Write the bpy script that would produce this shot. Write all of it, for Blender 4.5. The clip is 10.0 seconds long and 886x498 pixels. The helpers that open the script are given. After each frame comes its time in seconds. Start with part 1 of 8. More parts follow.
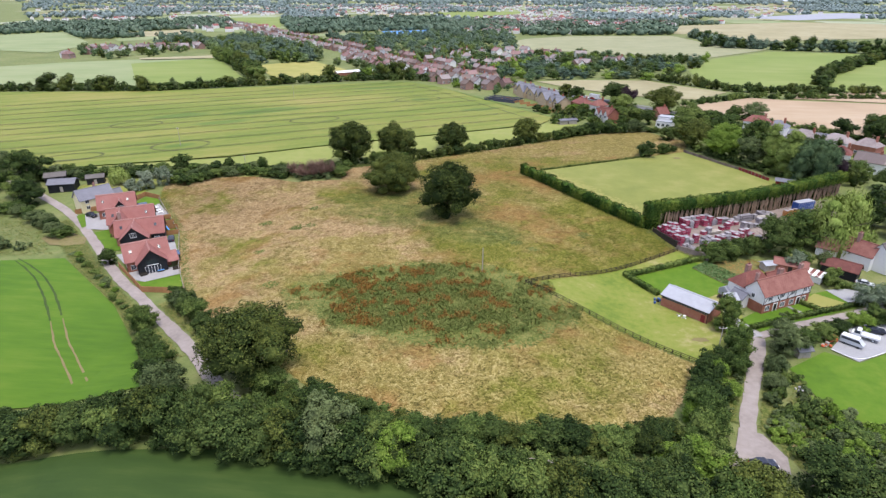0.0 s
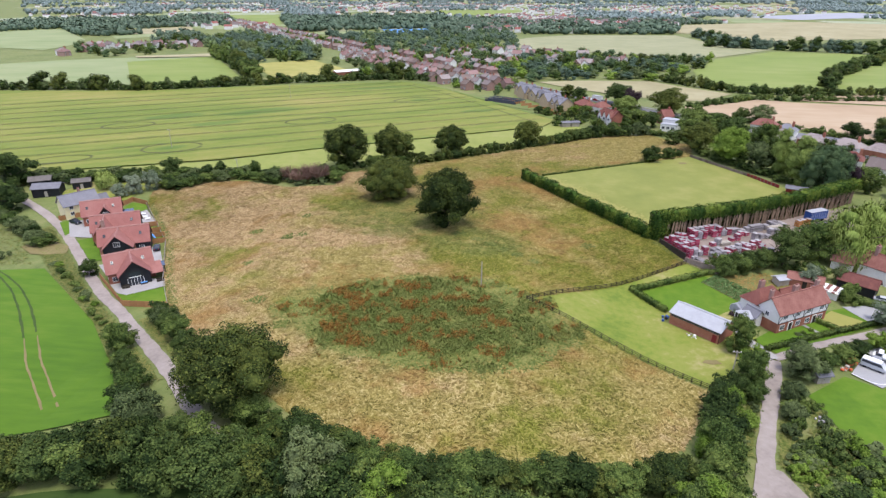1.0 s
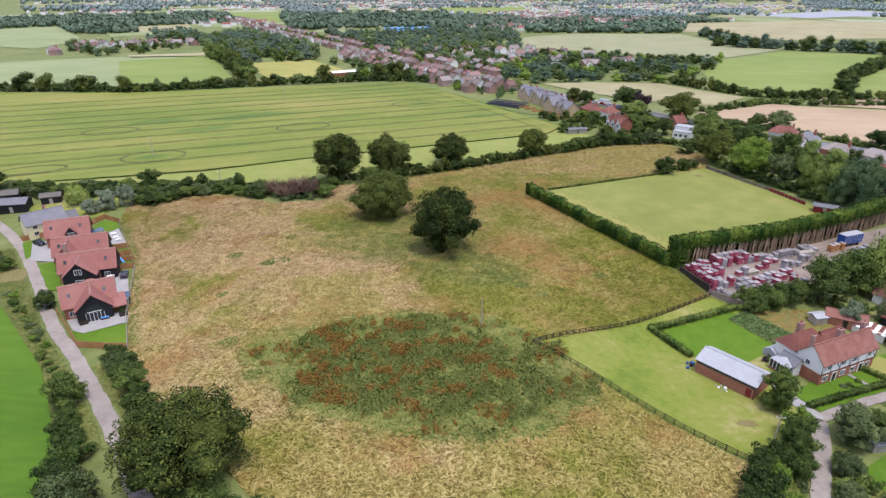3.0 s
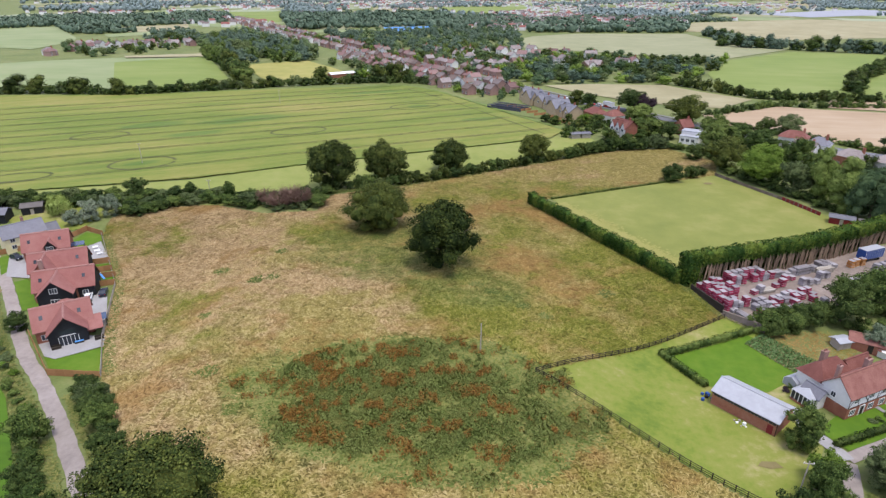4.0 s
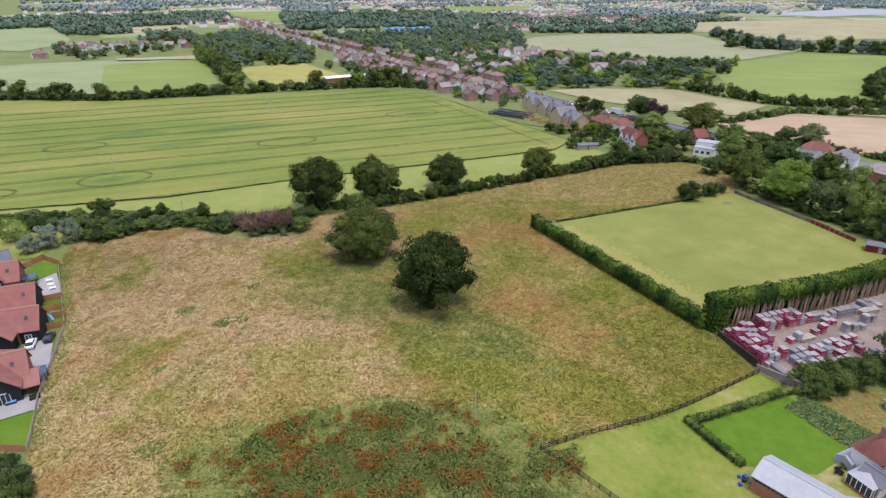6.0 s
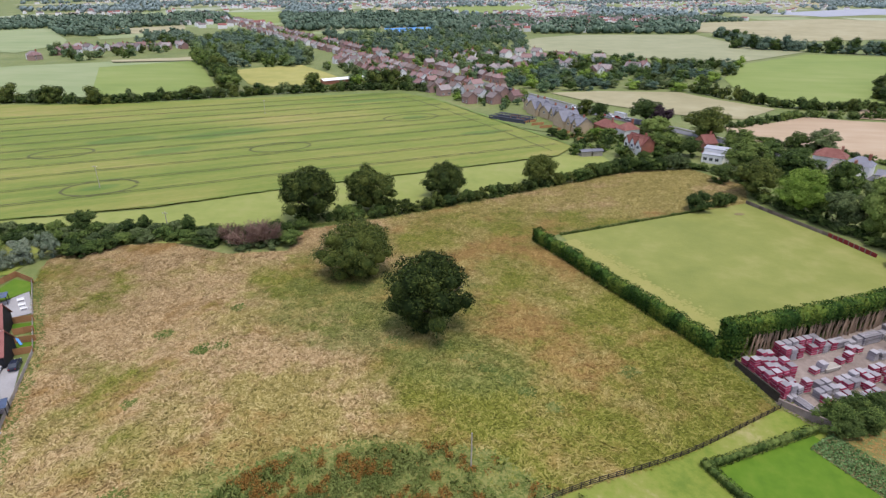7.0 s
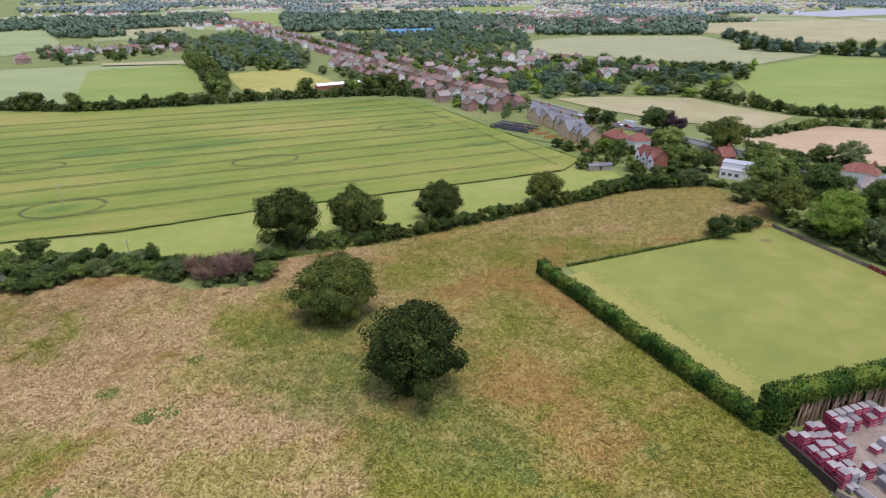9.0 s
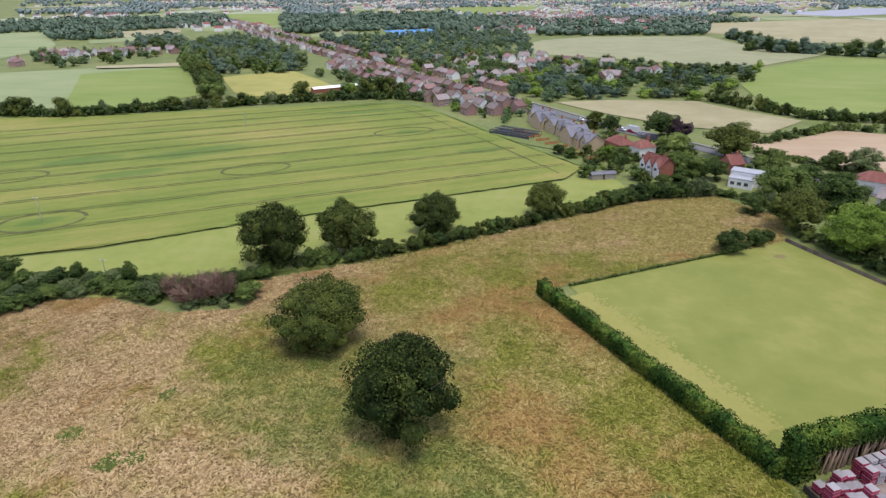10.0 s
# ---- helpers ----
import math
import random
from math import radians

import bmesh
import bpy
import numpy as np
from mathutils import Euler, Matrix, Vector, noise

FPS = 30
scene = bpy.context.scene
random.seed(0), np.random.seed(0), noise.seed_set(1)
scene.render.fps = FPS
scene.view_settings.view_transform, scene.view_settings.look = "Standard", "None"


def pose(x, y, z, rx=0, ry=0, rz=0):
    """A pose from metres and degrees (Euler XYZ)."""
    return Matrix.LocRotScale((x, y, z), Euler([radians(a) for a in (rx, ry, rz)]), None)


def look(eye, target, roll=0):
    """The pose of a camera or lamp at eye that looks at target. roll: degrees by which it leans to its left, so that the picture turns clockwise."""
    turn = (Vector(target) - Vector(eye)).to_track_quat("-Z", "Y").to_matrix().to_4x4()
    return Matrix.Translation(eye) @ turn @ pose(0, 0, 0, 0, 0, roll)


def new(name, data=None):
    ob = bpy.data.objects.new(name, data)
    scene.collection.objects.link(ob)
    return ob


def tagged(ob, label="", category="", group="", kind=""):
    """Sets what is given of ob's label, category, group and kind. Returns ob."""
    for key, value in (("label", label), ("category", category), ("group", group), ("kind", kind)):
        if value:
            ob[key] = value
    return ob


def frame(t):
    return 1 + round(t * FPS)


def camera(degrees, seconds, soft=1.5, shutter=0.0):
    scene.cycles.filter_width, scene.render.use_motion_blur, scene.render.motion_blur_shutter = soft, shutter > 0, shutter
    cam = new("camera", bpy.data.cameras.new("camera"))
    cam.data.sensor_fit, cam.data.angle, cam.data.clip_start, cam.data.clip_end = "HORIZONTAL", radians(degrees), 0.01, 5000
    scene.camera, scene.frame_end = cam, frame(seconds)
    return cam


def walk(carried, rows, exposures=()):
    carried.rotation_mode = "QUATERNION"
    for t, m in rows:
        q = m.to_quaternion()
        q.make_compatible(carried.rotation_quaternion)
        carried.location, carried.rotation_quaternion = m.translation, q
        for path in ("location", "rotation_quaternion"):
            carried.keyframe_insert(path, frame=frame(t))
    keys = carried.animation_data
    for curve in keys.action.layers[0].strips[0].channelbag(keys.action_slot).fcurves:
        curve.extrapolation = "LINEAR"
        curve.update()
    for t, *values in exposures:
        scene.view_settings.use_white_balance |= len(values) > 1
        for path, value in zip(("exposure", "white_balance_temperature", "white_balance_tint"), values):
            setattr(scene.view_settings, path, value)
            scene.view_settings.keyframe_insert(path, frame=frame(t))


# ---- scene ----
cam = camera(74.0, 10.0, soft=1.35)
PATH = [
    (0, (1.383, 2.145, 67.967), (-9.559, 93.051, 27.763), 0.01),
    (0.5, (1.365, 6.370, 68.128), (-9.587, 97.211, 27.780), 0.14),
    (1, (1.207, 10.730, 68.285), (-9.778, 101.508, 27.804), 0.23),
    (1.5, (0.981, 15.220, 68.453), (-10.057, 105.937, 27.850), 0.28),
    (2, (0.742, 19.833, 68.639), (-10.368, 110.493, 27.928), 0.3),
    (2.5, (0.524, 24.560, 68.846), (-10.672, 115.166, 28.038), 0.31),
    (3, (0.349, 29.394, 69.070), (-10.945, 119.950, 28.179), 0.3),
    (3.5, (0.225, 34.323, 69.306), (-11.176, 124.834, 28.345), 0.28),
    (4, (0.152, 39.338, 69.545), (-11.364, 129.808, 28.525), 0.25),
    (4.5, (0.121, 44.428, 69.777), (-11.516, 134.861, 28.711), 0.23),
    (5, (0.118, 49.583, 69.992), (-11.644, 139.984, 28.891), 0.2),
    (5.5, (0.129, 54.791, 70.181), (-11.761, 145.165, 29.056), 0.17),
    (6, (0.138, 60.043, 70.340), (-11.883, 150.392, 29.199), 0.15),
    (6.5, (0.132, 65.329, 70.464), (-12.020, 155.657, 29.316), 0.13),
    (7, (0.104, 70.640, 70.555), (-12.180, 160.950, 29.407), 0.11),
    (7.5, (0.053, 75.968, 70.622), (-12.363, 166.262, 29.478), 0.09),
    (8, (-0.010, 81.306, 70.679), (-12.559, 171.584, 29.542), 0.07),
    (8.5, (-0.061, 86.648, 70.750), (-12.744, 176.912, 29.621), 0.04),
    (9, (-0.064, 91.992, 70.866), (-12.882, 182.240, 29.744), -0.0),
    (9.5, (0.037, 97.335, 71.071), (-12.918, 187.564, 29.952), -0.06),
    (10, (0.319, 102.677, 71.419), (-12.776, 192.884, 30.297), -0.14),
]
walk(cam, [(t, look(eye, target, roll)) for t, eye, target, roll in PATH], exposures=[(0, 0.32), (4, 0.16), (10, 0.02)])

# ---- light: soft overcast daylight ----
world = bpy.data.worlds.new("sky")
scene.world = world
world.use_nodes = True
wn, wl = world.node_tree.nodes, world.node_tree.links
sky = wn.new("ShaderNodeTexSky")
sky.sky_type = "NISHITA"
sky.sun_disc = False
sky.sun_elevation, sky.sun_rotation = radians(76), radians(143)
sky.air_density, sky.dust_density, sky.ozone_density = 1.0, 4.0, 1.0
cloud = wn.new("ShaderNodeMix")
cloud.data_type = "RGBA"
cloud.inputs[0].default_value = 0.72
cloud.inputs[7].default_value = (6.8, 7.4, 10.4, 1)
wl.new(sky.outputs[0], cloud.inputs[6])
wl.new(cloud.outputs[2], wn["Background"].inputs["Color"])
wn["Background"].inputs["Strength"].default_value = 0.135
sun = new("sun", bpy.data.lights.new("sun", "SUN"))
sun.data.energy, sun.data.angle, sun.data.color = 2.7, radians(18), (1.0, 0.95, 0.88)
sun.matrix_world = look((15, -20, 100), (0, 0, 0))


# ---- materials ----
def ramp(nt, stops):
    node = nt.nodes.new("ShaderNodeValToRGB")
    while len(node.color_ramp.elements) < len(stops):
        node.color_ramp.elements.new(0.5)
    for e, (p, c) in zip(node.color_ramp.elements, stops):
        e.position, e.color = p, (*c, 1)
    return node


def material(name, cols, scale=1.0, big=0.05, rough=0.85, metal=0.0, bump=0.0, bump_scale=None, spec=0.3, world_space=False, island=0.0, per_object=0.0, stretch=(1, 1, 1), lo=0.3, hi=0.7, mixbig=0.5):
    """Colour runs through cols by noise at two sizes; grain as bump; alike pieces vary a little."""
    m = bpy.data.materials.new(name)
    m.use_nodes = True
    nt = m.node_tree
    b = nt.nodes["Principled BSDF"]
    geo = nt.nodes.new("ShaderNodeNewGeometry")
    if world_space:
        co = geo.outputs["Position"]
    else:
        co = nt.nodes.new("ShaderNodeTexCoord").outputs["Object"]
    mp = nt.nodes.new("ShaderNodeMapping")
    mp.inputs["Scale"].default_value = stretch
    nt.links.new(co, mp.inputs["Vector"])
    n1 = nt.nodes.new("ShaderNodeTexNoise")
    n1.inputs["Scale"].default_value, n1.inputs["Detail"].default_value, n1.inputs["Roughness"].default_value = scale, 5, 0.65
    n2 = nt.nodes.new("ShaderNodeTexNoise")
    n2.inputs["Scale"].default_value, n2.inputs["Detail"].default_value = big, 4
    nt.links.new(mp.outputs[0], n1.inputs["Vector"])
    nt.links.new(co, n2.inputs["Vector"])
    mix = nt.nodes.new("ShaderNodeMix")
    mix.inputs[0].default_value = mixbig
    nt.links.new(n1.outputs[0], mix.inputs[2])
    nt.links.new(n2.outputs[0], mix.inputs[3])
    val = mix.outputs[0]
    for amount, out in ((island, geo.outputs["Random Per Island"]), (per_object, None)):
        if amount:
            if out is None:
                out = nt.nodes.new("ShaderNodeObjectInfo").outputs["Random"]
            ma = nt.nodes.new("ShaderNodeMath")
            ma.operation = "MULTIPLY_ADD"
            ma.inputs[1].default_value = amount
            nt.links.new(out, ma.inputs[0])
            sb = nt.nodes.new("ShaderNodeMath")
            sb.operation = "SUBTRACT"
            sb.inputs[1].default_value = amount / 2
            nt.links.new(val, ma.inputs[2])
            nt.links.new(ma.outputs[0], sb.inputs[0])
            val = sb.outputs[0]
    k = len(cols)
    r = ramp(nt, [(lo + (hi - lo) * i / max(1, k - 1), c) for i, c in enumerate(cols)])
    nt.links.new(val, r.inputs[0])
    nt.links.new(r.outputs[0], b.inputs["Base Color"])
    b.inputs["Roughness"].default_value, b.inputs["Metallic"].default_value = rough, metal
    b.inputs["Specular IOR Level"].default_value = spec
    if bump:
        bp = nt.nodes.new("ShaderNodeBump")
        bp.inputs["Strength"].default_value, bp.inputs["Distance"].default_value = bump, 0.3 if world_space else 0.05
        if bump_scale:
            n3 = nt.nodes.new("ShaderNodeTexNoise")
            n3.inputs["Scale"].default_value, n3.inputs["Detail"].default_value = bump_scale, 4
            nt.links.new(mp.outputs[0], n3.inputs["Vector"])
            nt.links.new(n3.outputs[0], bp.inputs["Height"])
        else:
            nt.links.new(n1.outputs[0], bp.inputs["Height"])
        nt.links.new(bp.outputs[0], b.inputs["Normal"])
    return m


def leaf(name, cols, spec=0.08, **more):
    return material(name, cols, scale=1.1, big=0.3, rough=0.7, spec=spec, **{"island": 0.3, "per_object": 0.22, "lo": 0.3, "hi": 0.66, **more})


def hay(name, island):
    """Rough hay meadow: straw, pinkish seedheads and green swathes, by broad uneven patches, greener to the east and round the oaks."""
    m = bpy.data.materials.new(name)
    m.use_nodes = True
    nt = m.node_tree
    b = nt.nodes["Principled BSDF"]
    geo = nt.nodes.new("ShaderNodeNewGeometry")

    def tex(scale, detail=4, rough=0.6, off=0.0, twist=0.0):
        mp = nt.nodes.new("ShaderNodeMapping")
        mp.inputs["Location"].default_value = (off, off * 0.7, 0)
        nt.links.new(geo.outputs["Position"], mp.inputs["Vector"])
        n = nt.nodes.new("ShaderNodeTexNoise")
        n.inputs["Scale"].default_value, n.inputs["Detail"].default_value, n.inputs["Roughness"].default_value = scale, detail, rough
        n.inputs["Distortion"].default_value = twist
        nt.links.new(mp.outputs[0], n.inputs["Vector"])
        return n.outputs[0]

    def calc(op, x, y, z=None):
        n = nt.nodes.new("ShaderNodeMath")
        n.operation = op
        for k, v in enumerate((x, y) if z is None else (x, y, z)):
            if isinstance(v, (int, float)):
                n.inputs[k].default_value = v
            else:
                nt.links.new(v, n.inputs[k])
        return n.outputs[0]

    def span(v, lo, hi):
        n = nt.nodes.new("ShaderNodeMapRange")
        n.interpolation_type = "SMOOTHSTEP"
        n.inputs[1].default_value, n.inputs[2].default_value = lo, hi
        nt.links.new(v, n.inputs[0])
        return n.outputs[0]

    def mix(f, x, y):
        n = nt.nodes.new("ShaderNodeMix")
        n.data_type = "RGBA"
        nt.links.new(f, n.inputs[0])
        nt.links.new(x, n.inputs[6])
        nt.links.new(y, n.inputs[7])
        return n.outputs[2]

    grain = tex(1.7, 6, 0.72, 0, 2.2)
    fine = calc("MULTIPLY_ADD", tex(0.45, 4, 0.6, 5, 1.2), 0.45, calc("MULTIPLY", grain, 0.55))
    # Thatch under the tufts runs darker, partly as painted shade between blades.
    fine = calc("MULTIPLY_ADD", fine, 1.9, -0.45 if island else -0.53)
    if island:
        fine = calc("ADD", calc("MULTIPLY", fine, 0.5), calc("MULTIPLY_ADD", geo.outputs["Random Per Island"], island, 0.3 - island / 2))
    straw = ramp(nt, [(0.22, (0.098, 0.084, 0.022)), (0.42, (0.2, 0.162, 0.044)), (0.58, (0.295, 0.237, 0.08)), (0.8, (0.46, 0.38, 0.17))])
    pink = ramp(nt, [(0.22, (0.14, 0.09, 0.038)), (0.48, (0.305, 0.207, 0.096)), (0.78, (0.52, 0.39, 0.22))])
    green = ramp(nt, [(0.22, (0.066, 0.078, 0.011)), (0.5, (0.146, 0.152, 0.021)), (0.78, (0.28, 0.26, 0.068))])
    rust = ramp(nt, [(0.22, (0.15, 0.08, 0.026)), (0.5, (0.245, 0.14, 0.045)), (0.78, (0.37, 0.24, 0.088))])
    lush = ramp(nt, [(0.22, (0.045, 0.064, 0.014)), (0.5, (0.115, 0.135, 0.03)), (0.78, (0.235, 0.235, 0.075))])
    for r in (straw, pink, green, rust, lush):
        nt.links.new(fine, r.inputs[0])
    sep = nt.nodes.new("ShaderNodeSeparateXYZ")
    nt.links.new(geo.outputs["Position"], sep.inputs[0])
    X, Y = sep.outputs[0], sep.outputs[1]

    def near(cx, cy, rx, ry):
        """One at the middle of an oval stretch of the meadow, nothing past its rim."""
        dx, dy = calc("MULTIPLY_ADD", X, 1 / rx, -cx / rx), calc("MULTIPLY_ADD", Y, 1 / ry, -cy / ry)
        return span(calc("MULTIPLY_ADD", dx, dx, calc("MULTIPLY", dy, dy)), 1.2, 0.0)

    east = span(X, -28.0, 8.0)
    north = span(Y, 245.0, 275.0)
    east = calc("MULTIPLY", calc("MULTIPLY", east, calc("SUBTRACT", 1.0, north)), span(Y, 105.0, 150.0))
    ragged = calc("MULTIPLY_ADD", tex(0.25, 6, 0.75, 21), 0.34, -0.17)
    wide = calc("MULTIPLY_ADD", near(-2, 92, 62, 24), 0.03, calc("ADD", tex(0.03, 5, 0.62, 40), ragged))
    west = calc("MULTIPLY", span(X, -20.0, -75.0), span(Y, 130.0, 190.0))
    col = mix(span(calc("ADD", calc("ADD", calc("MULTIPLY_ADD", west, 0.14, tex(0.022, 5, 0.6, 9)), ragged), calc("MULTIPLY", east, -0.12)), 0.46, 0.62), straw.outputs[0], pink.outputs[0])
    col = mix(calc("MULTIPLY", span(calc("ADD", calc("ADD", tex(0.045, 5, 0.6, 77), ragged), calc("MULTIPLY_ADD", north, -0.14, calc("MULTIPLY", east, 0.085))), 0.5, 0.66), 0.8), col, rust.outputs[0])
    col = mix(span(calc("MULTIPLY_ADD", north, -0.1, calc("MULTIPLY_ADD", east, 0.12, wide)), 0.48, 0.68), col, green.outputs[0])
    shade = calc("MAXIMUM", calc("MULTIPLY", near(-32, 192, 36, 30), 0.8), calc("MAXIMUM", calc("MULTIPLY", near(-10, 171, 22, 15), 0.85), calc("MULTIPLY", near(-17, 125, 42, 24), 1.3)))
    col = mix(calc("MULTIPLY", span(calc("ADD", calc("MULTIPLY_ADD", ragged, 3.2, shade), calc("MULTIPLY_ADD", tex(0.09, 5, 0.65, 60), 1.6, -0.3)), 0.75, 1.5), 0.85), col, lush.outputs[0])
    nt.links.new(col, b.inputs["Base Color"])
    b.inputs["Roughness"].default_value = 0.95
    b.inputs["Specular IOR Level"].default_value = 0.15
    if not island:
        bp = nt.nodes.new("ShaderNodeBump")
        bp.inputs["Strength"].default_value, bp.inputs["Distance"].default_value = 1.0, 0.5
        nt.links.new(grain, bp.inputs["Height"])
        nt.links.new(bp.outputs[0], b.inputs["Normal"])
    return m



def wheat(name):
    """Ripening wheat: drill-wise streaks of green and gold, with lusher stretches where the soil is damp."""
    m = bpy.data.materials.new(name)
    m.use_nodes = True
    nt = m.node_tree
    b = nt.nodes["Principled BSDF"]
    geo = nt.nodes.new("ShaderNodeNewGeometry")

    def tex(scale, stretch, detail=4, rough=0.6):
        mp = nt.nodes.new("ShaderNodeMapping")
        mp.vector_type = "TEXTURE"
        mp.inputs["Rotation"].default_value = (0, 0, radians(30.5))
        mp.inputs["Scale"].default_value = (*stretch, 1)
        nt.links.new(geo.outputs["Position"], mp.inputs["Vector"])
        n = nt.nodes.new("ShaderNodeTexNoise")
        n.inputs["Scale"].default_value, n.inputs["Detail"].default_value, n.inputs["Roughness"].default_value = scale, detail, rough
        nt.links.new(mp.outputs[0], n.inputs["Vector"])
        return n.outputs[0], mp.outputs[0]

    def calc(op, *args):
        n = nt.nodes.new("ShaderNodeMath")
        n.operation = op
        for k, v in enumerate(args):
            if isinstance(v, (int, float)):
                n.inputs[k].default_value = v
            else:
                nt.links.new(v, n.inputs[k])
        return n.outputs[0]

    streak, _ = tex(0.16, (9, 1), 4, 0.6)
    fine, _ = tex(0.7, (2.5, 1), 5, 0.7)
    wide, _ = tex(0.014, (1.6, 1), 4, 0.6)
    val = calc("MULTIPLY_ADD", streak, 0.3, calc("MULTIPLY_ADD", fine, 0.22, calc("MULTIPLY", wide, 0.48)))
    gold = ramp(nt, [(0.38, (0.105, 0.15, 0.026)), (0.48, (0.155, 0.188, 0.038)), (0.56, (0.205, 0.21, 0.052)), (0.64, (0.27, 0.23, 0.08))])
    nt.links.new(val, gold.inputs[0])
    sep = nt.nodes.new("ShaderNodeSeparateXYZ")
    nt.links.new(geo.outputs["Position"], sep.inputs[0])
    ca, sa = math.cos(radians(30.5)), math.sin(radians(30.5))
    damp = None
    for cx, cy, rx, ry in ((-150, 352, 30, 10), (-192, 331, 18, 8), (-160, 316, 17, 6), (-157, 262, 8, 4), (-62, 404, 8, 4), (-100, 452, 26, 6), (-20, 372, 14, 5)):
        u = calc("ADD", calc("MULTIPLY", sep.outputs[0], ca / rx), calc("MULTIPLY_ADD", sep.outputs[1], sa / rx, -(cx * ca + cy * sa) / rx))
        v = calc("ADD", calc("MULTIPLY", sep.outputs[0], -sa / ry), calc("MULTIPLY_ADD", sep.outputs[1], ca / ry, -(cy * ca - cx * sa) / ry))
        d = calc("SUBTRACT", 1.0, calc("MULTIPLY_ADD", u, u, calc("MULTIPLY", v, v)))
        damp = d if damp is None else calc("MAXIMUM", damp, d)
    patchy, _ = tex(0.11, (3, 1), 5, 0.65)
    rng_ = nt.nodes.new("ShaderNodeMapRange")
    rng_.interpolation_type = "SMOOTHSTEP"
    rng_.inputs[1].default_value, rng_.inputs[2].default_value = -0.1, 0.75
    nt.links.new(calc("ADD", damp, calc("MULTIPLY_ADD", patchy, 2.2, -1.1)), rng_.inputs[0])
    green = ramp(nt, [(0.4, (0.075, 0.13, 0.026)), (0.6, (0.125, 0.175, 0.04))])
    nt.links.new(val, green.inputs[0])
    mx = nt.nodes.new("ShaderNodeMix")
    mx.data_type = "RGBA"
    nt.links.new(calc("MULTIPLY", rng_.outputs[0], 0.85), mx.inputs[0])
    nt.links.new(gold.outputs[0], mx.inputs[6])
    nt.links.new(green.outputs[0], mx.inputs[7])
    nt.links.new(mx.outputs[2], b.inputs["Base Color"])
    b.inputs["Roughness"].default_value = 0.9
    b.inputs["Specular IOR Level"].default_value = 0.2
    bp = nt.nodes.new("ShaderNodeBump")
    bp.inputs["Strength"].default_value, bp.inputs["Distance"].default_value = 0.5, 0.3
    nt.links.new(fine, bp.inputs["Height"])
    nt.links.new(bp.outputs[0], b.inputs["Normal"])
    return m


M = {}
M["ground"] = material("rough_grass", [(0.085, 0.115, 0.032), (0.14, 0.17, 0.05), (0.22, 0.21, 0.09)], 0.35, 0.03, bump=0.6, bump_scale=1.5, world_space=True)
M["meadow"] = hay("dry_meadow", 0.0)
M["lawn"] = material("mown_lawn", [(0.1, 0.15, 0.016), (0.155, 0.195, 0.026), (0.2, 0.215, 0.045), (0.3, 0.265, 0.115)], 0.6, 0.05, world_space=True, lo=0.34, hi=0.62, bump=0.3, mixbig=0.65)
M["lawn_deep"] = material("green_lawn", [(0.055, 0.12, 0.004), (0.08, 0.155, 0.006), (0.12, 0.182, 0.015)], 0.4, 0.05, world_space=True, bump=0.2)
M["pitch"] = material("playing_field_turf", [(0.15, 0.172, 0.036), (0.188, 0.203, 0.046), (0.25, 0.242, 0.075)], 0.12, 0.03, world_space=True, bump=0.2, bump_scale=2.0)
M["crop_green"] = material("young_crop", [(0.042, 0.105, 0.003), (0.068, 0.142, 0.005), (0.11, 0.17, 0.014)], 0.5, 0.04, world_space=True, stretch=(0.15, 1, 1), bump=0.3)
# Deeper green crop, its colour darkened further for hedge shade and dim foreground.
M["crop_dark"] = material("deep_green_crop", [(0.018, 0.042, 0.005), (0.03, 0.06, 0.008), (0.055, 0.085, 0.015)], 0.5, 0.05, world_space=True, stretch=(0.15, 1, 1), bump=0.4)
M["wheat"] = wheat("ripening_wheat")
M["strip"] = material("mown_headland", [(0.165, 0.2, 0.042), (0.21, 0.236, 0.056), (0.25, 0.25, 0.085)], 0.2, 0.04, world_space=True)
# Pale green of far fields, with extra blue mixed in to suggest haze.
M["field_pale"] = material("pale_green_field", [(0.165, 0.215, 0.085), (0.215, 0.255, 0.115), (0.27, 0.29, 0.155)], 0.06, 0.012, world_space=True, stretch=(0.3, 1, 1))
M["field_bright"] = material("bright_green_field", [(0.13, 0.185, 0.036), (0.175, 0.222, 0.05), (0.225, 0.255, 0.08)], 0.07, 0.012, world_space=True, stretch=(0.25, 1, 1))
M["field_tan"] = material("tan_field", [(0.23, 0.205, 0.105), (0.29, 0.26, 0.145), (0.35, 0.32, 0.2)], 0.06, 0.015, world_space=True)
M["field_pink"] = material("stubble_field", [(0.29, 0.205, 0.125), (0.36, 0.265, 0.17), (0.42, 0.33, 0.23)], 0.12, 0.02, world_space=True, stretch=(0.2, 1, 1))
M["ochre"] = material("ochre_pasture", [(0.195, 0.205, 0.105), (0.245, 0.25, 0.135), (0.29, 0.28, 0.165)], 0.05, 0.02, world_space=True, bump=0.3, bump_scale=0.4)
M["pasture"] = material("yellow_rough_pasture", [(0.22, 0.22, 0.05), (0.28, 0.265, 0.07), (0.34, 0.3, 0.1)], 0.08, 0.02, world_space=True)
M["sheeting"] = material("grey_lilac_sheeting", [(0.26, 0.27, 0.31), (0.32, 0.33, 0.37)], 0.08, 0.02, world_space=True)
# Grass of the farthest fields, paled in the colour as if through haze.
M["far_grass"] = material("haze_paled_grassland", [(0.2, 0.25, 0.15), (0.28, 0.31, 0.2), (0.36, 0.36, 0.26)], 0.02, 0.006, world_space=True)
M["footway"] = material("worn_grey_footway", [(0.2, 0.195, 0.19), (0.27, 0.26, 0.255)], 2.0, 0.3, world_space=True)
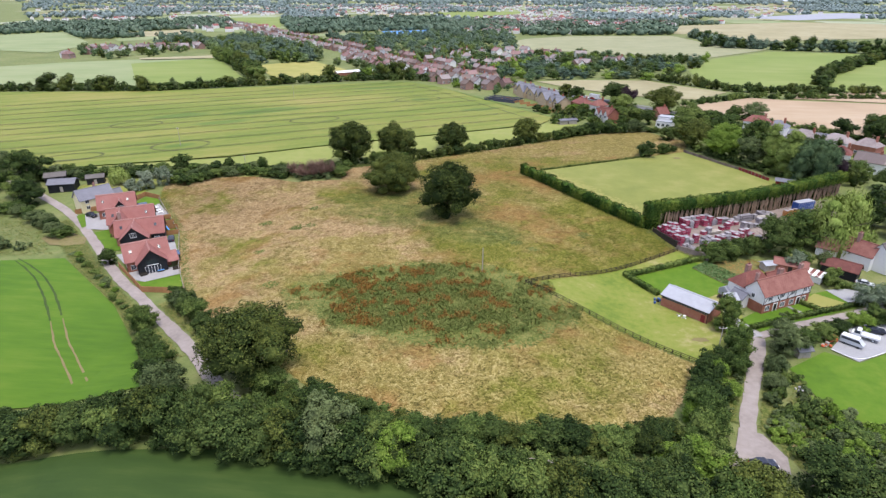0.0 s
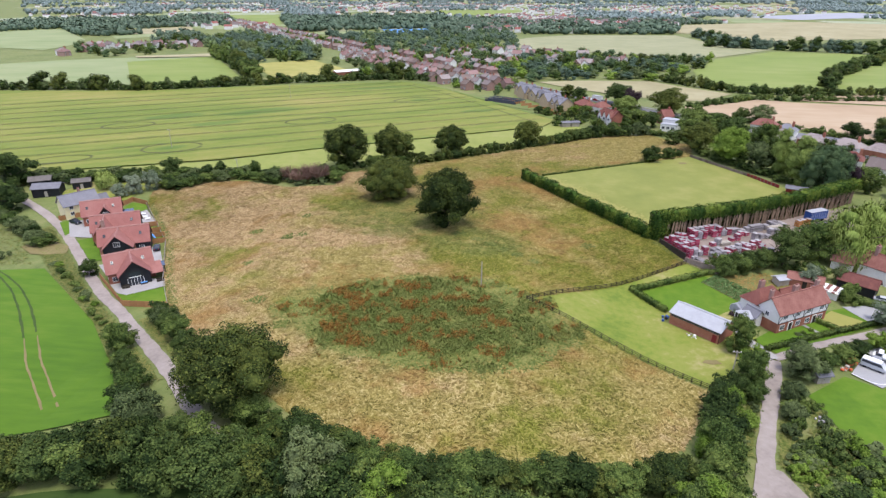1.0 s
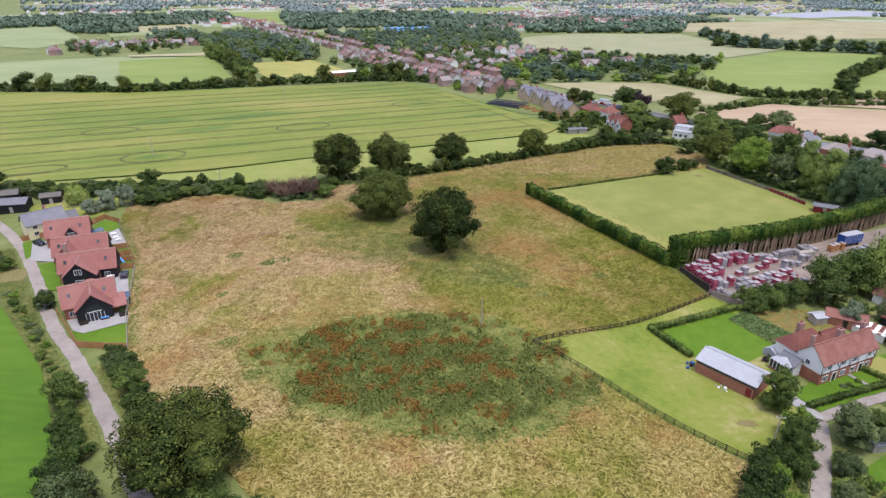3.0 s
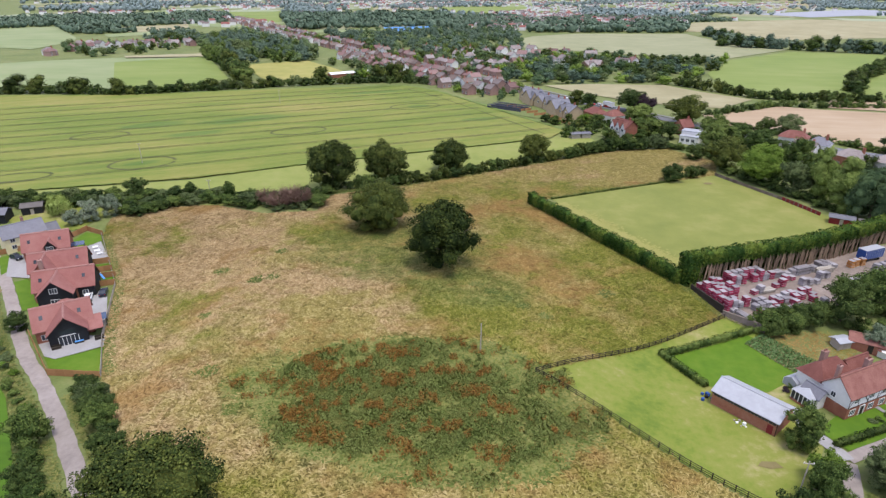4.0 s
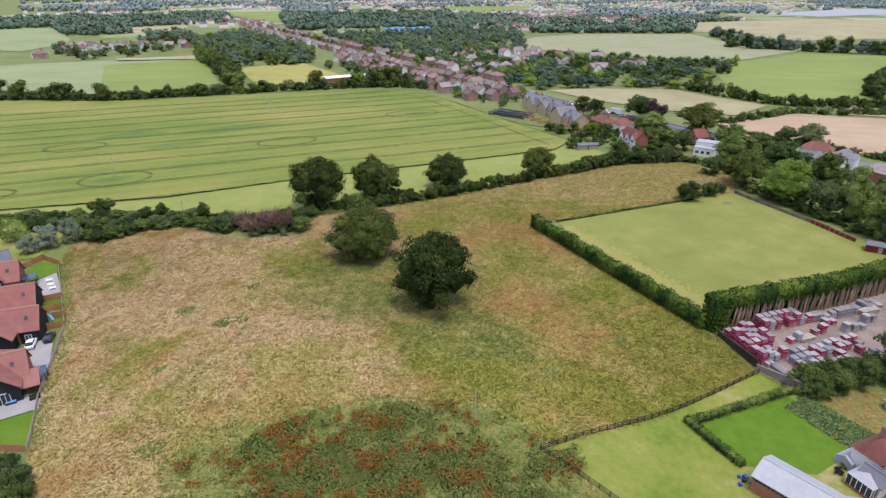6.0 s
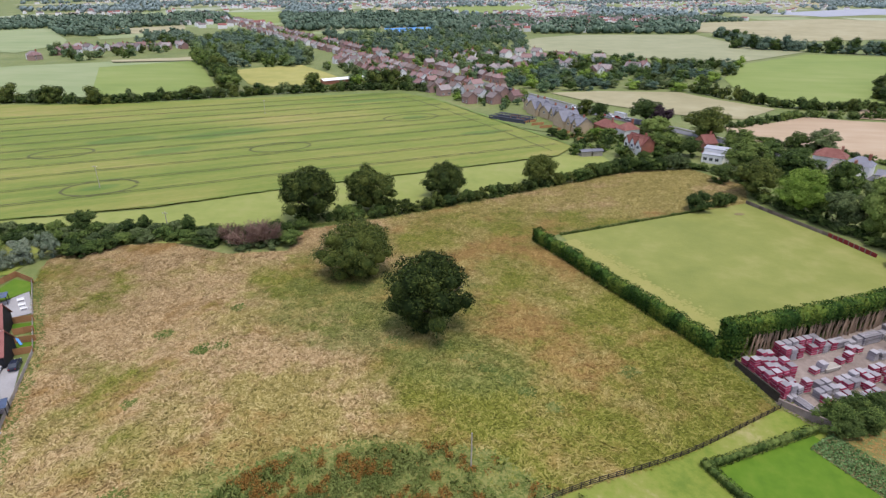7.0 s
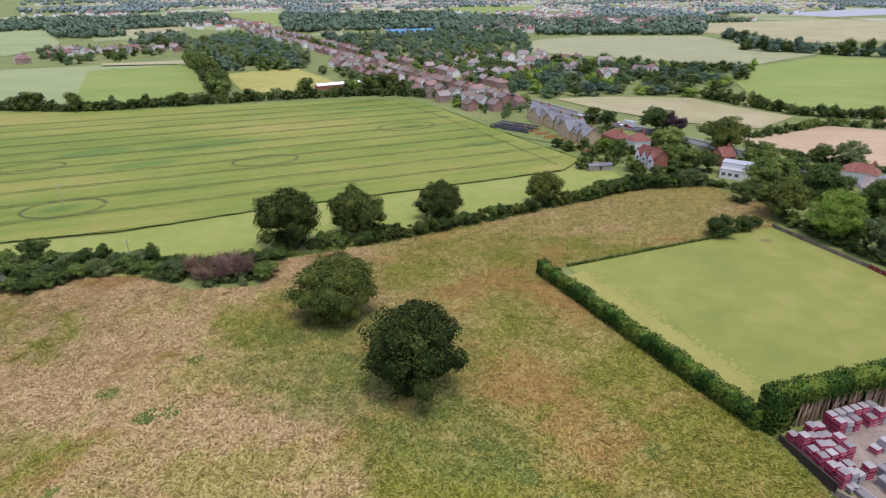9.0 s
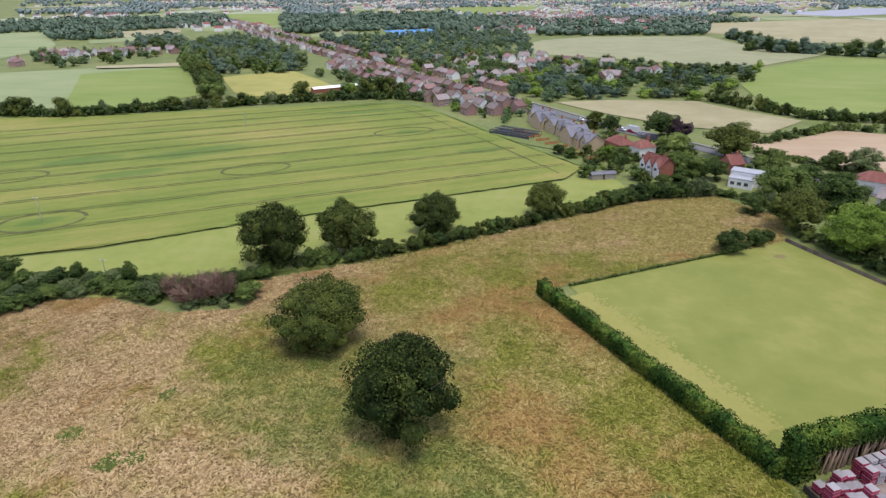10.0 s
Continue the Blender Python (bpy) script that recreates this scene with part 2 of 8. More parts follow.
M["lush"] = material("lush_green_crop", [(0.11, 0.175, 0.032), (0.15, 0.205, 0.045)], 0.3, 0.05, world_space=True)
M["soil"] = material("bare_soil_track", [(0.15, 0.125, 0.05), (0.21, 0.17, 0.075)], 1.0, 0.2, world_space=True)
M["track"] = material("crushed_crop", [(0.055, 0.07, 0.016), (0.1, 0.1, 0.03)], 0.5, 0.1, world_space=True)
M["lane"] = material("worn_lane_surface", [(0.2, 0.17, 0.155), (0.28, 0.24, 0.22), (0.34, 0.3, 0.28)], 0.8, 0.12, world_space=True, bump=0.2)
M["asphalt"] = material("asphalt", [(0.1, 0.1, 0.105), (0.15, 0.15, 0.155)], 1.5, 0.1, world_space=True)
M["gravel"] = material("pale_gravel", [(0.26, 0.26, 0.27), (0.35, 0.35, 0.36)], 2.5, 0.2, world_space=True, bump=0.2)
M["concrete"] = material("stained_concrete", [(0.13, 0.1, 0.085), (0.22, 0.175, 0.15), (0.31, 0.255, 0.225)], 0.9, 0.15, world_space=True)
M["paving"] = material("grey_paving", [(0.26, 0.25, 0.25), (0.34, 0.33, 0.33)], 2.0, 0.3, world_space=True)
M["worn"] = material("worn_dry_turf", [(0.225, 0.225, 0.055), (0.27, 0.25, 0.075)], 0.4, 0.1, world_space=True)
M["straw"] = hay("dry_grass_tufts", 0.26)
M["nettle"] = leaf("nettle_leaves", [(0.055, 0.088, 0.02), (0.1, 0.138, 0.034), (0.165, 0.195, 0.058)], island=0.25, lo=0.36, hi=0.6)
M["rank"] = leaf("rank_green_grass", [(0.06, 0.09, 0.018), (0.105, 0.13, 0.03), (0.19, 0.19, 0.06)], island=0.35)
M["dock"] = leaf("rusty_dock_seedheads", [(0.16, 0.085, 0.02), (0.25, 0.132, 0.032), (0.34, 0.2, 0.06)], island=0.4)
M["oak"] = leaf("oak_leaves", [(0.013, 0.024, 0.006), (0.04, 0.06, 0.013), (0.115, 0.135, 0.03)])
M["dark"] = leaf("dark_leaves", [(0.012, 0.025, 0.007), (0.036, 0.062, 0.016), (0.09, 0.125, 0.033)])
M["mid"] = leaf("green_leaves", [(0.024, 0.046, 0.011), (0.066, 0.105, 0.025), (0.145, 0.19, 0.047)])
M["bright"] = leaf("bright_leaves", [(0.06, 0.11, 0.014), (0.11, 0.18, 0.025), (0.19, 0.27, 0.05)])
M["hedge"] = leaf("clipped_conifer_leaves", [(0.016, 0.042, 0.008), (0.032, 0.07, 0.012), (0.055, 0.105, 0.017), (0.13, 0.175, 0.028)])
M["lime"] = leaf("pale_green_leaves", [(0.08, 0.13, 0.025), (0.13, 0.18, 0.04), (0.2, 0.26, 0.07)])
M["willow"] = leaf("willow_leaves", [(0.13, 0.19, 0.04), (0.2, 0.265, 0.065), (0.28, 0.34, 0.1)])
M["silver"] = leaf("silvery_leaves", [(0.1, 0.14, 0.08), (0.16, 0.2, 0.13), (0.25, 0.29, 0.2)])
M["greyleaf"] = leaf("grey_green_leaves", [(0.035, 0.055, 0.02), (0.08, 0.11, 0.042), (0.14, 0.175, 0.07)])
M["purple"] = leaf("copper_leaves", [(0.018, 0.012, 0.018), (0.035, 0.022, 0.03), (0.06, 0.04, 0.045)])
M["twigs"] = leaf("dead_brown_twigs", [(0.1, 0.06, 0.045), (0.16, 0.1, 0.075), (0.22, 0.15, 0.12)])
# Leaves of farther woods, mildly paled and blued in colour for haze.
M["fargreen"] = leaf("haze_paled_green_leaves", [(0.05, 0.085, 0.058), (0.095, 0.142, 0.096), (0.16, 0.212, 0.145)], spec=0.1)
# Mid-distance leaves, taken lighter and bluer in colour, part way towards haze.
M["parkgreen"] = leaf("lightened_tree_leaves", [(0.04, 0.076, 0.032), (0.085, 0.135, 0.056), (0.15, 0.205, 0.085)], spec=0.15)
# Leaves near the horizon: distance haze is put into this pale blue colour.
M["farblue"] = leaf("haze_tinted_leaves", [(0.15, 0.2, 0.195), (0.205, 0.262, 0.255), (0.27, 0.33, 0.315)], spec=0.15, island=0.25)
M["bark"] = material("bark", [(0.05, 0.04, 0.03), (0.11, 0.09, 0.065)], 6, 1, stretch=(3, 3, 0.5), bump=0.6)
M["barkpale"] = material("reddish_bark", [(0.16, 0.11, 0.075), (0.28, 0.2, 0.14)], 6, 1, stretch=(3, 3, 0.5), bump=0.6)
M["roof_red"] = material("plain_clay_tiles", [(0.2, 0.075, 0.066), (0.26, 0.105, 0.092), (0.3, 0.14, 0.122)], 3, 0.5, bump=0.5, stretch=(1, 3, 3), per_object=0.2)
M["ridge"] = material("pale_clay_ridge_tiles", [(0.32, 0.17, 0.145), (0.4, 0.24, 0.21)], 3, 0.5, per_object=0.2)
M["roof_old"] = material("weathered_clay_tiles", [(0.125, 0.045, 0.038), (0.18, 0.068, 0.055), (0.25, 0.115, 0.092)], 2.5, 0.6, bump=0.6, stretch=(1, 3, 3), per_object=0.3)
# Brown village tiles, greyed and paled in the colour halfway towards haze.
M["roof_brown"] = material("brown_roof_tiles", [(0.15, 0.12, 0.115), (0.21, 0.17, 0.165), (0.29, 0.25, 0.24)], 2.5, 0.6, bump=0.5, per_object=0.5)
M["roof_warm"] = material("grey_brown_roof_tiles", [(0.12, 0.088, 0.076), (0.165, 0.122, 0.106), (0.21, 0.16, 0.142)], 2.5, 0.6, bump=0.5, per_object=0.5)
M["roof_grey"] = material("slate_roof", [(0.13, 0.13, 0.15), (0.2, 0.2, 0.23)], 2.5, 0.6, bump=0.4, per_object=0.3)
M["roof_thatch"] = material("dark_thatch", [(0.09, 0.08, 0.075), (0.16, 0.145, 0.135)], 4, 0.6, bump=0.7)
M["roof_metal"] = material("pale_metal_roof", [(0.3, 0.31, 0.34), (0.38, 0.39, 0.43)], 1.2, 0.3, rough=0.55, spec=0.4)
M["brick"] = material("red_brick", [(0.24, 0.085, 0.055), (0.33, 0.13, 0.085), (0.38, 0.19, 0.13)], 5, 0.7, bump=0.4, per_object=0.2)
# Village brick with haze muted into the colour; chimneys share its grey-brown.
M["mutedbrick"] = material("muted_brown_brick", [(0.25, 0.145, 0.12), (0.32, 0.195, 0.165), (0.37, 0.25, 0.21)], 5, 0.7, bump=0.3, per_object=0.3)
# Plum tiles, likewise paled part way to haze in their colour.
M["roof_plum"] = material("plum_red_tiles", [(0.16, 0.092, 0.088), (0.215, 0.13, 0.122), (0.27, 0.175, 0.162)], 2.5, 0.6, bump=0.5, per_object=0.4)
M["yellow_brick"] = material("buff_brick", [(0.38, 0.29, 0.18), (0.48, 0.38, 0.25)], 5, 0.7, bump=0.3)
M["render"] = material("white_render", [(0.68, 0.67, 0.65), (0.8, 0.79, 0.77)], 1.5, 0.4, rough=0.9, per_object=0.3)
M["cream"] = material("cream_render", [(0.7, 0.62, 0.36), (0.8, 0.72, 0.46)], 1.5, 0.4)
M["clad"] = material("black_weatherboard", [(0.008, 0.009, 0.012), (0.022, 0.023, 0.028)], 4, 0.6, rough=0.6, stretch=(0.4, 0.4, 6), bump=0.5)
M["timber"] = material("dark_creosoted_timber", [(0.02, 0.016, 0.012), (0.05, 0.04, 0.03)], 4, 0.7, bump=0.4)
M["fence"] = material("orange_fence_panels", [(0.3, 0.15, 0.065), (0.42, 0.22, 0.1)], 3, 0.4, bump=0.3, per_object=0.3)
M["palefence"] = material("weathered_grey_timber", [(0.3, 0.27, 0.23), (0.42, 0.38, 0.33)], 3, 0.4, per_object=0.3)
M["oldfence"] = material("brown_weathered_timber", [(0.13, 0.1, 0.08), (0.22, 0.18, 0.15)], 3, 0.4, per_object=0.4)
M["white"] = material("white_paint", [(0.74, 0.74, 0.73), (0.82, 0.82, 0.81)], 3, 0.5, rough=0.5)
M["glass"] = material("dark_window_glass", [(0.03, 0.035, 0.045), (0.06, 0.07, 0.085)], 2, 0.5, rough=0.12, spec=0.35, per_object=0.5)
M["solar"] = material("solar_panel", [(0.03, 0.05, 0.1), (0.05, 0.08, 0.15)], 2, 0.5, rough=0.2, spec=0.6)
M["slateblue"] = material("slate_blue_stained_timber", [(0.04, 0.045, 0.062), (0.075, 0.08, 0.105)], 3, 0.5)
M["wrapred"] = material("red_wrapped_blocks", [(0.24, 0.014, 0.045), (0.38, 0.04, 0.09)], 2, 0.6, rough=0.5, per_object=0.5)
M["wrapwhite"] = material("pale_wrapped_blocks", [(0.2, 0.185, 0.195), (0.34, 0.32, 0.335)], 2, 0.6, rough=0.5, per_object=0.6)
M["wraporange"] = material("orange_stack", [(0.42, 0.17, 0.04), (0.5, 0.24, 0.07)], 2, 0.6)
M["blue"] = material("blue_painted_steel", [(0.02, 0.07, 0.26), (0.04, 0.1, 0.34)], 1.5, 0.4, rough=0.45)
M["redpaint"] = material("dark_red_painted_boards", [(0.16, 0.018, 0.02), (0.24, 0.035, 0.034)], 3, 0.5)
M["carwhite"] = material("white_car_paint", [(0.72, 0.73, 0.74), (0.78, 0.79, 0.8)], 1, 0.3, rough=0.25, spec=0.5)
M["carsilver"] = material("silver_car_paint", [(0.42, 0.44, 0.47), (0.5, 0.52, 0.55)], 1, 0.3, rough=0.3, spec=0.5)
M["cardark"] = material("dark_blue_car_paint", [(0.012, 0.016, 0.03), (0.025, 0.03, 0.05)], 1, 0.3, rough=0.25, spec=0.5)
M["carred"] = material("red_car_paint", [(0.35, 0.02, 0.02), (0.45, 0.03, 0.03)], 1, 0.3, rough=0.25, spec=0.5)
M["tyre"] = material("tyre_rubber", [(0.012, 0.012, 0.012), (0.03, 0.03, 0.03)], 4, 1)
M["orange"] = material("orange_tarpaulin", [(0.5, 0.1, 0.04), (0.6, 0.16, 0.07)], 2, 0.5)
M["bluetarp"] = material("blue_tarpaulin", [(0.06, 0.22, 0.5), (0.12, 0.3, 0.6)], 2, 0.5)
M["cabbage"] = leaf("vegetable_leaves", [(0.09, 0.16, 0.05), (0.14, 0.23, 0.08), (0.21, 0.3, 0.13)])


# ---- helpers for building ----
def ss(a, b, x):
    t = min(1.0, max(0.0, (x - a) / (b - a)))
    return t * t * (3 - 2 * t)


def gz(x, y):
    """Height of the land: a low swell falling away on both sides, bent to fit the camera's view."""
    return -3.8 * ss(7, 37, x) * (1 - ss(143, 184, y)) - 3.8 * ss(-58, -86, x) * (1 - ss(161, 230, y))


def finish(name, bm, mat, smooth=False):
    me = bpy.data.meshes.new(name)
    bm.to_mesh(me)
    bm.free()
    for m in mat if isinstance(mat, (list, tuple)) else [mat]:
        me.materials.append(m)
    if smooth:
        me.shade_smooth()
    return me


def thing(name, m, label, category, group="", kind=""):
    ob = new(name)
    ob.empty_display_size = 0.5
    ob.matrix_world = m
    return tagged(ob, label, category, group, kind)


def part(name, bm, mat, parent, label="", at=None):
    """One mesh of its own under a thing; bm may be a mesh that several parts share."""
    me = bm if isinstance(bm, bpy.types.Mesh) else finish(name, bm, mat)
    ob = new(name, me)
    ob.parent = parent
    if at is not None:
        ob.matrix_basis = at
    return tagged(ob, label)


def box(bm, x0, x1, y0, y1, z0, z1, bevel=0.0):
    vs = [bm.verts.new((x, y, z)) for z in (z0, z1) for x, y in ((x0, y0), (x1, y0), (x1, y1), (x0, y1))]
    fs = [(3, 2, 1, 0), (4, 5, 6, 7), (0, 1, 5, 4), (1, 2, 6, 5), (2, 3, 7, 6), (3, 0, 4, 7)]
    faces = [bm.faces.new([vs[i] for i in f]) for f in fs]
    if bevel:
        bmesh.ops.bevel(bm, geom=list({e for f in faces for e in f.edges}), offset=bevel, segments=1, affect="EDGES")
    return bm


def boxes(*rows):
    bm = bmesh.new()
    for r in rows:
        box(bm, *r)
    return bm


def prism(bm, pts, axis, a, b):
    """A profile of (u, z) run along x (axis 0) or y (axis 1) from a to b."""
    def at(u, z, w):
        return (w, u, z) if axis == 0 else (u, w, z)
    v0 = [bm.verts.new(at(u, z, a)) for u, z in pts]
    v1 = [bm.verts.new(at(u, z, b)) for u, z in pts]
    n = len(pts)
    bm.faces.new(v0)
    bm.faces.new(list(reversed(v1)))
    for i in range(n):
        bm.faces.new((v0[i], v1[i], v1[(i + 1) % n], v0[(i + 1) % n]))
    bmesh.ops.recalc_face_normals(bm, faces=bm.faces)
    return bm


def sheet(name, pts, mat, lift, label, category, step=0.0, kind="structure"):
    """A piece of ground surface with corners pts, laid on the land."""
    bm = bmesh.new()
    bm.faces.new([bm.verts.new((x, y, 0)) for x, y in pts])
    if step:
        for k in (0, 1):
            a = min(p[k] for p in pts)
            b = max(p[k] for p in pts)
            c = a + step
            while c < b:
                co, no = [0, 0, 0], [0, 0, 0]
                co[k], no[k] = c, 1
                bmesh.ops.bisect_plane(bm, geom=bm.verts[:] + bm.edges[:] + bm.faces[:], plane_co=co, plane_no=no)
                c += step
    for v in bm.verts:
        v.co.z = gz(v.co.x, v.co.y) + lift
    bmesh.ops.triangulate(bm, faces=[f for f in bm.faces if len(f.verts) > 4])
    bmesh.ops.recalc_face_normals(bm, faces=bm.faces)
    if bm.faces and sum(f.normal.z for f in bm.faces) < 0:
        bmesh.ops.reverse_faces(bm, faces=bm.faces)
    ob = new(name, finish(name, bm, mat))
    return tagged(ob, label, category, kind=kind)


def dense(line, step):
    """The points of a line, one every step metres, with corners rounded."""
    pts = [Vector((*p, 0)) for p in line]
    for _ in range(2):
        out = [pts[0]]
        for a, b in zip(pts, pts[1:]):
            out += [a.lerp(b, 0.25), a.lerp(b, 0.75)]
        pts = out + [pts[-1]]
    res, left = [pts[0]], step
    for a, b in zip(pts, pts[1:]):
        d, pos = (b - a).length, 0.0
        while d - pos >= left:
            pos += left
            res.append(a.lerp(b, pos / d))
            left = step
        left -= d - pos
    return res


def ribbon(name, line, width, mat, lift, label, category, step=2.0, kind="structure", rag=0.15):
    rnd = random.Random(len(name) + len(line))
    pts = dense(line, step)
    bm = bmesh.new()
    prev = None
    for i, p in enumerate(pts):
        d = (pts[min(i + 1, len(pts) - 1)] - pts[max(i - 1, 0)]).normalized()
        n = Vector((-d.y, d.x, 0))
        row = []
        for k in (-1, -0.4, 0.4, 1):
            q = p + n * (width / 2 * k + (rnd.uniform(-rag, rag) if abs(k) == 1 else 0))
            row.append(bm.verts.new((q.x, q.y, gz(q.x, q.y) + lift)))
        if prev:
            for a in range(3):
                bm.faces.new((prev[a], row[a], row[a + 1], prev[a + 1]))
        prev = row
    bmesh.ops.recalc_face_normals(bm, faces=bm.faces)
    if sum(f.normal.z for f in bm.faces) < 0:
        bmesh.ops.reverse_faces(bm, faces=bm.faces)
    return tagged(new(name, finish(name, bm, mat)), label, category, kind=kind)


def inside(x, y, pts):
    c = False
    for (x0, y0), (x1, y1) in zip(pts, pts[1:] + pts[:1]):
        if (y0 > y) != (y1 > y) and x < (x1 - x0) * (y - y0) / (y1 - y0) + x0:
            c = not c
    return c


# ---- the land ----
xs = sorted({*range(-4900, -300, 230), *range(-300, 301, 5), *range(300, 4901, 230)})
ys = sorted({*range(-1200, -20, 100), *range(-20, 261, 5), *range(261, 4901, 180), 4900})
bm = bmesh.new()
rows = [[bm.verts.new((x, y, gz(x, y))) for x in xs] for y in ys]
for a, b in zip(rows, rows[1:]):
    for i in range(len(xs) - 1):
        bm.faces.new((a[i], a[i + 1], b[i + 1], b[i]))
tagged(new("ground", finish("ground", bm, M["ground"], True)), "rough green grassland reaching to the horizon", "ground", kind="structure")

MEADOW = [(-81, 128), (-90.3, 141.5), (-103.7, 165.8), (-126, 193), (-131, 204), (-128.8, 212), (-102.7, 219), (-82, 214.3), (-65, 218), (-68, 232), (-40, 250), (-4, 277),
          (41, 312), (70, 320), (86, 300), (80, 279), (15, 243), (6, 236), (43.4, 179), (46, 176), (50.5, 165.8), (6.2, 136), (43.3, 109.5), (37, 100), (33, 93.5), (23, 85),
          (12, 82), (-4, 80), (-16, 81.6), (-32, 86.7), (-40, 93), (-52, 100), (-62, 107), (-72, 118)]
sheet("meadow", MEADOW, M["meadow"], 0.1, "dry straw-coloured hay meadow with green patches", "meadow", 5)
sheet("paddock", [(6.2, 136), (50.5, 165.8), (58, 160), (60, 150), (60, 140), (57, 128), (50, 116), (43.5, 110)], M["lawn"], 0.16, "mown yellow-green paddock grass inside rail fence", "lawn", 4)
sheet("kitchen_lawn", [(54, 160), (34.4, 150.2), (41.2, 141.4), (52, 141), (60, 147), (57, 157)], M["lawn_deep"], 0.2, "bright green lawn inside clipped hedge", "lawn", 4)
sheet("house_lawn", [(57, 131), (60, 126), (75, 134), (100, 147), (92, 152), (78, 146), (64, 137)], M["lawn_deep"], 0.16, "green front lawn of the brick house", "lawn", 4)
sheet("playing_field", [(13.5, 240), (79, 278.5), (112, 221), (46, 182)], M["pitch"], 0.16, "pale green closely mown playing field", "playing field", 6)
sheet("yard_ground", [(46.5, 178), (120, 219), (115, 197), (85, 180), (56, 161), (50.5, 166.5)], M["concrete"], 0.14, "stained concrete ground of the storage yard", "yard", 4)
sheet("crop_field", [(-66, 86), (-77, 101), (-95, 119.5), (-127, 144), (-145, 140), (-300, 120), (-300, 62), (-91, 80)], M["crop_green"], 0.3, "vivid green young crop field", "field", 5)
sheet("near_field", [(-300, 53), (-77, 67), (-41, 71.4), (-22, 70), (-8, 68), (12, 62), (30, 58), (60, 60), (140, 64), (140, -200), (-300, -200)], M["crop_dark"], 0.3, "vivid green young crop field before the hedge", "field", 6)
sheet("wheat_field", [(-760, 190), (-420, 190), (-208, 213.4), (-187, 219.4), (-124.5, 245.5), (-90, 270), (-45, 296.4), (16.3, 333), (24, 350), (-8.7, 393), (-60.7, 466), (-86.5, 486), (-170, 455), (-243, 423), (-304, 407), (-420, 392), (-760, 380)], M["wheat"], 0.5, "broad green-gold ripening wheat field", "field", 20)
sheet("headland", [(-187, 218), (-124.5, 244), (-90, 268.5), (-45, 295), (16.5, 331.5), (24, 347), (37, 334), (41, 314), (-4, 279), (-40, 252), (-68, 236), (-66, 222), (-130, 216), (-185, 212)], M["strip"], 0.14, "pale mown grass strip beside wheat", "field", 6)
sheet("gravel_court", [(72.4, 120.1), (76.1, 115.8), (84, 120.4), (112, 135), (106, 144), (80.2, 129.4)], M["gravel"], 0.18, "grey gravel parking court", "car park", 4)
sheet("east_lawn", [(60.5, 111.5), (70.6, 119), (76.1, 115.4), (84, 120), (130, 142), (140, 100), (86, 82), (63, 95)], M["lawn_deep"], 0.16, "bright green mown lawn", "lawn", 4)
FAR = [
    ("field", [(-465, 580), (-406, 618), (-325, 645), (-230, 495), (-247, 454), (-271, 433), (-295, 438), (-420, 420), (-560, 470)], "field_pale", "light green arable field behind hedge"),
    ("field", [(-256, 579), (-242, 601), (-210, 624), (-175, 583), (-145, 543), (-163, 503), (-187, 483), (-210, 509)], "pasture", "yellow-green rough pasture"),
    ("field", [(-846, 992), (-805, 1034), (-612, 828), (-576, 775), (-555, 677), (-900, 760)], "field_pale", "pale green field far away"),
    ("field", [(-412, 634), (-345, 669), (-326, 637), (-395, 612)], "field_tan", "tan stubble strip"),
    ("field", [(18, 501), (54, 514), (109, 517), (126, 491), (154, 461), (124, 426), (81, 437), (42, 471)], "field_tan", "tan rough grass field beside road"),
    ("field", [(108, 406), (138, 419), (162, 438), (183, 431), (260, 420), (260, 280), (190, 290), (152, 345), (125, 366), (104, 381)], "field_pink", "pinkish stubble field beside road"),
    ("field", [(160, 591), (210, 696), (303, 793), (420, 770), (420, 500), (203, 472), (171, 459), (160, 478), (150, 513)], "field_bright", "bright green rising crop field"),
    ("field", [(205, 466), (420, 495), (420, 430), (262, 424), (190, 438)], "field_pink", "pale brown stubble field"),
    ("field", [(-12, 900), (14, 969), (79, 1033), (252, 1063), (269, 877), (314, 822), (213, 713), (174, 708), (59, 768), (-7, 800)], "ochre", "olive tan grass field"),
    ("field", [(266, 1118), (342, 1383), (648, 1575), (800, 1500), (600, 1060), (343, 957), (336, 1104)], "field_tan", "tan cereal field far away"),
    ("field", [(612, 1839), (862, 2075), (1089, 2269), (1200, 1900), (858, 1800), (691, 1675)], "sheeting", "pale sheeted field far away"),
    ("field", [(-821, 1644), (-668, 1722), (-478, 1228), (-528, 1190)], "field_bright", "green field far away"),
    ("field", [(-285, 2161), (45, 2290), (-67, 1777), (-158, 1647)], "field_bright", "green field far away"),
    ("field", [(-339, 1027), (-264, 1082), (-250, 995), (-325, 986)], "field_pale", "pale sports ground"),
    ("field", [(-715, 984), (-626, 1149), (-574, 1060), (-560, 959), (-665, 927)], "field_tan", "tan field far away"),
    ("field", [(-618, 895), (-586, 956), (-554, 1026), (-511, 945), (-578, 848)], "field_pale", "pale green field far away"),
    ("field", [(-791, 1162), (-733, 1289), (-682, 1206), (-746, 1107)], "field_tan", "tan field far away"),
    ("field", [(377, 1786), (473, 1892), (425, 1702), (352, 1668)], "field_tan", "tan field far away"),
    ("field", [(595, 2332), (750, 2455), (652, 2142), (532, 2089)], "field_tan", "tan field far away"),
]
for name, pts, mat, label in FAR:
    sheet(name, pts, M[mat], 0.4, label, "field")
sheet("field", [(-386, 580), (-325, 645), (-230, 495), (-247, 454), (-271, 433), (-290, 438)], M["field_bright"], 0.46, "bright green end of arable field", "field")
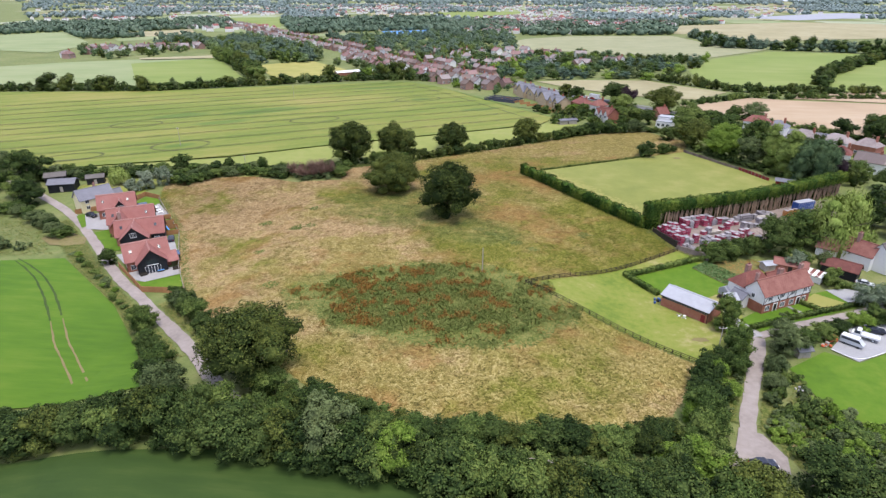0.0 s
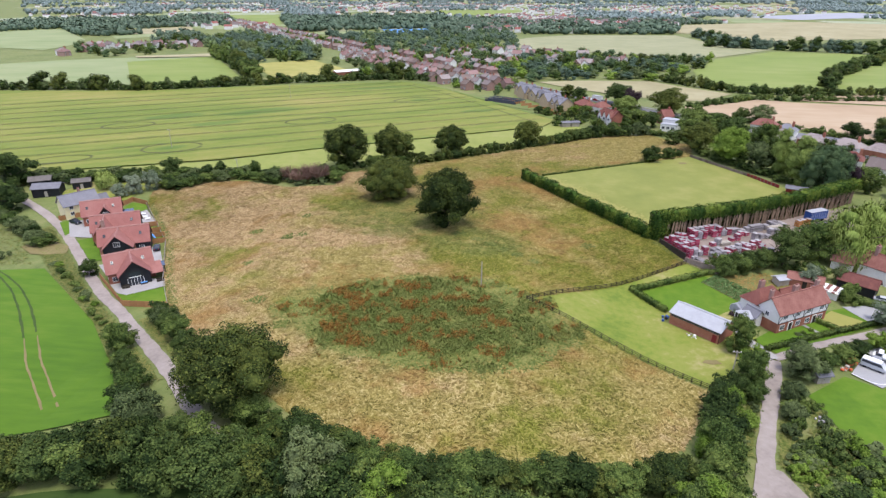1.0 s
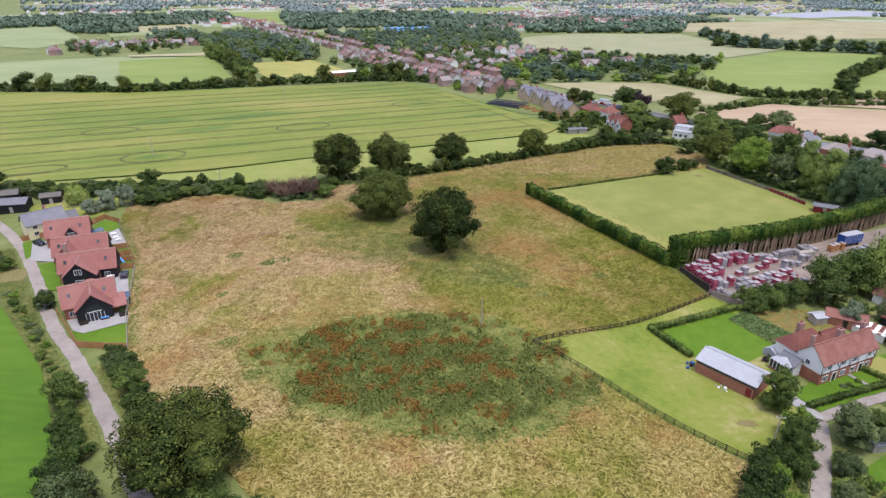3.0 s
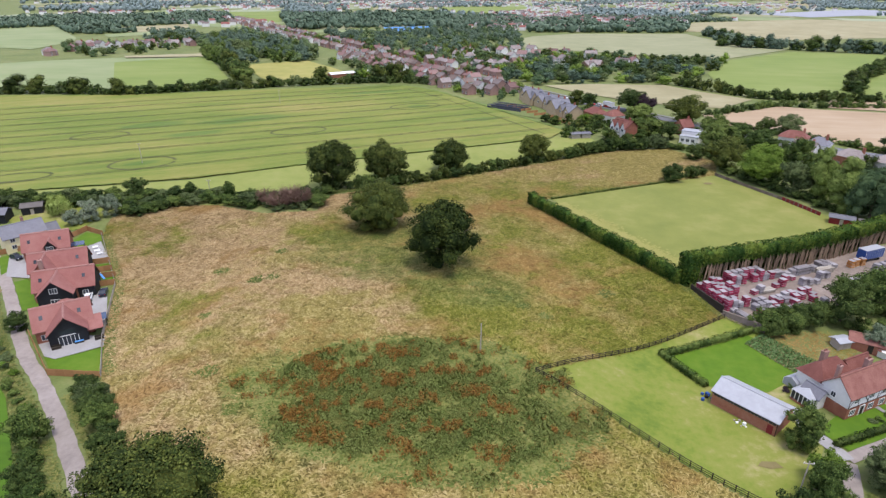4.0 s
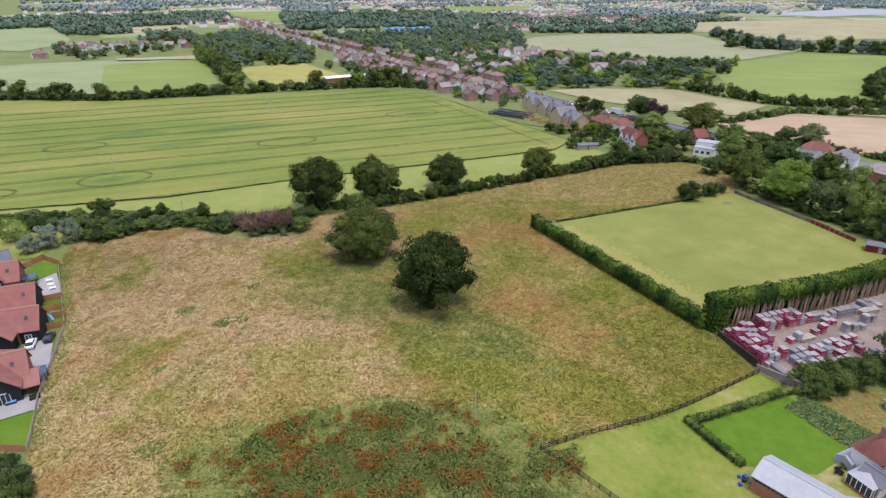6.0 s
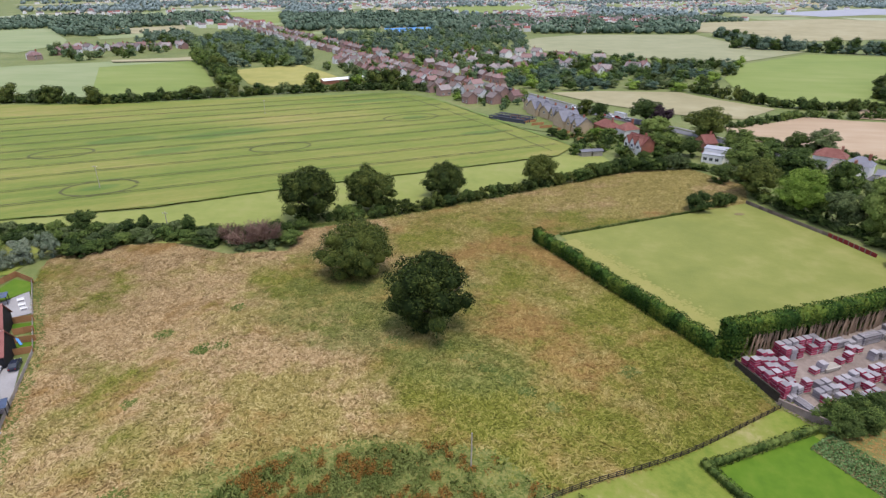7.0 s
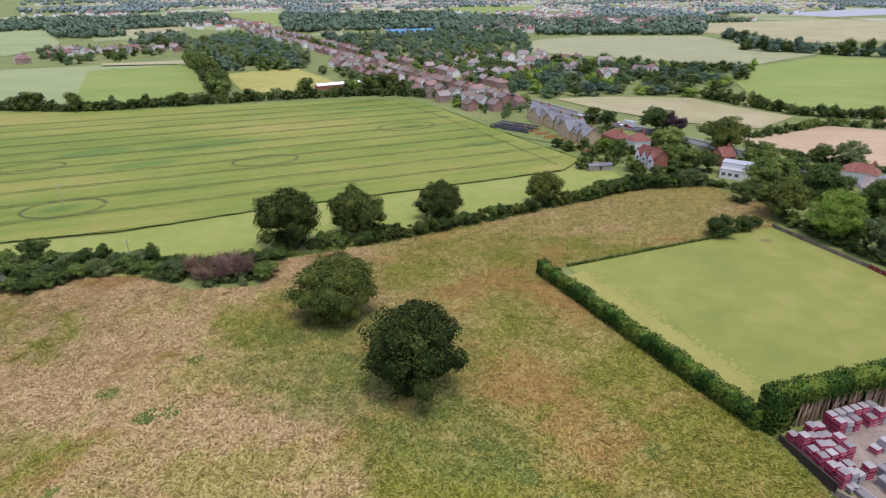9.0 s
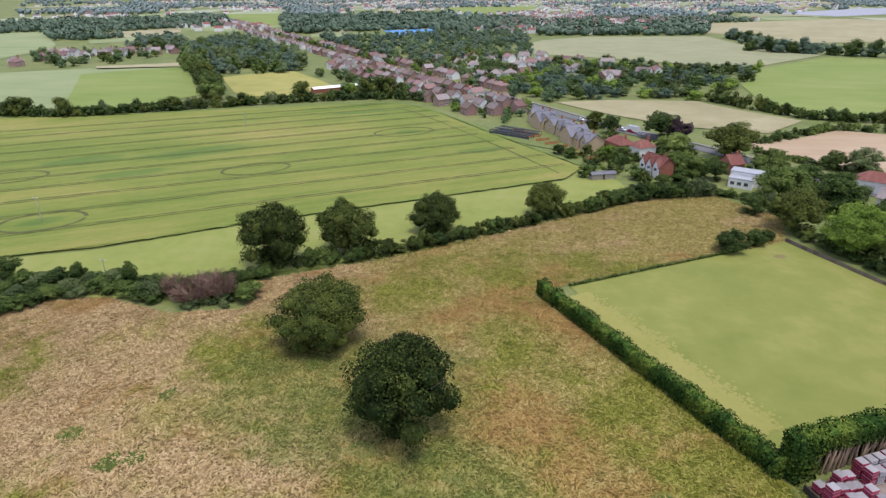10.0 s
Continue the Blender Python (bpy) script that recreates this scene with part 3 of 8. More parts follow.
# Far patchwork; its palest sheets carry haze in their colour.
rnd = random.Random(77)
for j in range(11):
    for i in range(-9, 10):
        cx, cy, w = i * 190 + rnd.uniform(-30, 30), 1180 + j * 200 + rnd.uniform(-30, 30), rnd.uniform(60, 88)
        if abs(cx) > cy * 0.85 or any(inside(cx, cy, f[1]) for f in FAR):
            continue
        a = rnd.uniform(-0.4, 0.2)
        quad = [(cx + u * math.cos(a) - v * math.sin(a), cy + u * math.sin(a) + v * math.cos(a)) for u, v in ((-w, -92), (w + rnd.uniform(-20, 20), -90), (w, 88 + rnd.uniform(-20, 8)), (-w + rnd.uniform(-15, 20), 90))]
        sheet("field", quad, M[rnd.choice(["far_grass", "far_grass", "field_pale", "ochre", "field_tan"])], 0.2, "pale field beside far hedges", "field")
for j in range(6):
    for i in range(-9, 10):
        cx, cy = i * 420 + rnd.uniform(-80, 80), 3480 + j * 240 + rnd.uniform(-40, 40)
        if abs(cx) < cy * 0.85:
            w = rnd.uniform(120, 200)
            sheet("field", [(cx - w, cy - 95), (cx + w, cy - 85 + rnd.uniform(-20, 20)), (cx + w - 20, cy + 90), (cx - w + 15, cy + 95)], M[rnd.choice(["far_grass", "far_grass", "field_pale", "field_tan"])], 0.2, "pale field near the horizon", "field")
sheet("sports_court", [(-246, 1122), (-168, 1171), (-153, 1048), (-213, 1020)], M["bluetarp"], 0.5, "blue sports court far away", "court")

LANE_LEFT = [(-200, 206), (-167, 189), (-145, 174), (-122, 152.3), (-104, 134), (-89, 123), (-63.2, 99), (-48.5, 84), (-36, 78), (-19.6, 74.4), (0, 73.5), (20, 74.5), (34, 78.5), (44, 84.5)]
LANE_RIGHT = [(47, 80), (44.6, 87), (45.6, 92), (50.3, 103.4), (56.3, 117), (58.8, 124)]
ribbon("lane", LANE_LEFT, 2.9, M["lane"], 0.2, "narrow pale worn lane between hedges", "lane")
ribbon("lane_branch", LANE_RIGHT, 2.8, M["lane"], 0.24, "pale worn lane to the brick house", "lane")
sheet("junction", [(40.5, 83.2), (43.6, 80.2), (48.6, 80.6), (49.6, 84.5), (47.6, 90), (44, 91.5), (42.6, 88)], M["lane"], 0.22, "worn dusty junction of the lanes", "lane", 3)
ribbon("drive", [(58.6, 123.5), (57.3, 127), (55, 131), (56, 137)], 2.6, M["paving"], 0.26, "pale concrete drive beside the barn", "drive", 1)
ribbon("cottage_drive", [(58.8, 124), (74, 132.3), (83.4, 136), (96, 143), (125, 160)], 2.2, M["lane"], 0.22, "pale track behind the front garden", "lane")
sheet("garden_drive", [(84, 149), (97, 151.5), (99, 148), (87, 142.5)], M["gravel"], 0.26, "grey gravel drive by hedge", "drive", 4)
ROAD = [(190, 240), (166, 275), (150, 299), (131, 327), (115, 349), (100, 367), (80, 392), (39, 436), (22, 460), (-22, 522), (-82, 595), (-124, 654), (-210, 757), (-289, 867), (-388, 989), (-528, 1190), (-626, 1319)]
ribbon("road", ROAD, 7.5, M["asphalt"], 0.3, "grey asphalt main road through village", "road", 8)
ribbon("pavement", [(x + 5.2, y + 3.6) for x, y in ROAD], 1.8, M["footway"], 0.42, "paved footway along the road", "pavement", 8)


# ---- plants ----
def mesh_from(name, verts, quads, mats, tris=None, normals=None):
    """A mesh from arrays of corners, four-sided and three-sided faces; normals, one a corner, soften how leaves take the light."""
    verts = np.asarray(verts, float).reshape(-1, 3)
    quads = np.asarray(quads, int).reshape(-1, 4)
    tris = np.asarray(tris if tris is not None else [], int).reshape(-1, 3)
    me = bpy.data.meshes.new(name)
    me.vertices.add(len(verts))
    me.vertices.foreach_set("co", verts.ravel())
    me.loops.add(quads.size + tris.size)
    me.loops.foreach_set("vertex_index", np.concatenate([quads.ravel(), tris.ravel()]))
    me.polygons.add(len(quads) + len(tris))
    me.polygons.foreach_set("loop_start", np.concatenate([np.arange(len(quads)) * 4, quads.size + np.arange(len(tris)) * 3]))
    for m in mats:
        me.materials.append(m)
    me.update(calc_edges=True)
    if normals is not None:
        me.normals_split_custom_set_from_vertices(normals)
    return me


def soft_normals(rng, out, up=0.35, stray=0.22):
    """One leaning-outward normal for each spray, given four times."""
    n = out / (np.linalg.norm(out, axis=1, keepdims=True) + 1e-9) + [0, 0, up] + rng.normal(0, stray, out.shape)
    return np.repeat(n / (np.linalg.norm(n, axis=1, keepdims=True) + 1e-9), 4, 0)


def ball(rng, c, r, squash=0.85, rough=0.12, level=2):
    bm = bmesh.new()
    bmesh.ops.create_icosphere(bm, subdivisions=level, radius=1)
    v = np.array([x.co[:] for x in bm.verts])
    f = np.array([[x.index for x in p.verts] for p in bm.faces])
    bm.free()
    v = v * (1 + rng.uniform(-rough, rough, (len(v), 1)))
    return v * np.array([r, r, r * squash]) + c, f


def cards(rng, p, out, size, ratio=0.7, loose=0.7):
    """Small leaf sprays: one bent quad at each point p, facing roughly along out."""
    n = out + rng.normal(0, loose, p.shape)
    n /= np.linalg.norm(n, axis=1, keepdims=True) + 1e-9
    a = np.cross(n, rng.normal(0, 1, p.shape))
    a /= np.linalg.norm(a, axis=1, keepdims=True) + 1e-9
    b = np.cross(n, a)
    s = (size * rng.uniform(0.55, 1.4, (len(p), 1)))
    bend = n * s * rng.uniform(-0.3, 0.3, (len(p), 1))
    v = np.stack([p - a * s * 0.5, p - b * s * ratio * 0.5 + bend, p + a * s * 0.5, p + b * s * ratio * 0.5 + bend], 1).reshape(-1, 3)
    q = np.arange(len(v)).reshape(-1, 4)
    return v, q


def crown(name, seed, r, z0, z1, lobes, count, size, mat, shape="round", core=True, loose=0.7, knots=0, level=None, normals_to=None):
    """A crown of leaf sprays gathered on uneven lobes between heights z0 and z1."""
    rng = np.random.default_rng(seed)
    zc, hz = (z0 + z1) / 2, (z1 - z0) / 2
    d = rng.normal(0, 1, (lobes, 3))
    d /= np.linalg.norm(d, axis=1, keepdims=True)
    d[:, 2] = np.abs(d[:, 2]) * np.where(rng.random(lobes) < 0.6, 1, -1)
    k = rng.uniform(0.5, 0.96, (lobes, 1)) if knots else rng.uniform(0.45, 0.85, (lobes, 1))
    c = d * k * np.array([r, r, hz])
    lr = (rng.uniform(0.8, 1.2, lobes) * (0.62 - 0.38 * k[:, 0]) if knots else rng.uniform(0.26, 0.42, lobes)) * min(r, hz * 1.25)
    if shape == "tall":
        t = (c[:, 2] / hz + 1) / 2
        w = 0.35 + 0.65 * np.sin(np.pi * np.clip(t * 0.85 + 0.12, 0, 1))
        c[:, :2] *= w[:, None]
        lr *= 0.7 + 0.4 * w
    if shape == "cone":
        t = (c[:, 2] / hz + 1) / 2
        c[:, :2] *= (1.15 - t)[:, None]
        lr *= (1.1 - 0.75 * t)
    c[:, 2] += zc
    c = np.vstack([c, [[0, 0, zc]]])
    lr = np.append(lr, 0.55 * min(r, hz))
    V, Q, T, N, n = [], [], [], [], 0
    if core:
        for i in range(len(c)):
            v, f = ball(rng, c[i], lr[i] * (0.62 if knots else 0.5 if shape == "weep" else 0.74), min(1.2, hz / r) if i == lobes else 0.85, level=level or (2 if lobes > 9 else 1))
            V.append(v)
            N.append((v - c[i]) / (np.linalg.norm(v - c[i], axis=1, keepdims=True) + 1e-9))
            T.append(f + n)
            n += len(v)
    if knots:
        kd = rng.normal(0, 1, (len(c), knots, 3))
        kd /= np.linalg.norm(kd, axis=2, keepdims=True)
        kd[:, :, 2] = np.where(kd[:, :, 2] < -0.3, -kd[:, :, 2], kd[:, :, 2])
        kc = (c[:, None] + kd * (lr[:, None] * rng.uniform(0.7, 1.05, (len(c), knots)))[:, :, None]).reshape(-1, 3)
        kr = np.repeat(lr, knots) * rng.uniform(0.2, 0.4, len(c) * knots)
        buried = np.zeros(len(kc), bool)
        for i in range(len(c)):
            buried |= (np.linalg.norm(kc - c[i], axis=1) < lr[i] * 0.62)
        big, c, lr = (c, lr * 0.68), np.vstack([kc[~buried], c]), np.append(kr[~buried], lr * 0.85)
    else:
        big = (c, lr * 0.8)
    pick = rng.choice(len(c), count * 2, p=lr ** 2 / (lr ** 2).sum())
    dirs = rng.normal(0, 1, (count * 2, 3))
    dirs /= np.linalg.norm(dirs, axis=1, keepdims=True)
    dirs[:, 2] = np.where(dirs[:, 2] < -0.35, -dirs[:, 2], dirs[:, 2])
    p = c[pick] + dirs * (lr[pick] * rng.uniform(0.8, 1.2, count * 2))[:, None]
    keep = np.ones(len(p), bool)
    for q, w in zip(*big):
        keep &= ((p - q) ** 2).sum(1) > w * w
    p, dirs = p[keep][:count], dirs[keep][:count]
    if shape == "weep":
        p = np.repeat(p, 3, 0)
        dirs = np.repeat(dirs, 3, 0)
        p[:, 2] -= rng.uniform(0, 0.8, len(p)) * (p[:, 2] - z0 * 0.3) * (np.linalg.norm(p[:, :2], axis=1) / r)
    v, q = cards(rng, p, dirs + [0, 0, 0.25], size, loose=loose)
    if shape == "weep":
        mid = v.reshape(-1, 4, 3).mean(1, keepdims=True)
        v = ((v.reshape(-1, 4, 3) - mid) * [0.55, 0.55, 2.4] + mid).reshape(-1, 3)
    v = v.reshape(-1, 4, 3)
    high = v[:, :, 2].min(1) > 0
    whole = (p - [0, 0, zc]) / [r, r, hz]
    N.append(soft_normals(rng, (dirs * 0.8 + whole * 0.45)[high]))
    v = v[high].reshape(-1, 3)
    V.append(v)
    Q = np.arange(len(v)).reshape(-1, 4) + n
    if normals_to is not None:
        normals_to.append((np.vstack(V), Q, np.vstack(T), np.vstack(N)))
        return None
    return mesh_from(name, np.vstack(V), Q, [mat], np.vstack(T) if T else None, np.vstack(N))


def limb(bm, a, b, r0, r1, sides=7):
    a, b = Vector(a), Vector(b)
    rot = (b - a).to_track_quat("Z", "Y").to_matrix()
    rings = []
    for p, r in ((a, r0), (b, r1)):
        rings.append([bm.verts.new(p + rot @ Vector((r * math.cos(2 * math.pi * i / sides), r * math.sin(2 * math.pi * i / sides), 0))) for i in range(sides)])
    for i in range(sides):
        bm.faces.new((rings[0][i], rings[0][(i + 1) % sides], rings[1][(i + 1) % sides], rings[1][i]))
    bm.faces.new(rings[1])


def trunk(seed, h, r, spread, mat):
    rnd = random.Random(seed)
    bm = bmesh.new()
    limb(bm, (0, 0, -0.3), (0, 0, 0.5), r * 1.5, r)
    limb(bm, (0, 0, 0.5), (rnd.uniform(-0.2, 0.2), rnd.uniform(-0.2, 0.2), h * 0.75), r, r * 0.35)
    for i in range(7):
        a = i * 0.9 + rnd.uniform(-0.3, 0.3)
        z = h * rnd.uniform(0.25, 0.5)
        e = Vector((math.cos(a) * spread * 0.6, math.sin(a) * spread * 0.6, z + h * rnd.uniform(0.12, 0.3)))
        limb(bm, (0, 0, z), e, r * 0.45, r * 0.2, 5)
        limb(bm, e, e + Vector((math.cos(a + 0.5) * spread * 0.25, math.sin(a + 0.5) * spread * 0.25, h * 0.1)), r * 0.2, r * 0.07, 4)
    return finish("trunk", bm, mat, True)


CACHE = {}
# kind: radius, foot and top of the crown, lobes, sprays, spray size, shape
KINDS = {
    "oak": (9.0, -1.0, 14.0, 46, 19000, 0.36, "round"), "spread": (8.0, -0.2, 14.0, 38, 15000, 0.36, "round"), "round": (5.0, -1.2, 10.0, 24, 7000, 0.34, "round"),
    "tall": (5.2, -2.0, 19.0, 36, 7500, 0.46, "tall"), "cone": (4.5, -1.5, 15.0, 28, 4600, 0.44, "cone"), "weep": (8.0, 0.5, 14.0, 26, 5200, 0.4, "weep"),
    "bush": (4.0, -0.8, 6.5, 17, 4600, 0.31, "round"), "shrub": (2.2, -0.6, 3.0, 9, 1100, 0.3, "round"), "scrub": (3.0, -0.6, 2.0, 11, 1500, 0.32, "round"),
    "far": (7.0, -3.5, 12.0, 12, 900, 0.8, "round"), "fartall": (4.0, 0.5, 16.0, 9, 420, 1.0, "tall"), "farbush": (4.0, -1.8, 5.0, 8, 420, 0.66, "round"),
}
WORDS = {"oak": "dark green", "dark": "dark green", "mid": "green", "bright": "fresh bright green", "lime": "pale green", "willow": "pale yellow-green", "silver": "silvery grey-leaved",
         "greyleaf": "grey-green", "purple": "dark copper-leaved", "twigs": "dead brown", "fargreen": "haze-paled green", "farblue": "blue-green", "parkgreen": "deep green"}


def plant(kind, colour, x, y, r=None, h=None, name="tree", label="", group="", turn=None, variants=3, z=None):
    R, z0, z1, lobes, count, size, shape = KINDS[kind]
    rnd = random.Random(round(x * 131 + y * 977))
    var = rnd.randrange(variants)
    key = (kind, colour, var)
    if key not in CACHE:
        CACHE[key] = crown("crown", 17 * var + lobes * 3 + len(colour), R, z0, z1, lobes, count, size, M[colour], shape, loose=0.55 if shape != "weep" else 0.9, knots=12 if shape == "round" and count > 3000 else 0)
    if (kind, "trunk", var) not in CACHE:
        CACHE[kind, "trunk", var] = trunk(var, z1 * 0.8, 0.045 * R + 0.08, R, M["bark"])
    sr = (r or R) / R
    sh = (h or z1) / z1
    m = pose(x, y, gz(x, y) if z is None else z, 0, 0, rnd.uniform(0, 360) if turn is None else turn) @ Matrix.Diagonal((sr * rnd.uniform(0.95, 1.05), sr * rnd.uniform(0.95, 1.05), sh, 1))
    label = label or f"{WORDS[colour]} {name.replace('_', ' ')} with dense leafy crown"
    if kind in ("bush", "shrub", "scrub", "farbush"):
        ob = new(name, CACHE[key])
        ob.matrix_world = m
        return tagged(ob, label, "bush" if name != "tree" else "tree", group)
    ob = thing(name, m, label, "tree", group)
    part("trunk", CACHE[kind, "trunk", var], None, ob, "grey-brown bark trunk")
    part("crown", CACHE[key], None, ob)
    return ob


def along(line, step, wobble, seed):
    rnd = random.Random(seed)
    for p in dense(line, step):
        yield p.x + rnd.uniform(-wobble, wobble), p.y + rnd.uniform(-wobble, wobble), rnd


def hedgerow(line, step, wobble, seed, kinds, colours, rr, hh, group, label, name="hedge_bush"):
    for x, y, rnd in along(line, step, wobble, seed):
        plant(rnd.choice(kinds), rnd.choice(colours), x, y, rnd.uniform(*rr), rnd.uniform(*hh), name, label, group)


# the meadow's own trees and the line along its far hedge
plant("oak", "oak", -41.8, 207, 9.3, 13.2, "oak_tree", "broad dark green oak standing in dry meadow", variants=1)
plant("spread", "oak", -18.4, 182, 9.2, 17.0, "oak_tree", "tall spreading oak with gaps in crown", variants=1)
plant("oak", "oak", -46, 91.5, 9.6, 12.6, "oak_tree", "large round oak beside the narrow lane", variants=2)
G1 = "trees along the meadow hedge"
plant("spread", "oak", -67.4, 243, 8.6, 16.5, "oak_tree", "tall dark oak in meadow hedge", G1, variants=1, turn=40)
plant("spread", "oak", -49.7, 254, 8.6, 14, "oak_tree", "dark spreading oak in meadow hedge", G1, turn=200)
plant("oak", "oak", -26.9, 273, 7.3, 11, "oak_tree", "rounded dark oak in meadow hedge", G1)
plant("oak", "oak", 7.9, 291.5, 6.2, 10.5, "oak_tree", "small rounded oak in meadow hedge", G1)
BACK = [(-68, 240), (-58, 243), (-40, 251), (-4, 278), (20, 296), (41, 313)]
hedgerow(BACK, 3.6, 0.7, 3, ["bush", "shrub"], ["dark", "dark", "oak", "mid"], (2.4, 3.4), (2.8, 5.0), "bushes of the meadow hedge", "dark green bush in the meadow hedge")
hedgerow([(26, 302), (41, 313), (70, 322)], 4.5, 0.8, 4, ["bush"], ["dark", "mid", "greyleaf"], (3.2, 4.5), (4.5, 7.0), "bushes of the meadow hedge", "tall dark green bush in the meadow hedge")
hedgerow([(70, 322), (80, 318), (88, 302), (84, 286)], 3.4, 0.6, 5, ["shrub", "bush"], ["dark", "mid"], (2.0, 3.0), (2.2, 3.4), "bushes of the meadow hedge", "low dark green bush in the meadow hedge")
hedgerow([(-200, 206), (-160, 212), (-128, 216), (-102, 222), (-86, 219)], 3.4, 0.9, 6, ["bush", "shrub"], ["dark", "mid", "greyleaf"], (2.4, 3.6), (2.4, 4.2), "bushes of the west hedge", "mixed green bush in the west hedge")
hedgerow([(-196, 211), (-150, 219), (-105, 226), (-88, 223)], 4.6, 1.0, 61, ["bush"], ["mid", "greyleaf", "dark"], (2.6, 3.8), (2.4, 4.4), "bushes of the west hedge", "mixed green bush in the west hedge")
for x, y, r, h, c in ((-133, 223, 4.4, 6.6, "dark"), (-114, 225, 2.6, 5.2, "dark"), (-101, 226, 3.4, 5.8, "mid"), (-90, 221, 4.2, 4.8, "greyleaf"), (-66, 223, 4.0, 4.2, "mid"), (-72, 227, 3.5, 5.0, "dark")):
    plant("bush", c, x, y, r, h, "hedge_bush", "", "bushes of the west hedge")
hedgerow([(-90, 224), (-82, 226), (-74, 230), (-66, 236)], 2.6, 0.8, 66, ["bush"], ["dark", "greyleaf", "mid", "dark"], (2.4, 3.4), (2.6, 4.6), "bushes of the west hedge", "dark green bush closing the west hedge")
for x, y, r, h in ((-79, 219, 5.6, 4.8), (-72.5, 221.5, 5.2, 6.2), (-84.5, 222, 4.0, 5.0), (-76, 223.5, 4.8, 6.0)):
    rnd = random.Random(round(x))
    bm = bmesh.new()
    for i in range(64):
        a, lean = rnd.uniform(0, 6.28), rnd.uniform(0.2, 1.0)
        foot = Vector((math.cos(a) * 0.5 * lean, math.sin(a) * 0.5 * lean, -0.1))
        knee = Vector((math.cos(a) * r * 0.55 * lean, math.sin(a) * r * 0.55 * lean, h * rnd.uniform(0.35, 0.6)))
        limb(bm, foot, knee, 0.09, 0.06, 4)
        for _ in range(4):
            b2 = a + rnd.uniform(-0.8, 0.8)
            tip = knee + Vector((math.cos(b2) * r * 0.4, math.sin(b2) * r * 0.4, h * rnd.uniform(0.05, 0.5)))
            limb(bm, knee, tip, 0.06, 0.025, 3)
            for _ in range(3):
                limb(bm, knee.lerp(tip, rnd.uniform(0.3, 1)), tip + Vector((rnd.uniform(-0.8, 0.8), rnd.uniform(-0.8, 0.8), rnd.uniform(-0.3, 0.8))), 0.03, 0.015, 3)
    ob = new("dead_bush", finish("dead_bush", bm, M["twigs"]))
    ob.matrix_world = pose(x, y, gz(x, y))
    tagged(ob, "dead brown bush of bare tangled stems", "bush", "dead bushes in the hedge")
    plant("scrub", "greyleaf", x + 1, y - 1, r * 0.8, h * 0.35, "hedge_bush", "grey-green scrub under dead bush", "bushes of the west hedge")
plant("weep", "willow", -150, 205, 4.0, 7.2, "weeping_willow", "small pale weeping willow on garden lawn")
for x, y, r, h in ((-137, 203, 3.8, 6.5), (-132, 207, 3.4, 7.4), (-140, 199, 3.0, 5.0)):
    plant("bush", "silver", x, y, r, h, "silver_shrub", "silvery grey-leaved shrub beside the gardens", "silver shrubs")
hedgerow([(-130, 214), (-127, 205), (-122, 211), (-112, 219)], 3.4, 0.8, 65, ["bush"], ["dark", "mid"], (2.6, 3.4), (2.6, 4.0), "bushes of the west hedge", "dark green bush in the west hedge")
for x, y, r, h, c in ((-186, 204, 7.5, 13, "dark"), (-171, 184, 5.6, 9, "dark"), (-196, 196, 6.5, 9.5, "mid"), (-205, 212, 6, 9, "greyleaf"), (-180, 190, 5, 7.5, "mid"), (-225, 214, 7, 11, "dark")):
    plant("round", c, x, y, r, h, group="trees round the black sheds")
hedgerow([(-175, 178), (-160, 172), (-148, 164), (-137, 158)], 4.5, 1.5, 7, ["bush"], ["mid", "dark", "greyleaf"], (2.8, 4.2), (3.4, 5.6), "bushes beside the lane", "green bush beside the lane")
hedgerow([(-190, 158), (-165, 152), (-145, 149)], 5, 1.6, 8, ["scrub", "shrub"], ["mid", "greyleaf"], (2.6, 3.6), (1.6, 2.6), "low scrub on rough grass", "low green scrub on rough grass")
hedgerow([(-126, 147.5), (-112, 136), (-98, 124.5), (-84, 112)], 2.6, 0.9, 9, ["shrub", "scrub"], ["mid", "greyleaf", "bright", "mid"], (0.8, 1.9), (0.7, 1.7), "low hedge beside the lane", "low hedge bush beside the lane")
GL = "bushes beside the lane"
for x, y, r, h, c in ((-80, 108, 3.7, 6.6, "mid"), (-72.5, 99, 3.0, 4.6, "dark"), (-67, 93, 3.4, 5.0, "mid"), (-59.5, 83.5, 4.3, 6.0, "greyleaf"), (-64, 87, 3.6, 5.0, "dark"), (-76, 103, 2.4, 3.2, "mid"),
                      (-79, 121.5, 3.0, 4.6, "dark"), (-73.5, 116.5, 3.4, 5.4, "dark"), (-69, 112, 3.3, 5.2, "mid"), (-64, 106.6, 3.0, 4.6, "dark"), (-59.4, 101.6, 2.6, 4.0, "mid"), (-76.5, 119.5, 3.0, 4.6, "greyleaf")):
    plant("bush", c, x, y, r, h, "lane_bush", "", GL)
plant("round", "dark", -112, 142.5, 2.6, 4.6, "garden_tree", "small dark round tree beside garden gate")

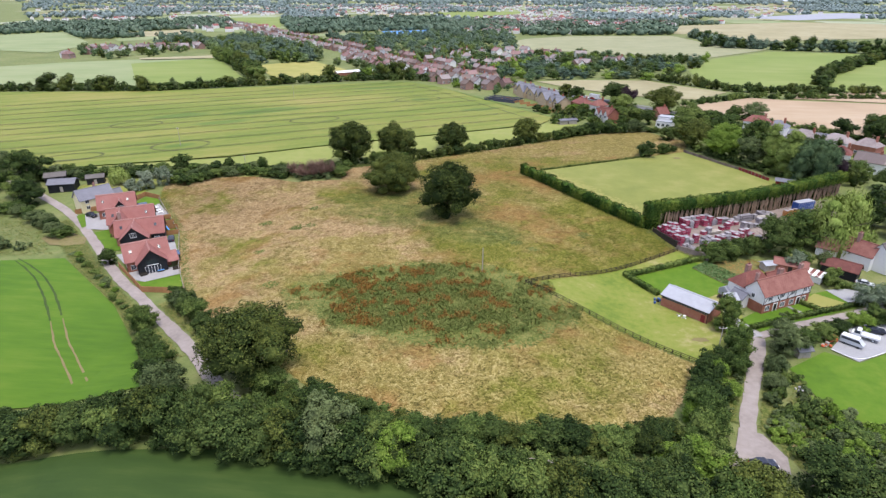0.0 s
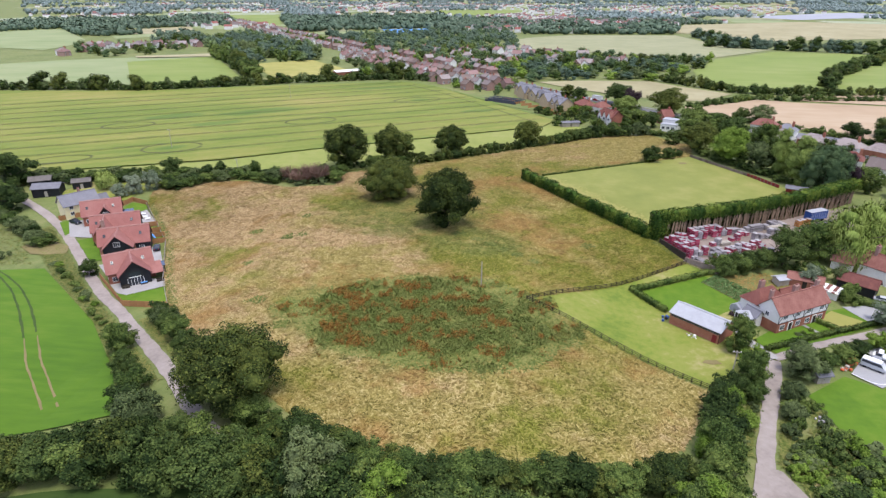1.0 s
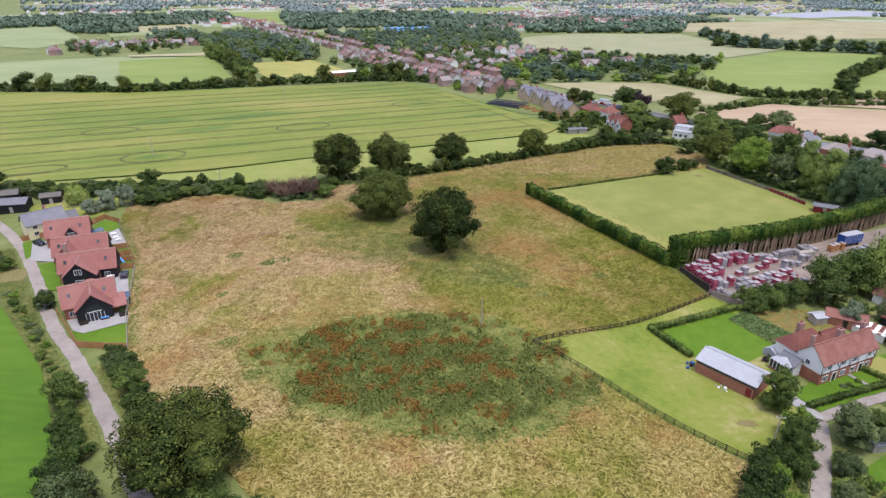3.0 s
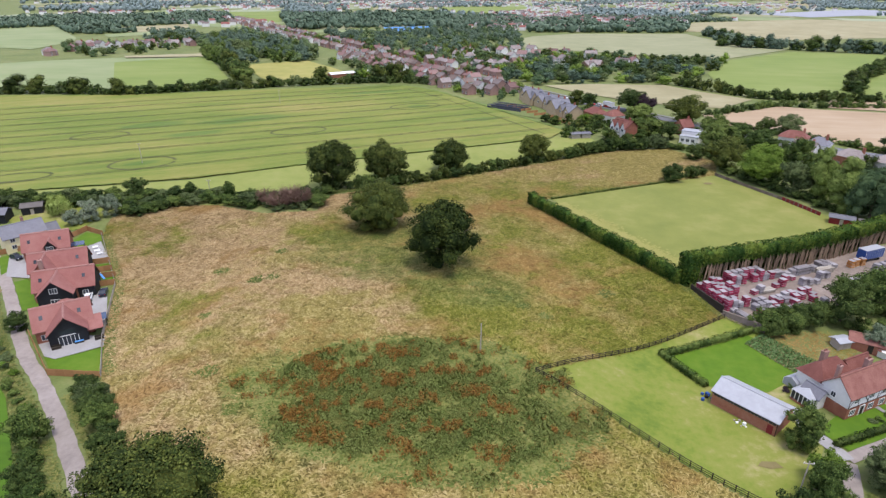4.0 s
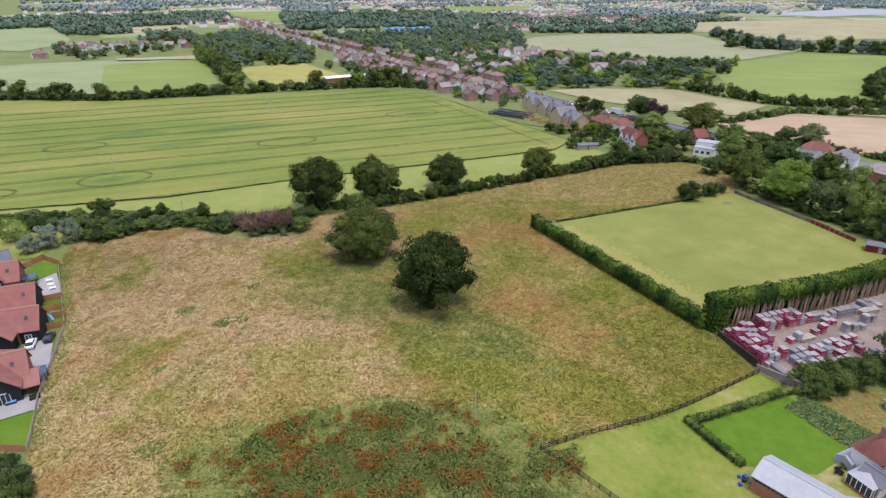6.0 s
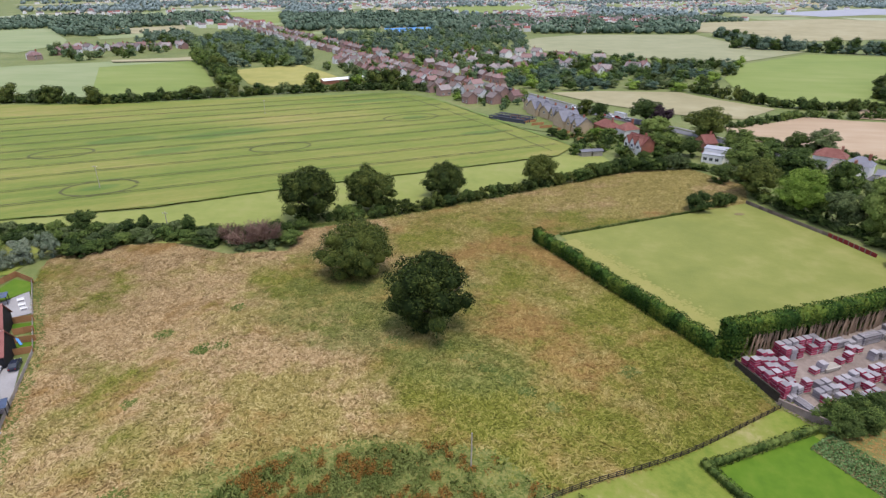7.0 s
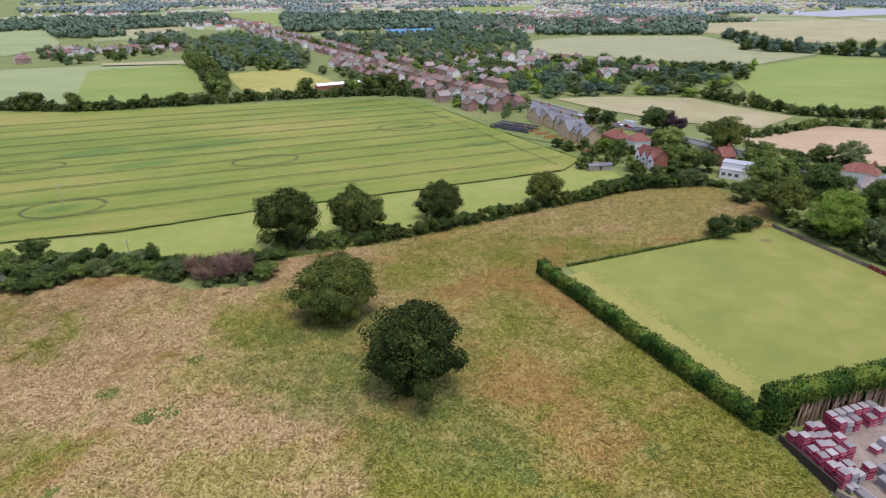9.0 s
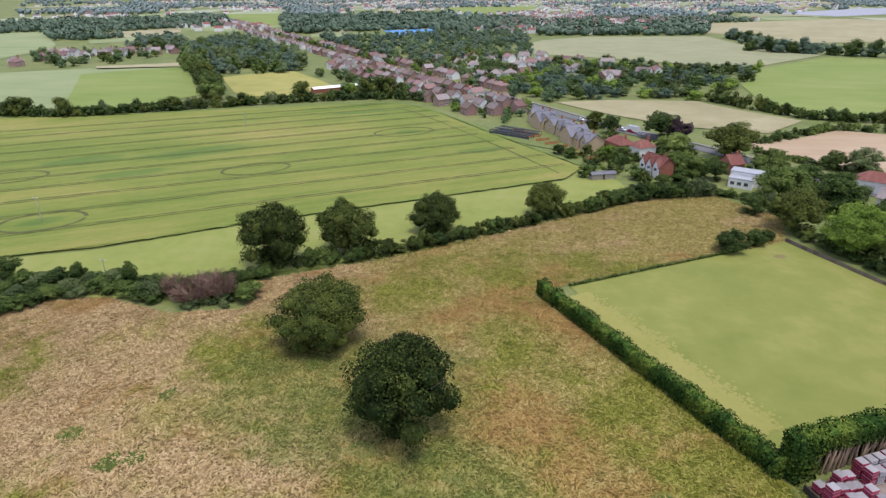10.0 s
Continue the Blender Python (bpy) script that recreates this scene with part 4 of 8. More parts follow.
# the deep hedge that crosses in front, in two ranks with the lane between
# Darker leaf colours are picked for this hedge to imitate a dim foreground.
GF = "bushes of the front hedgerow"
FRONT = [(-130, 62), (-100, 68), (-77, 70), (-60, 74), (-48, 73), (-36, 71.5), (-22, 70), (-8, 69), (8, 66.5), (20, 66), (34, 70), (44, 74)]
hedgerow(FRONT, 3.4, 1.0, 11, ["bush"], ["dark", "dark", "mid", "dark", "oak", "oak", "dark", "mid"], (4.0, 5.4), (5.0, 8.2), GF, "dense leafy bush in the front hedgerow", "hedgerow_bush")
hedgerow([(-50, 74.5), (-36, 73.5), (-20, 71.6), (-4, 71), (12, 70), (24, 71)], 3.6, 0.8, 16, ["bush"], ["dark", "mid", "oak", "dark"], (3.2, 4.2), (3.6, 5.6), GF, "dense leafy bush in the front hedgerow", "hedgerow_bush")
hedgerow([(-130, 68), (-100, 73), (-80, 76), (-66, 79), (-54, 79)], 4.2, 1.0, 12, ["bush"], ["dark", "oak", "dark"], (2.8, 4.0), (3.0, 5.4), GF, "dense leafy bush in the front hedgerow", "hedgerow_bush")
hedgerow([(-40, 86), (-33, 83), (-18, 79), (-4, 77.6), (12, 78.6), (24, 82), (33, 88)], 3.2, 0.6, 13, ["bush"], ["dark", "mid", "oak", "dark"], (3.0, 4.0), (3.2, 5.2), GF, "dense dark bush in the front hedgerow", "hedgerow_bush")
hedgerow([(18, 71), (28, 74), (36, 80), (38, 88), (39, 97), (41, 103), (46, 112)], 3.0, 0.8, 14, ["bush"], ["mid", "bright", "dark", "mid"], (2.8, 4.2), (3.6, 6.6), GF, "fresh green bush in the front hedgerow", "hedgerow_bush")
hedgerow([(0, 58), (16, 58), (30, 62), (44, 66), (60, 70)], 4.2, 1.2, 15, ["bush"], ["dark", "mid", "dark"], (3.4, 4.6), (4.6, 7.0), GF, "dense leafy bush in the front hedgerow", "hedgerow_bush")
for x, y, r, h, c in ((34.6, 85.6, 3.0, 3.8, "mid"), (37.2, 92, 3.2, 4.2, "bright"), (39.2, 98.6, 3.0, 4.0, "mid"), (42.4, 105.4, 2.6, 3.6, "greyleaf"), (30, 80.6, 3.0, 3.8, "bright"), (44.6, 100.6, 2.6, 3.8, "bright")):
    plant("bush", c, x, y, r, h, "hedgerow_bush", "fresh green bush in the front hedgerow", GF)
plant("round", "greyleaf", -25, 72, 4.8, 11, "willow_tree", "rounded grey-green willow in the front hedgerow")
plant("round", "bright", -14.4, 70.6, 3.9, 7.6, "young_tree", "bright green young tree in the front hedgerow")
for x, y, r, h, c in ((-45, 79.5, 3.8, 6, "mid"), (-50, 79, 3.6, 6, "dark"), (-40, 77.5, 3.6, 6, "dark"), (-35, 76, 3.4, 5.6, "mid"), (-30, 75.4, 3.2, 5.6, "oak"), (-42, 85.5, 3.0, 4.6, "mid")):
    plant("bush", c, x, y, r, h, "hedge_bush", "", GF)

# round the lane junction and the brick house
GJ = "trees by the lane junction"
for kind, c, x, y, r, h in (("round", "mid", 52.2, 126, 3.3, 8.6), ("round", "mid", 49.8, 113, 3.4, 8.2), ("bush", "bright", 51.8, 117.5, 2.6, 6.4), ("bush", "mid", 49, 109, 3, 5), ("round", "greyleaf", 62.6, 118.5, 4.0, 7),
                            ("round", "dark", 51.5, 75, 6.0, 9.5), ("bush", "dark", 58, 72, 5, 7.5), ("bush", "greyleaf", 57, 110, 2.6, 4.0), ("bush", "greyleaf", 54.6, 104, 2.3, 3.4), ("bush", "mid", 63, 120.6, 2.2, 3),
                            ("bush", "mid", 67.5, 121.6, 2.8, 3.8), ("bush", "mid", 72, 124.4, 3.0, 3.8), ("bush", "dark", 77, 127.4, 2.8, 3.6), ("bush", "bright", 83, 130.4, 3.0, 4.0), ("bush", "mid", 89, 133.6, 3.2, 4.6), ("bush", "silver", 91, 141, 4.2, 6.6), ("bush", "mid", 97, 142, 4, 6.4), ("bush", "mid", 104, 147, 4, 7)):
    plant(kind, c, x, y, r, h, "tree" if kind == "round" else "bush", "", GJ)
hedgerow([(51, 90), (54, 95), (58, 97), (64, 94), (72, 92)], 3.2, 1.2, 21, ["scrub", "shrub", "scrub"], ["mid", "greyleaf", "bright", "dark"], (2.4, 3.6), (1.8, 3.2), "bramble scrub", "tangled green bramble scrub")
hedgerow([(52, 84), (58, 88), (66, 87), (76, 86), (86, 85)], 3.0, 1.8, 22, ["scrub", "scrub", "shrub"], ["mid", "greyleaf", "dark", "bright"], (2.6, 3.8), (1.6, 2.8), "bramble scrub", "tangled green bramble scrub")
hedgerow([(56, 80), (66, 80), (78, 80), (90, 82)], 3.2, 1.8, 23, ["scrub", "scrub", "bush"], ["mid", "dark", "greyleaf"], (2.8, 4.0), (1.8, 4.0), "bramble scrub", "tangled green bramble scrub")
hedgerow([(52.5, 99), (55, 105), (58, 111)], 2.6, 0.5, 24, ["scrub", "shrub"], ["greyleaf", "mid"], (1.8, 2.4), (1.8, 2.8), "bramble scrub", "tangled green bramble scrub")
hedgerow([(41.5, 92), (45.5, 101), (49.5, 107)], 2.6, 0.5, 25, ["scrub"], ["mid", "greyleaf"], (1.2, 1.8), (0.7, 1.2), "verge plants", "rank green verge plants beside lane")
rnd = random.Random(27)
BRAMBLE = [(49.5, 85), (50.5, 92), (55.5, 99), (60.5, 110), (62, 97), (73, 93), (88, 86), (110, 88), (112, 70), (60, 68), (54, 77)]
made = 0
while made < 150:
    x, y = rnd.uniform(48, 112), rnd.uniform(68, 111)
    if inside(x, y, BRAMBLE):
        plant(rnd.choice(["scrub", "scrub", "shrub"]), rnd.choice(["mid", "mid", "greyleaf", "bright", "greyleaf"]), x, y, rnd.uniform(1.2, 2.9), rnd.uniform(0.8, 2.4), "bramble_bush", "tangled green bramble bush on rough bank", "bramble scrub")
        made += 1
GY = "trees between yard and gardens"
for kind, c, x, y, r, h in (("round", "dark", 76.7, 168, 5.4, 10.5), ("round", "mid", 85.5, 173.5, 6.6, 10), ("bush", "dark", 69, 165.5, 3.6, 5.2), ("bush", "mid", 63.5, 163, 3.4, 4.6), ("bush", "dark", 60, 161, 2.8, 3.8), ("bush", "silver", 80, 158.5, 3.0, 5.6), ("bush", "mid", 86.5, 151.5, 3.0, 5),
                            ("bush", "mid", 84, 163, 2.6, 4), ("bush", "greyleaf", 88, 160.5, 2.0, 4.4)):
    plant(kind, c, x, y, r, h, "tree" if kind == "round" else "bush", "", GY)
plant("weep", "willow", 97, 174, 9.0, 15.5, "weeping_willow", "large pale yellow-green weeping willow")
for kind, c, x, y, r, h in (("cone", "dark", 113, 190, 6.5, 15), ("cone", "dark", 117, 180, 6, 14.5), ("cone", "dark", 122, 186, 6.5, 16), ("round", "dark", 106, 182, 4.5, 9), ("round", "mid", 126, 203, 5, 8), ("round", "mid", 126, 192, 6, 11)):
    plant(kind, c, x, y, r, h, "conifer" if kind == "cone" else "tree", "", "dark trees behind the willow")
hedgerow([(86, 284), (94, 267.5), (102, 253), (109, 241)], 3.0, 0.8, 45, ["bush", "shrub"], ["dark", "mid", "mid"], (2.2, 3.2), (2.0, 3.6), "undergrowth along the playing field", "dense undergrowth bush along playing field")
hedgerow([(57.5, 162.5), (63, 164.6), (69, 167), (74, 168.5)], 3.0, 0.5, 46, ["bush"], ["mid", "dark"], (2.8, 3.6), (4.0, 5.2), "bushes before the yard", "dense green bush before the yard")
# Some leaf colours here are lightened to make up for weak light.
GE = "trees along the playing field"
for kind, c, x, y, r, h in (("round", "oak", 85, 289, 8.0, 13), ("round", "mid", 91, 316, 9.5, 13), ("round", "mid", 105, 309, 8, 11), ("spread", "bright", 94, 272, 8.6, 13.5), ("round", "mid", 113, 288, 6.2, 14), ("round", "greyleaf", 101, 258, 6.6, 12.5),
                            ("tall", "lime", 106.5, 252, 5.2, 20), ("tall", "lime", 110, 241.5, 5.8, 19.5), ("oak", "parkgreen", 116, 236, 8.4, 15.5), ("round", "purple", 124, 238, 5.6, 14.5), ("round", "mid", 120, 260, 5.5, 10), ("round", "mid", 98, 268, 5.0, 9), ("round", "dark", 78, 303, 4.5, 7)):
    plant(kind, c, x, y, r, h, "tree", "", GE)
for x, y, r, h in ((61, 269, 4.6, 6.4), (69.5, 275, 3.2, 5.6), (75, 280, 2.2, 2.6)):
    plant("bush", "dark", x, y, r, h, "round_bush", "rounded dark bush on playing field edge", "round bushes by the playing field")


def clipped_hedge(name, line, width, z0, z1, colour, label, seed, per_m=90, size=0.4, wild=0.25, parent=None):
    """A long clipped hedge: a solid body under a skin of leaf sprays, its top slightly uneven."""
    rng = np.random.default_rng(seed)
    ob = parent or tagged(new(name, None), label, "hedge")
    V, Q, T, N, n = [], [], [], [], 0
    pts = dense(line, 1.5)
    for i, p in enumerate(pts):
        d = (pts[min(i + 1, len(pts) - 1)] - pts[max(i - 1, 0)]).normalized()
        nn = np.array([-d.y, d.x, 0])
        dd = np.array([d.x, d.y, 0])
        base = np.array([p.x, p.y, gz(p.x, p.y)])
        top = z1 + rng.uniform(-wild, wild) * 1.2
        w = width * rng.uniform(0.9, 1.1)
        v, f = ball(rng, np.zeros(3), 1.0, 1.0, 0.08, 2)
        v = np.sign(v) * np.abs(v) ** 0.6
        v = base + dd * v[:, :1] * (0.75 if i in (0, len(pts) - 1) else 1.5) + nn * v[:, 1:2] * (w / 2 - 0.15) + np.array([0, 0, 1]) * ((v[:, 2:] + 1) / 2 * (top - z0 - 0.1) + z0)
        V.append(v)
        mid = v - (base + [0, 0, (z0 + top) / 2])
        N.append(mid / np.linalg.norm(mid, axis=1, keepdims=True))
        T.append(f + n)
        n += len(v)
        k = int(per_m * 1.5)
        u = rng.uniform(-0.8, 0.8, k)
        side = rng.uniform(0, 2 * (top - z0) + w, k)
        hgt = top - z0
        s = np.where(side < hgt, -w / 2, np.where(side < hgt + w, side - hgt - w / 2, w / 2))
        z = np.where(side < hgt, z0 + side, np.where(side < hgt + w, top, z0 + side - hgt - w))
        out = np.where((side < hgt)[:, None], -nn, np.where((side < hgt + w)[:, None], np.array([0, 0, 1.0]), nn))
        pp = base + dd * u[:, None] + nn * s[:, None] + np.array([0, 0, 1]) * z[:, None] + out * rng.uniform(-0.15, 0.3, (k, 1)) * (wild * 2 + 0.5)
        v, q = cards(rng, pp, out, size)
        V.append(v)
        N.append(soft_normals(rng, out, 0.25, 0.4))
        Q.append(q + n)
        n += len(v)
        if i in (0, len(pts) - 1):
            face = dd if i else -dd
            k = int(per_m * w * 0.7)
            pp = base + face * rng.uniform(0.55, 1.0, (k, 1)) + nn * rng.uniform(-w / 2, w / 2, (k, 1)) + np.array([0, 0, 1]) * rng.uniform(z0, top, (k, 1))
            v, q = cards(rng, pp, np.tile(face, (k, 1)), size)
            V.append(v)
            N.append(soft_normals(rng, np.tile(face, (k, 1)), 0.25, 0.4))
            Q.append(q + n)
            n += len(v)
        if i % 2 or i == len(pts) - 1:
            part("hedge_plant", mesh_from("hedge_plant", np.vstack(V), np.vstack(Q), [M[colour]], np.vstack(T), np.vstack(N)), None, ob)
            V, Q, T, N, n = [], [], [], [], 0
    return ob


clipped_hedge("conifer_hedge", [(6.3, 235.2), (42.8, 180.2)], 2.5, 0, 3.7, "hedge", "thick green conifer hedge beside the playing field", 31, 170, 0.4, 0.4)
tall = clipped_hedge("tall_hedge", [(45.8, 181), (75, 193.6), (103, 211), (121, 223.5)], 3.4, 5.0, 8.2, "hedge", "tall clipped conifer hedge with bare lower trunks", 32, 150, 0.4, 0.25)
clipped_hedge("tall_hedge", [(44.4, 180.2), (47.2, 181.7)], 3.8, 0, 8.0, "hedge", "leafy rounded end of tall conifer hedge", 33, 200, 0.5, 0.25, tall)
bm_trunk = bmesh.new()
limb(bm_trunk, (0, 0, -0.2), (0.1, 0.1, 5.2), 0.24, 0.14, 6)
limb(bm_trunk, (0, 0, 1.6), (0.5, -0.3, 4.6), 0.1, 0.05, 4)
limb(bm_trunk, (0, 0, 1.2), (-0.5, 0.3, 4.4), 0.1, 0.05, 4)
hedge_trunk = finish("trunk", bm_trunk, M["barkpale"], True)
rnd = random.Random(34)
for p in dense([(48, 181.2), (75, 192.8), (103, 210.2), (120, 222.4)], 0.85):
    x, y = p.x + rnd.uniform(-0.3, 0.3), p.y - 0.5 + rnd.uniform(-0.3, 0.3)
    part("trunk", hedge_trunk, None, tall, at=pose(x, y, gz(x, y), rnd.uniform(-4, 4), rnd.uniform(-4, 4), rnd.uniform(0, 360)))
# Dark leaf screen, added behind the bare trunks to darken the gaps.
clipped_hedge("tall_hedge", [(48, 183), (75, 195.2), (103, 212.6), (120, 224.6)], 1.2, 0, 5.0, "dark", "added dark leaf screen behind the tall hedge trunks", 35, 40, 0.5, 0.3, tall)
clipped_hedge("garden_hedge", [(54.6, 161), (33.7, 150.4)], 1.3, 0, 1.5, "mid", "low clipped green hedge round lawn", 36, 110, 0.26, 0.1)
clipped_hedge("garden_hedge", [(33.7, 150.4), (40.6, 140.8)], 1.3, 0, 1.5, "mid", "low clipped green hedge round lawn", 37, 110, 0.26, 0.1)
clipped_hedge("garden_hedge", [(58.8, 127.2), (74, 135), (88, 141.5), (98, 147)], 1.1, 0, 1.2, "dark", "low clipped dark hedge before house", 38, 100, 0.26, 0.1)
clipped_hedge("garden_hedge", [(72.5, 143.5), (78.5, 136.8)], 1.0, 0, 1.2, "mid", "low clipped hedge across front garden", 39, 100, 0.26, 0.1)
clipped_hedge("garden_hedge", [(86, 152.5), (92, 150), (100, 146.5)], 1.6, 0, 1.8, "mid", "clipped green hedge beside drive", 40, 100, 0.28, 0.15)
clipped_hedge("field_edge_hedge", [(14, 241), (40, 256.5), (62, 269)], 0.7, 0, 0.6, "nettle", "low rough grass line beside playing field", 41, 50, 0.3, 0.2)

# meadow growth: lodged tufts of dry grass, and the patch of nettles and docks
def within(P, pts):
    c = np.zeros(len(P), bool)
    for (x0, y0), (x1, y1) in zip(pts, pts[1:] + pts[:1]):
        if y0 != y1:
            c ^= ((y0 > P[:, 1]) != (y1 > P[:, 1])) & (P[:, 0] < (x1 - x0) * (P[:, 1] - y0) / (y1 - y0) + x0)
    return c


def swirl(P, s, seed):
    """A smooth field of waves, about -1 to 1, of size s."""
    rng = np.random.default_rng(seed)
    out = np.zeros(len(P))
    for k in range(10):
        a, f = rng.uniform(0, 6.28), rng.uniform(0.5, 1.7) / s
        out += np.sin((P[:, 0] * math.cos(a) + P[:, 1] * math.sin(a)) * f * 3.0 + rng.uniform(0, 6.28))
    return out / 3.2


def tufts(name, pts, count, size, mat, seed, label, keep=None, tall=1.0, comb=0.0):
    """Blades that lie over one another; comb: how far neighbours lean the same way."""
    rng = np.random.default_rng(seed)
    lo, hi = np.min(pts, 0), np.max(pts, 0)
    P = np.zeros((0, 2))
    while len(P) < count:
        p = rng.uniform(lo, hi, (count, 2))
        p = p[within(p, pts)]
        P = np.vstack([P, p if keep is None else p[keep(p, rng)]])
    P = P[:count]
    a = rng.uniform(0, 2 * np.pi, count)
    if comb:
        a = 2.6 * swirl(P, 9.0, seed) + 1.6 * swirl(P, 3.0, seed + 1) + rng.normal(0, 1.5 * (1 - comb), count)
    P = np.column_stack([P, [gz(x, y) + 0.08 for x, y in P]])
    lean = np.stack([np.cos(a), np.sin(a), np.zeros(count)], 1)
    s = size * rng.uniform(0.4, 1.6, (count, 1))
    side = np.stack([-lean[:, 1], lean[:, 0], np.zeros(count)], 1)
    up = np.array([0, 0, 1.0])
    v = np.stack([P - side * s * 0.2, P + side * s * 0.2, P + side * s * 0.24 + lean * s * 0.8 + up * s * 0.3 * tall, P - side * s * 0.24 + lean * s * 0.8 + up * s * 0.3 * tall,
                  P + side * s * 0.12 + lean * s * 1.7 + up * s * 0.25 * tall, P - side * s * 0.12 + lean * s * 1.7 + up * s * 0.25 * tall], 1).reshape(-1, 3)
    i = np.arange(count)[:, None] * 6
    q = np.vstack([i + [0, 1, 2, 3], i + [3, 2, 4, 5]])
    return tagged(new(name, mesh_from(name, v, q, [mat])), label, "grass", kind="stuff")


PATCH = [(-54, 123), (-46, 138), (-24, 145), (-2, 146), (11, 135), (18, 120), (6, 107), (-12, 105), (-30, 108)]


def edge_of_patch(P):
    """Grows past one towards the ragged edge of the patch."""
    return ((P[:, 0] + 15.5) / 33) ** 2 + ((P[:, 1] - 125.5) / 19) ** 2 + 0.32 * swirl(P, 9, 5) + 0.14 * swirl(P, 3.4, 6)


tufts("meadow_grass", MEADOW, 200000, 0.37, M["straw"], 51, "long dry straw-coloured lodged meadow grass", tall=1.15, comb=0.35,
      keep=lambda p, g: (g.random(len(p)) < 0.3 + 0.7 * np.clip((285 - p[:, 1]) / 130, 0, 1)) & (edge_of_patch(p) > 0.6))


def clump(seed, r, h, count, size):
    rng = np.random.default_rng(seed)
    d = rng.normal(0, 1, (count, 3))
    d /= np.linalg.norm(d, axis=1, keepdims=True)
    d[:, 2] = np.abs(d[:, 2])
    p = d * np.array([r, r, h]) * rng.uniform(0.5, 1.0, (count, 1))
    v, q = cards(rng, p, d, size)
    return v, q, soft_normals(rng, d, 0.6, 0.3)


def patch_stuff(name, mat, count, r, h, seed, label, keep, per=22, size=0.34, mound=0.0):
    rng = np.random.default_rng(seed)
    P = np.zeros((0, 2))
    while len(P) < count:
        p = rng.uniform((-55, 104), (19, 148), (count, 2))
        P = np.vstack([P, p[keep(p, rng)]])
    V, Q, N, n = [], [], [], 0
    lift = mound * np.clip(swirl(P[:count], 3.6, 31) + 0.3, 0, 1)
    for i, (x, y) in enumerate(P[:count]):
        k = rng.uniform(0.6, 1.3)
        v, q, nn = clump(seed * 10000 + i, r * k, h * k, per, size)
        V.append(v * [1, 1, 1 + lift[i]] + [x, y, gz(x, y) + 0.05])
        N.append(nn)
        Q.append(q + n)
        n += len(v)
    tagged(new(name, mesh_from(name, np.vstack(V), np.vstack(Q), [mat], None, np.vstack(N))), label, "plants", kind="stuff")


tufts("patch_grass", PATCH, 16000, 0.5, M["rank"], 57, "rank yellow-green grass among nettles", keep=lambda p, g: np.abs(edge_of_patch(p) - 0.85) < 0.4 * g.random(len(p)), tall=0.9)
patch_stuff("nettle_patch", M["nettle"], 8000, 0.75, 0.5, 52, "green nettles growing thickly in meadow", lambda p, g: (edge_of_patch(p) < 0.42 + 0.55 * g.random(len(p)) ** 2) & (swirl(p, 4.2, 8) + 0.5 * swirl(p, 1.8, 9) > -1.15 + 0.7 * g.random(len(p))), 22, 0.22, mound=1.2)
patch_stuff("dock_patch", M["dock"], 3800, 0.45, 1.25, 53, "rust-red dock seedheads among nettles", lambda p, g: (edge_of_patch(p) < 0.6 + 0.4 * g.random(len(p))) & (0.8 * swirl(p, 4.8, 11) + 0.9 * swirl(p, 1.9, 12) - 0.018 * (p[:, 0] + 15) > 0.72 - 0.4 * g.random(len(p)) ** 3), 18, 0.22)


def strip(line, half):
    """A closed band of that half width round a line."""
    up, down = [], []
    for i, p in enumerate(line):
        a, b = Vector(line[max(i - 1, 0)]), Vector(line[min(i + 1, len(line) - 1)])
        d = (b - a).normalized()
        up.append((p[0] - d.y * half, p[1] + d.x * half))
        down.append((p[0] + d.y * half, p[1] - d.x * half))
    return up + down[::-1]


LANE_POINTS = np.array([(p.x, p.y) for line in (LANE_LEFT, LANE_RIGHT) for p in dense(line, 1.0)])


def off_lanes(p, g):
    """True where a point lies clear of the lanes and their dusty edges."""
    return np.array([((LANE_POINTS - q) ** 2).sum(1).min() > 2.15 ** 2 for q in p])


for name, ring, count, size, mat, seed, label in (
        ("verge_grass", strip([(-150, 171), (-128, 150.5), (-108, 132), (-92, 119.5), (-77, 105), (-66, 94)], 3.2), 11000, 0.3, "rank", 201, "rough green verge grass beside the lane"),
        ("verge_grass", strip([(-84, 122), (-74, 113), (-62, 102), (-54, 94)], 2.6), 4500, 0.3, "rank", 202, "rough green verge grass beside the lane"),
        ("verge_grass", strip([(46, 92), (51, 104), (57, 117)], 4.2), 5200, 0.3, "rank", 203, "rough green verge grass beside the lane"),
        ("rough_pasture_grass", [(-215, 196), (-175, 184), (-150, 168), (-146, 160), (-139, 152), (-133, 146.5), (-150, 142.5), (-215, 133)], 9000, 0.38, "rank", 209, "rough green grass west of the lane"),
        ("bank_grass", BRAMBLE, 15000, 0.34, "rank", 204, "rough green grass among brambles"),
        ("fence_grass", strip([(-80, 129), (-89, 142.5), (-102.6, 166), (-125.6, 193.5)], 1.1), 3600, 0.32, "rank", 205, "rank green grass along the boundary fence"),
        ("plot_grass", [(58, 161), (72, 163), (76, 157), (68, 151), (62, 155)], 4200, 0.32, "straw", 206, "dry rough grass on the plot behind the house"),
        ("hedge_foot_grass", strip([(44.6, 178.6), (50, 168), (57, 162.5)], 1.6), 1400, 0.3, "rank", 207, "rank green grass at the yard wall"),
        ("hedge_foot_grass", strip([(-67, 236), (-40, 249.6), (-5, 275.6), (40, 311)], 1.3), 5200, 0.32, "rank", 208, "rank green grass at the meadow hedge")):
    tufts(name, ring, count, size, M[mat], seed, label, tall=1.2, keep=off_lanes)


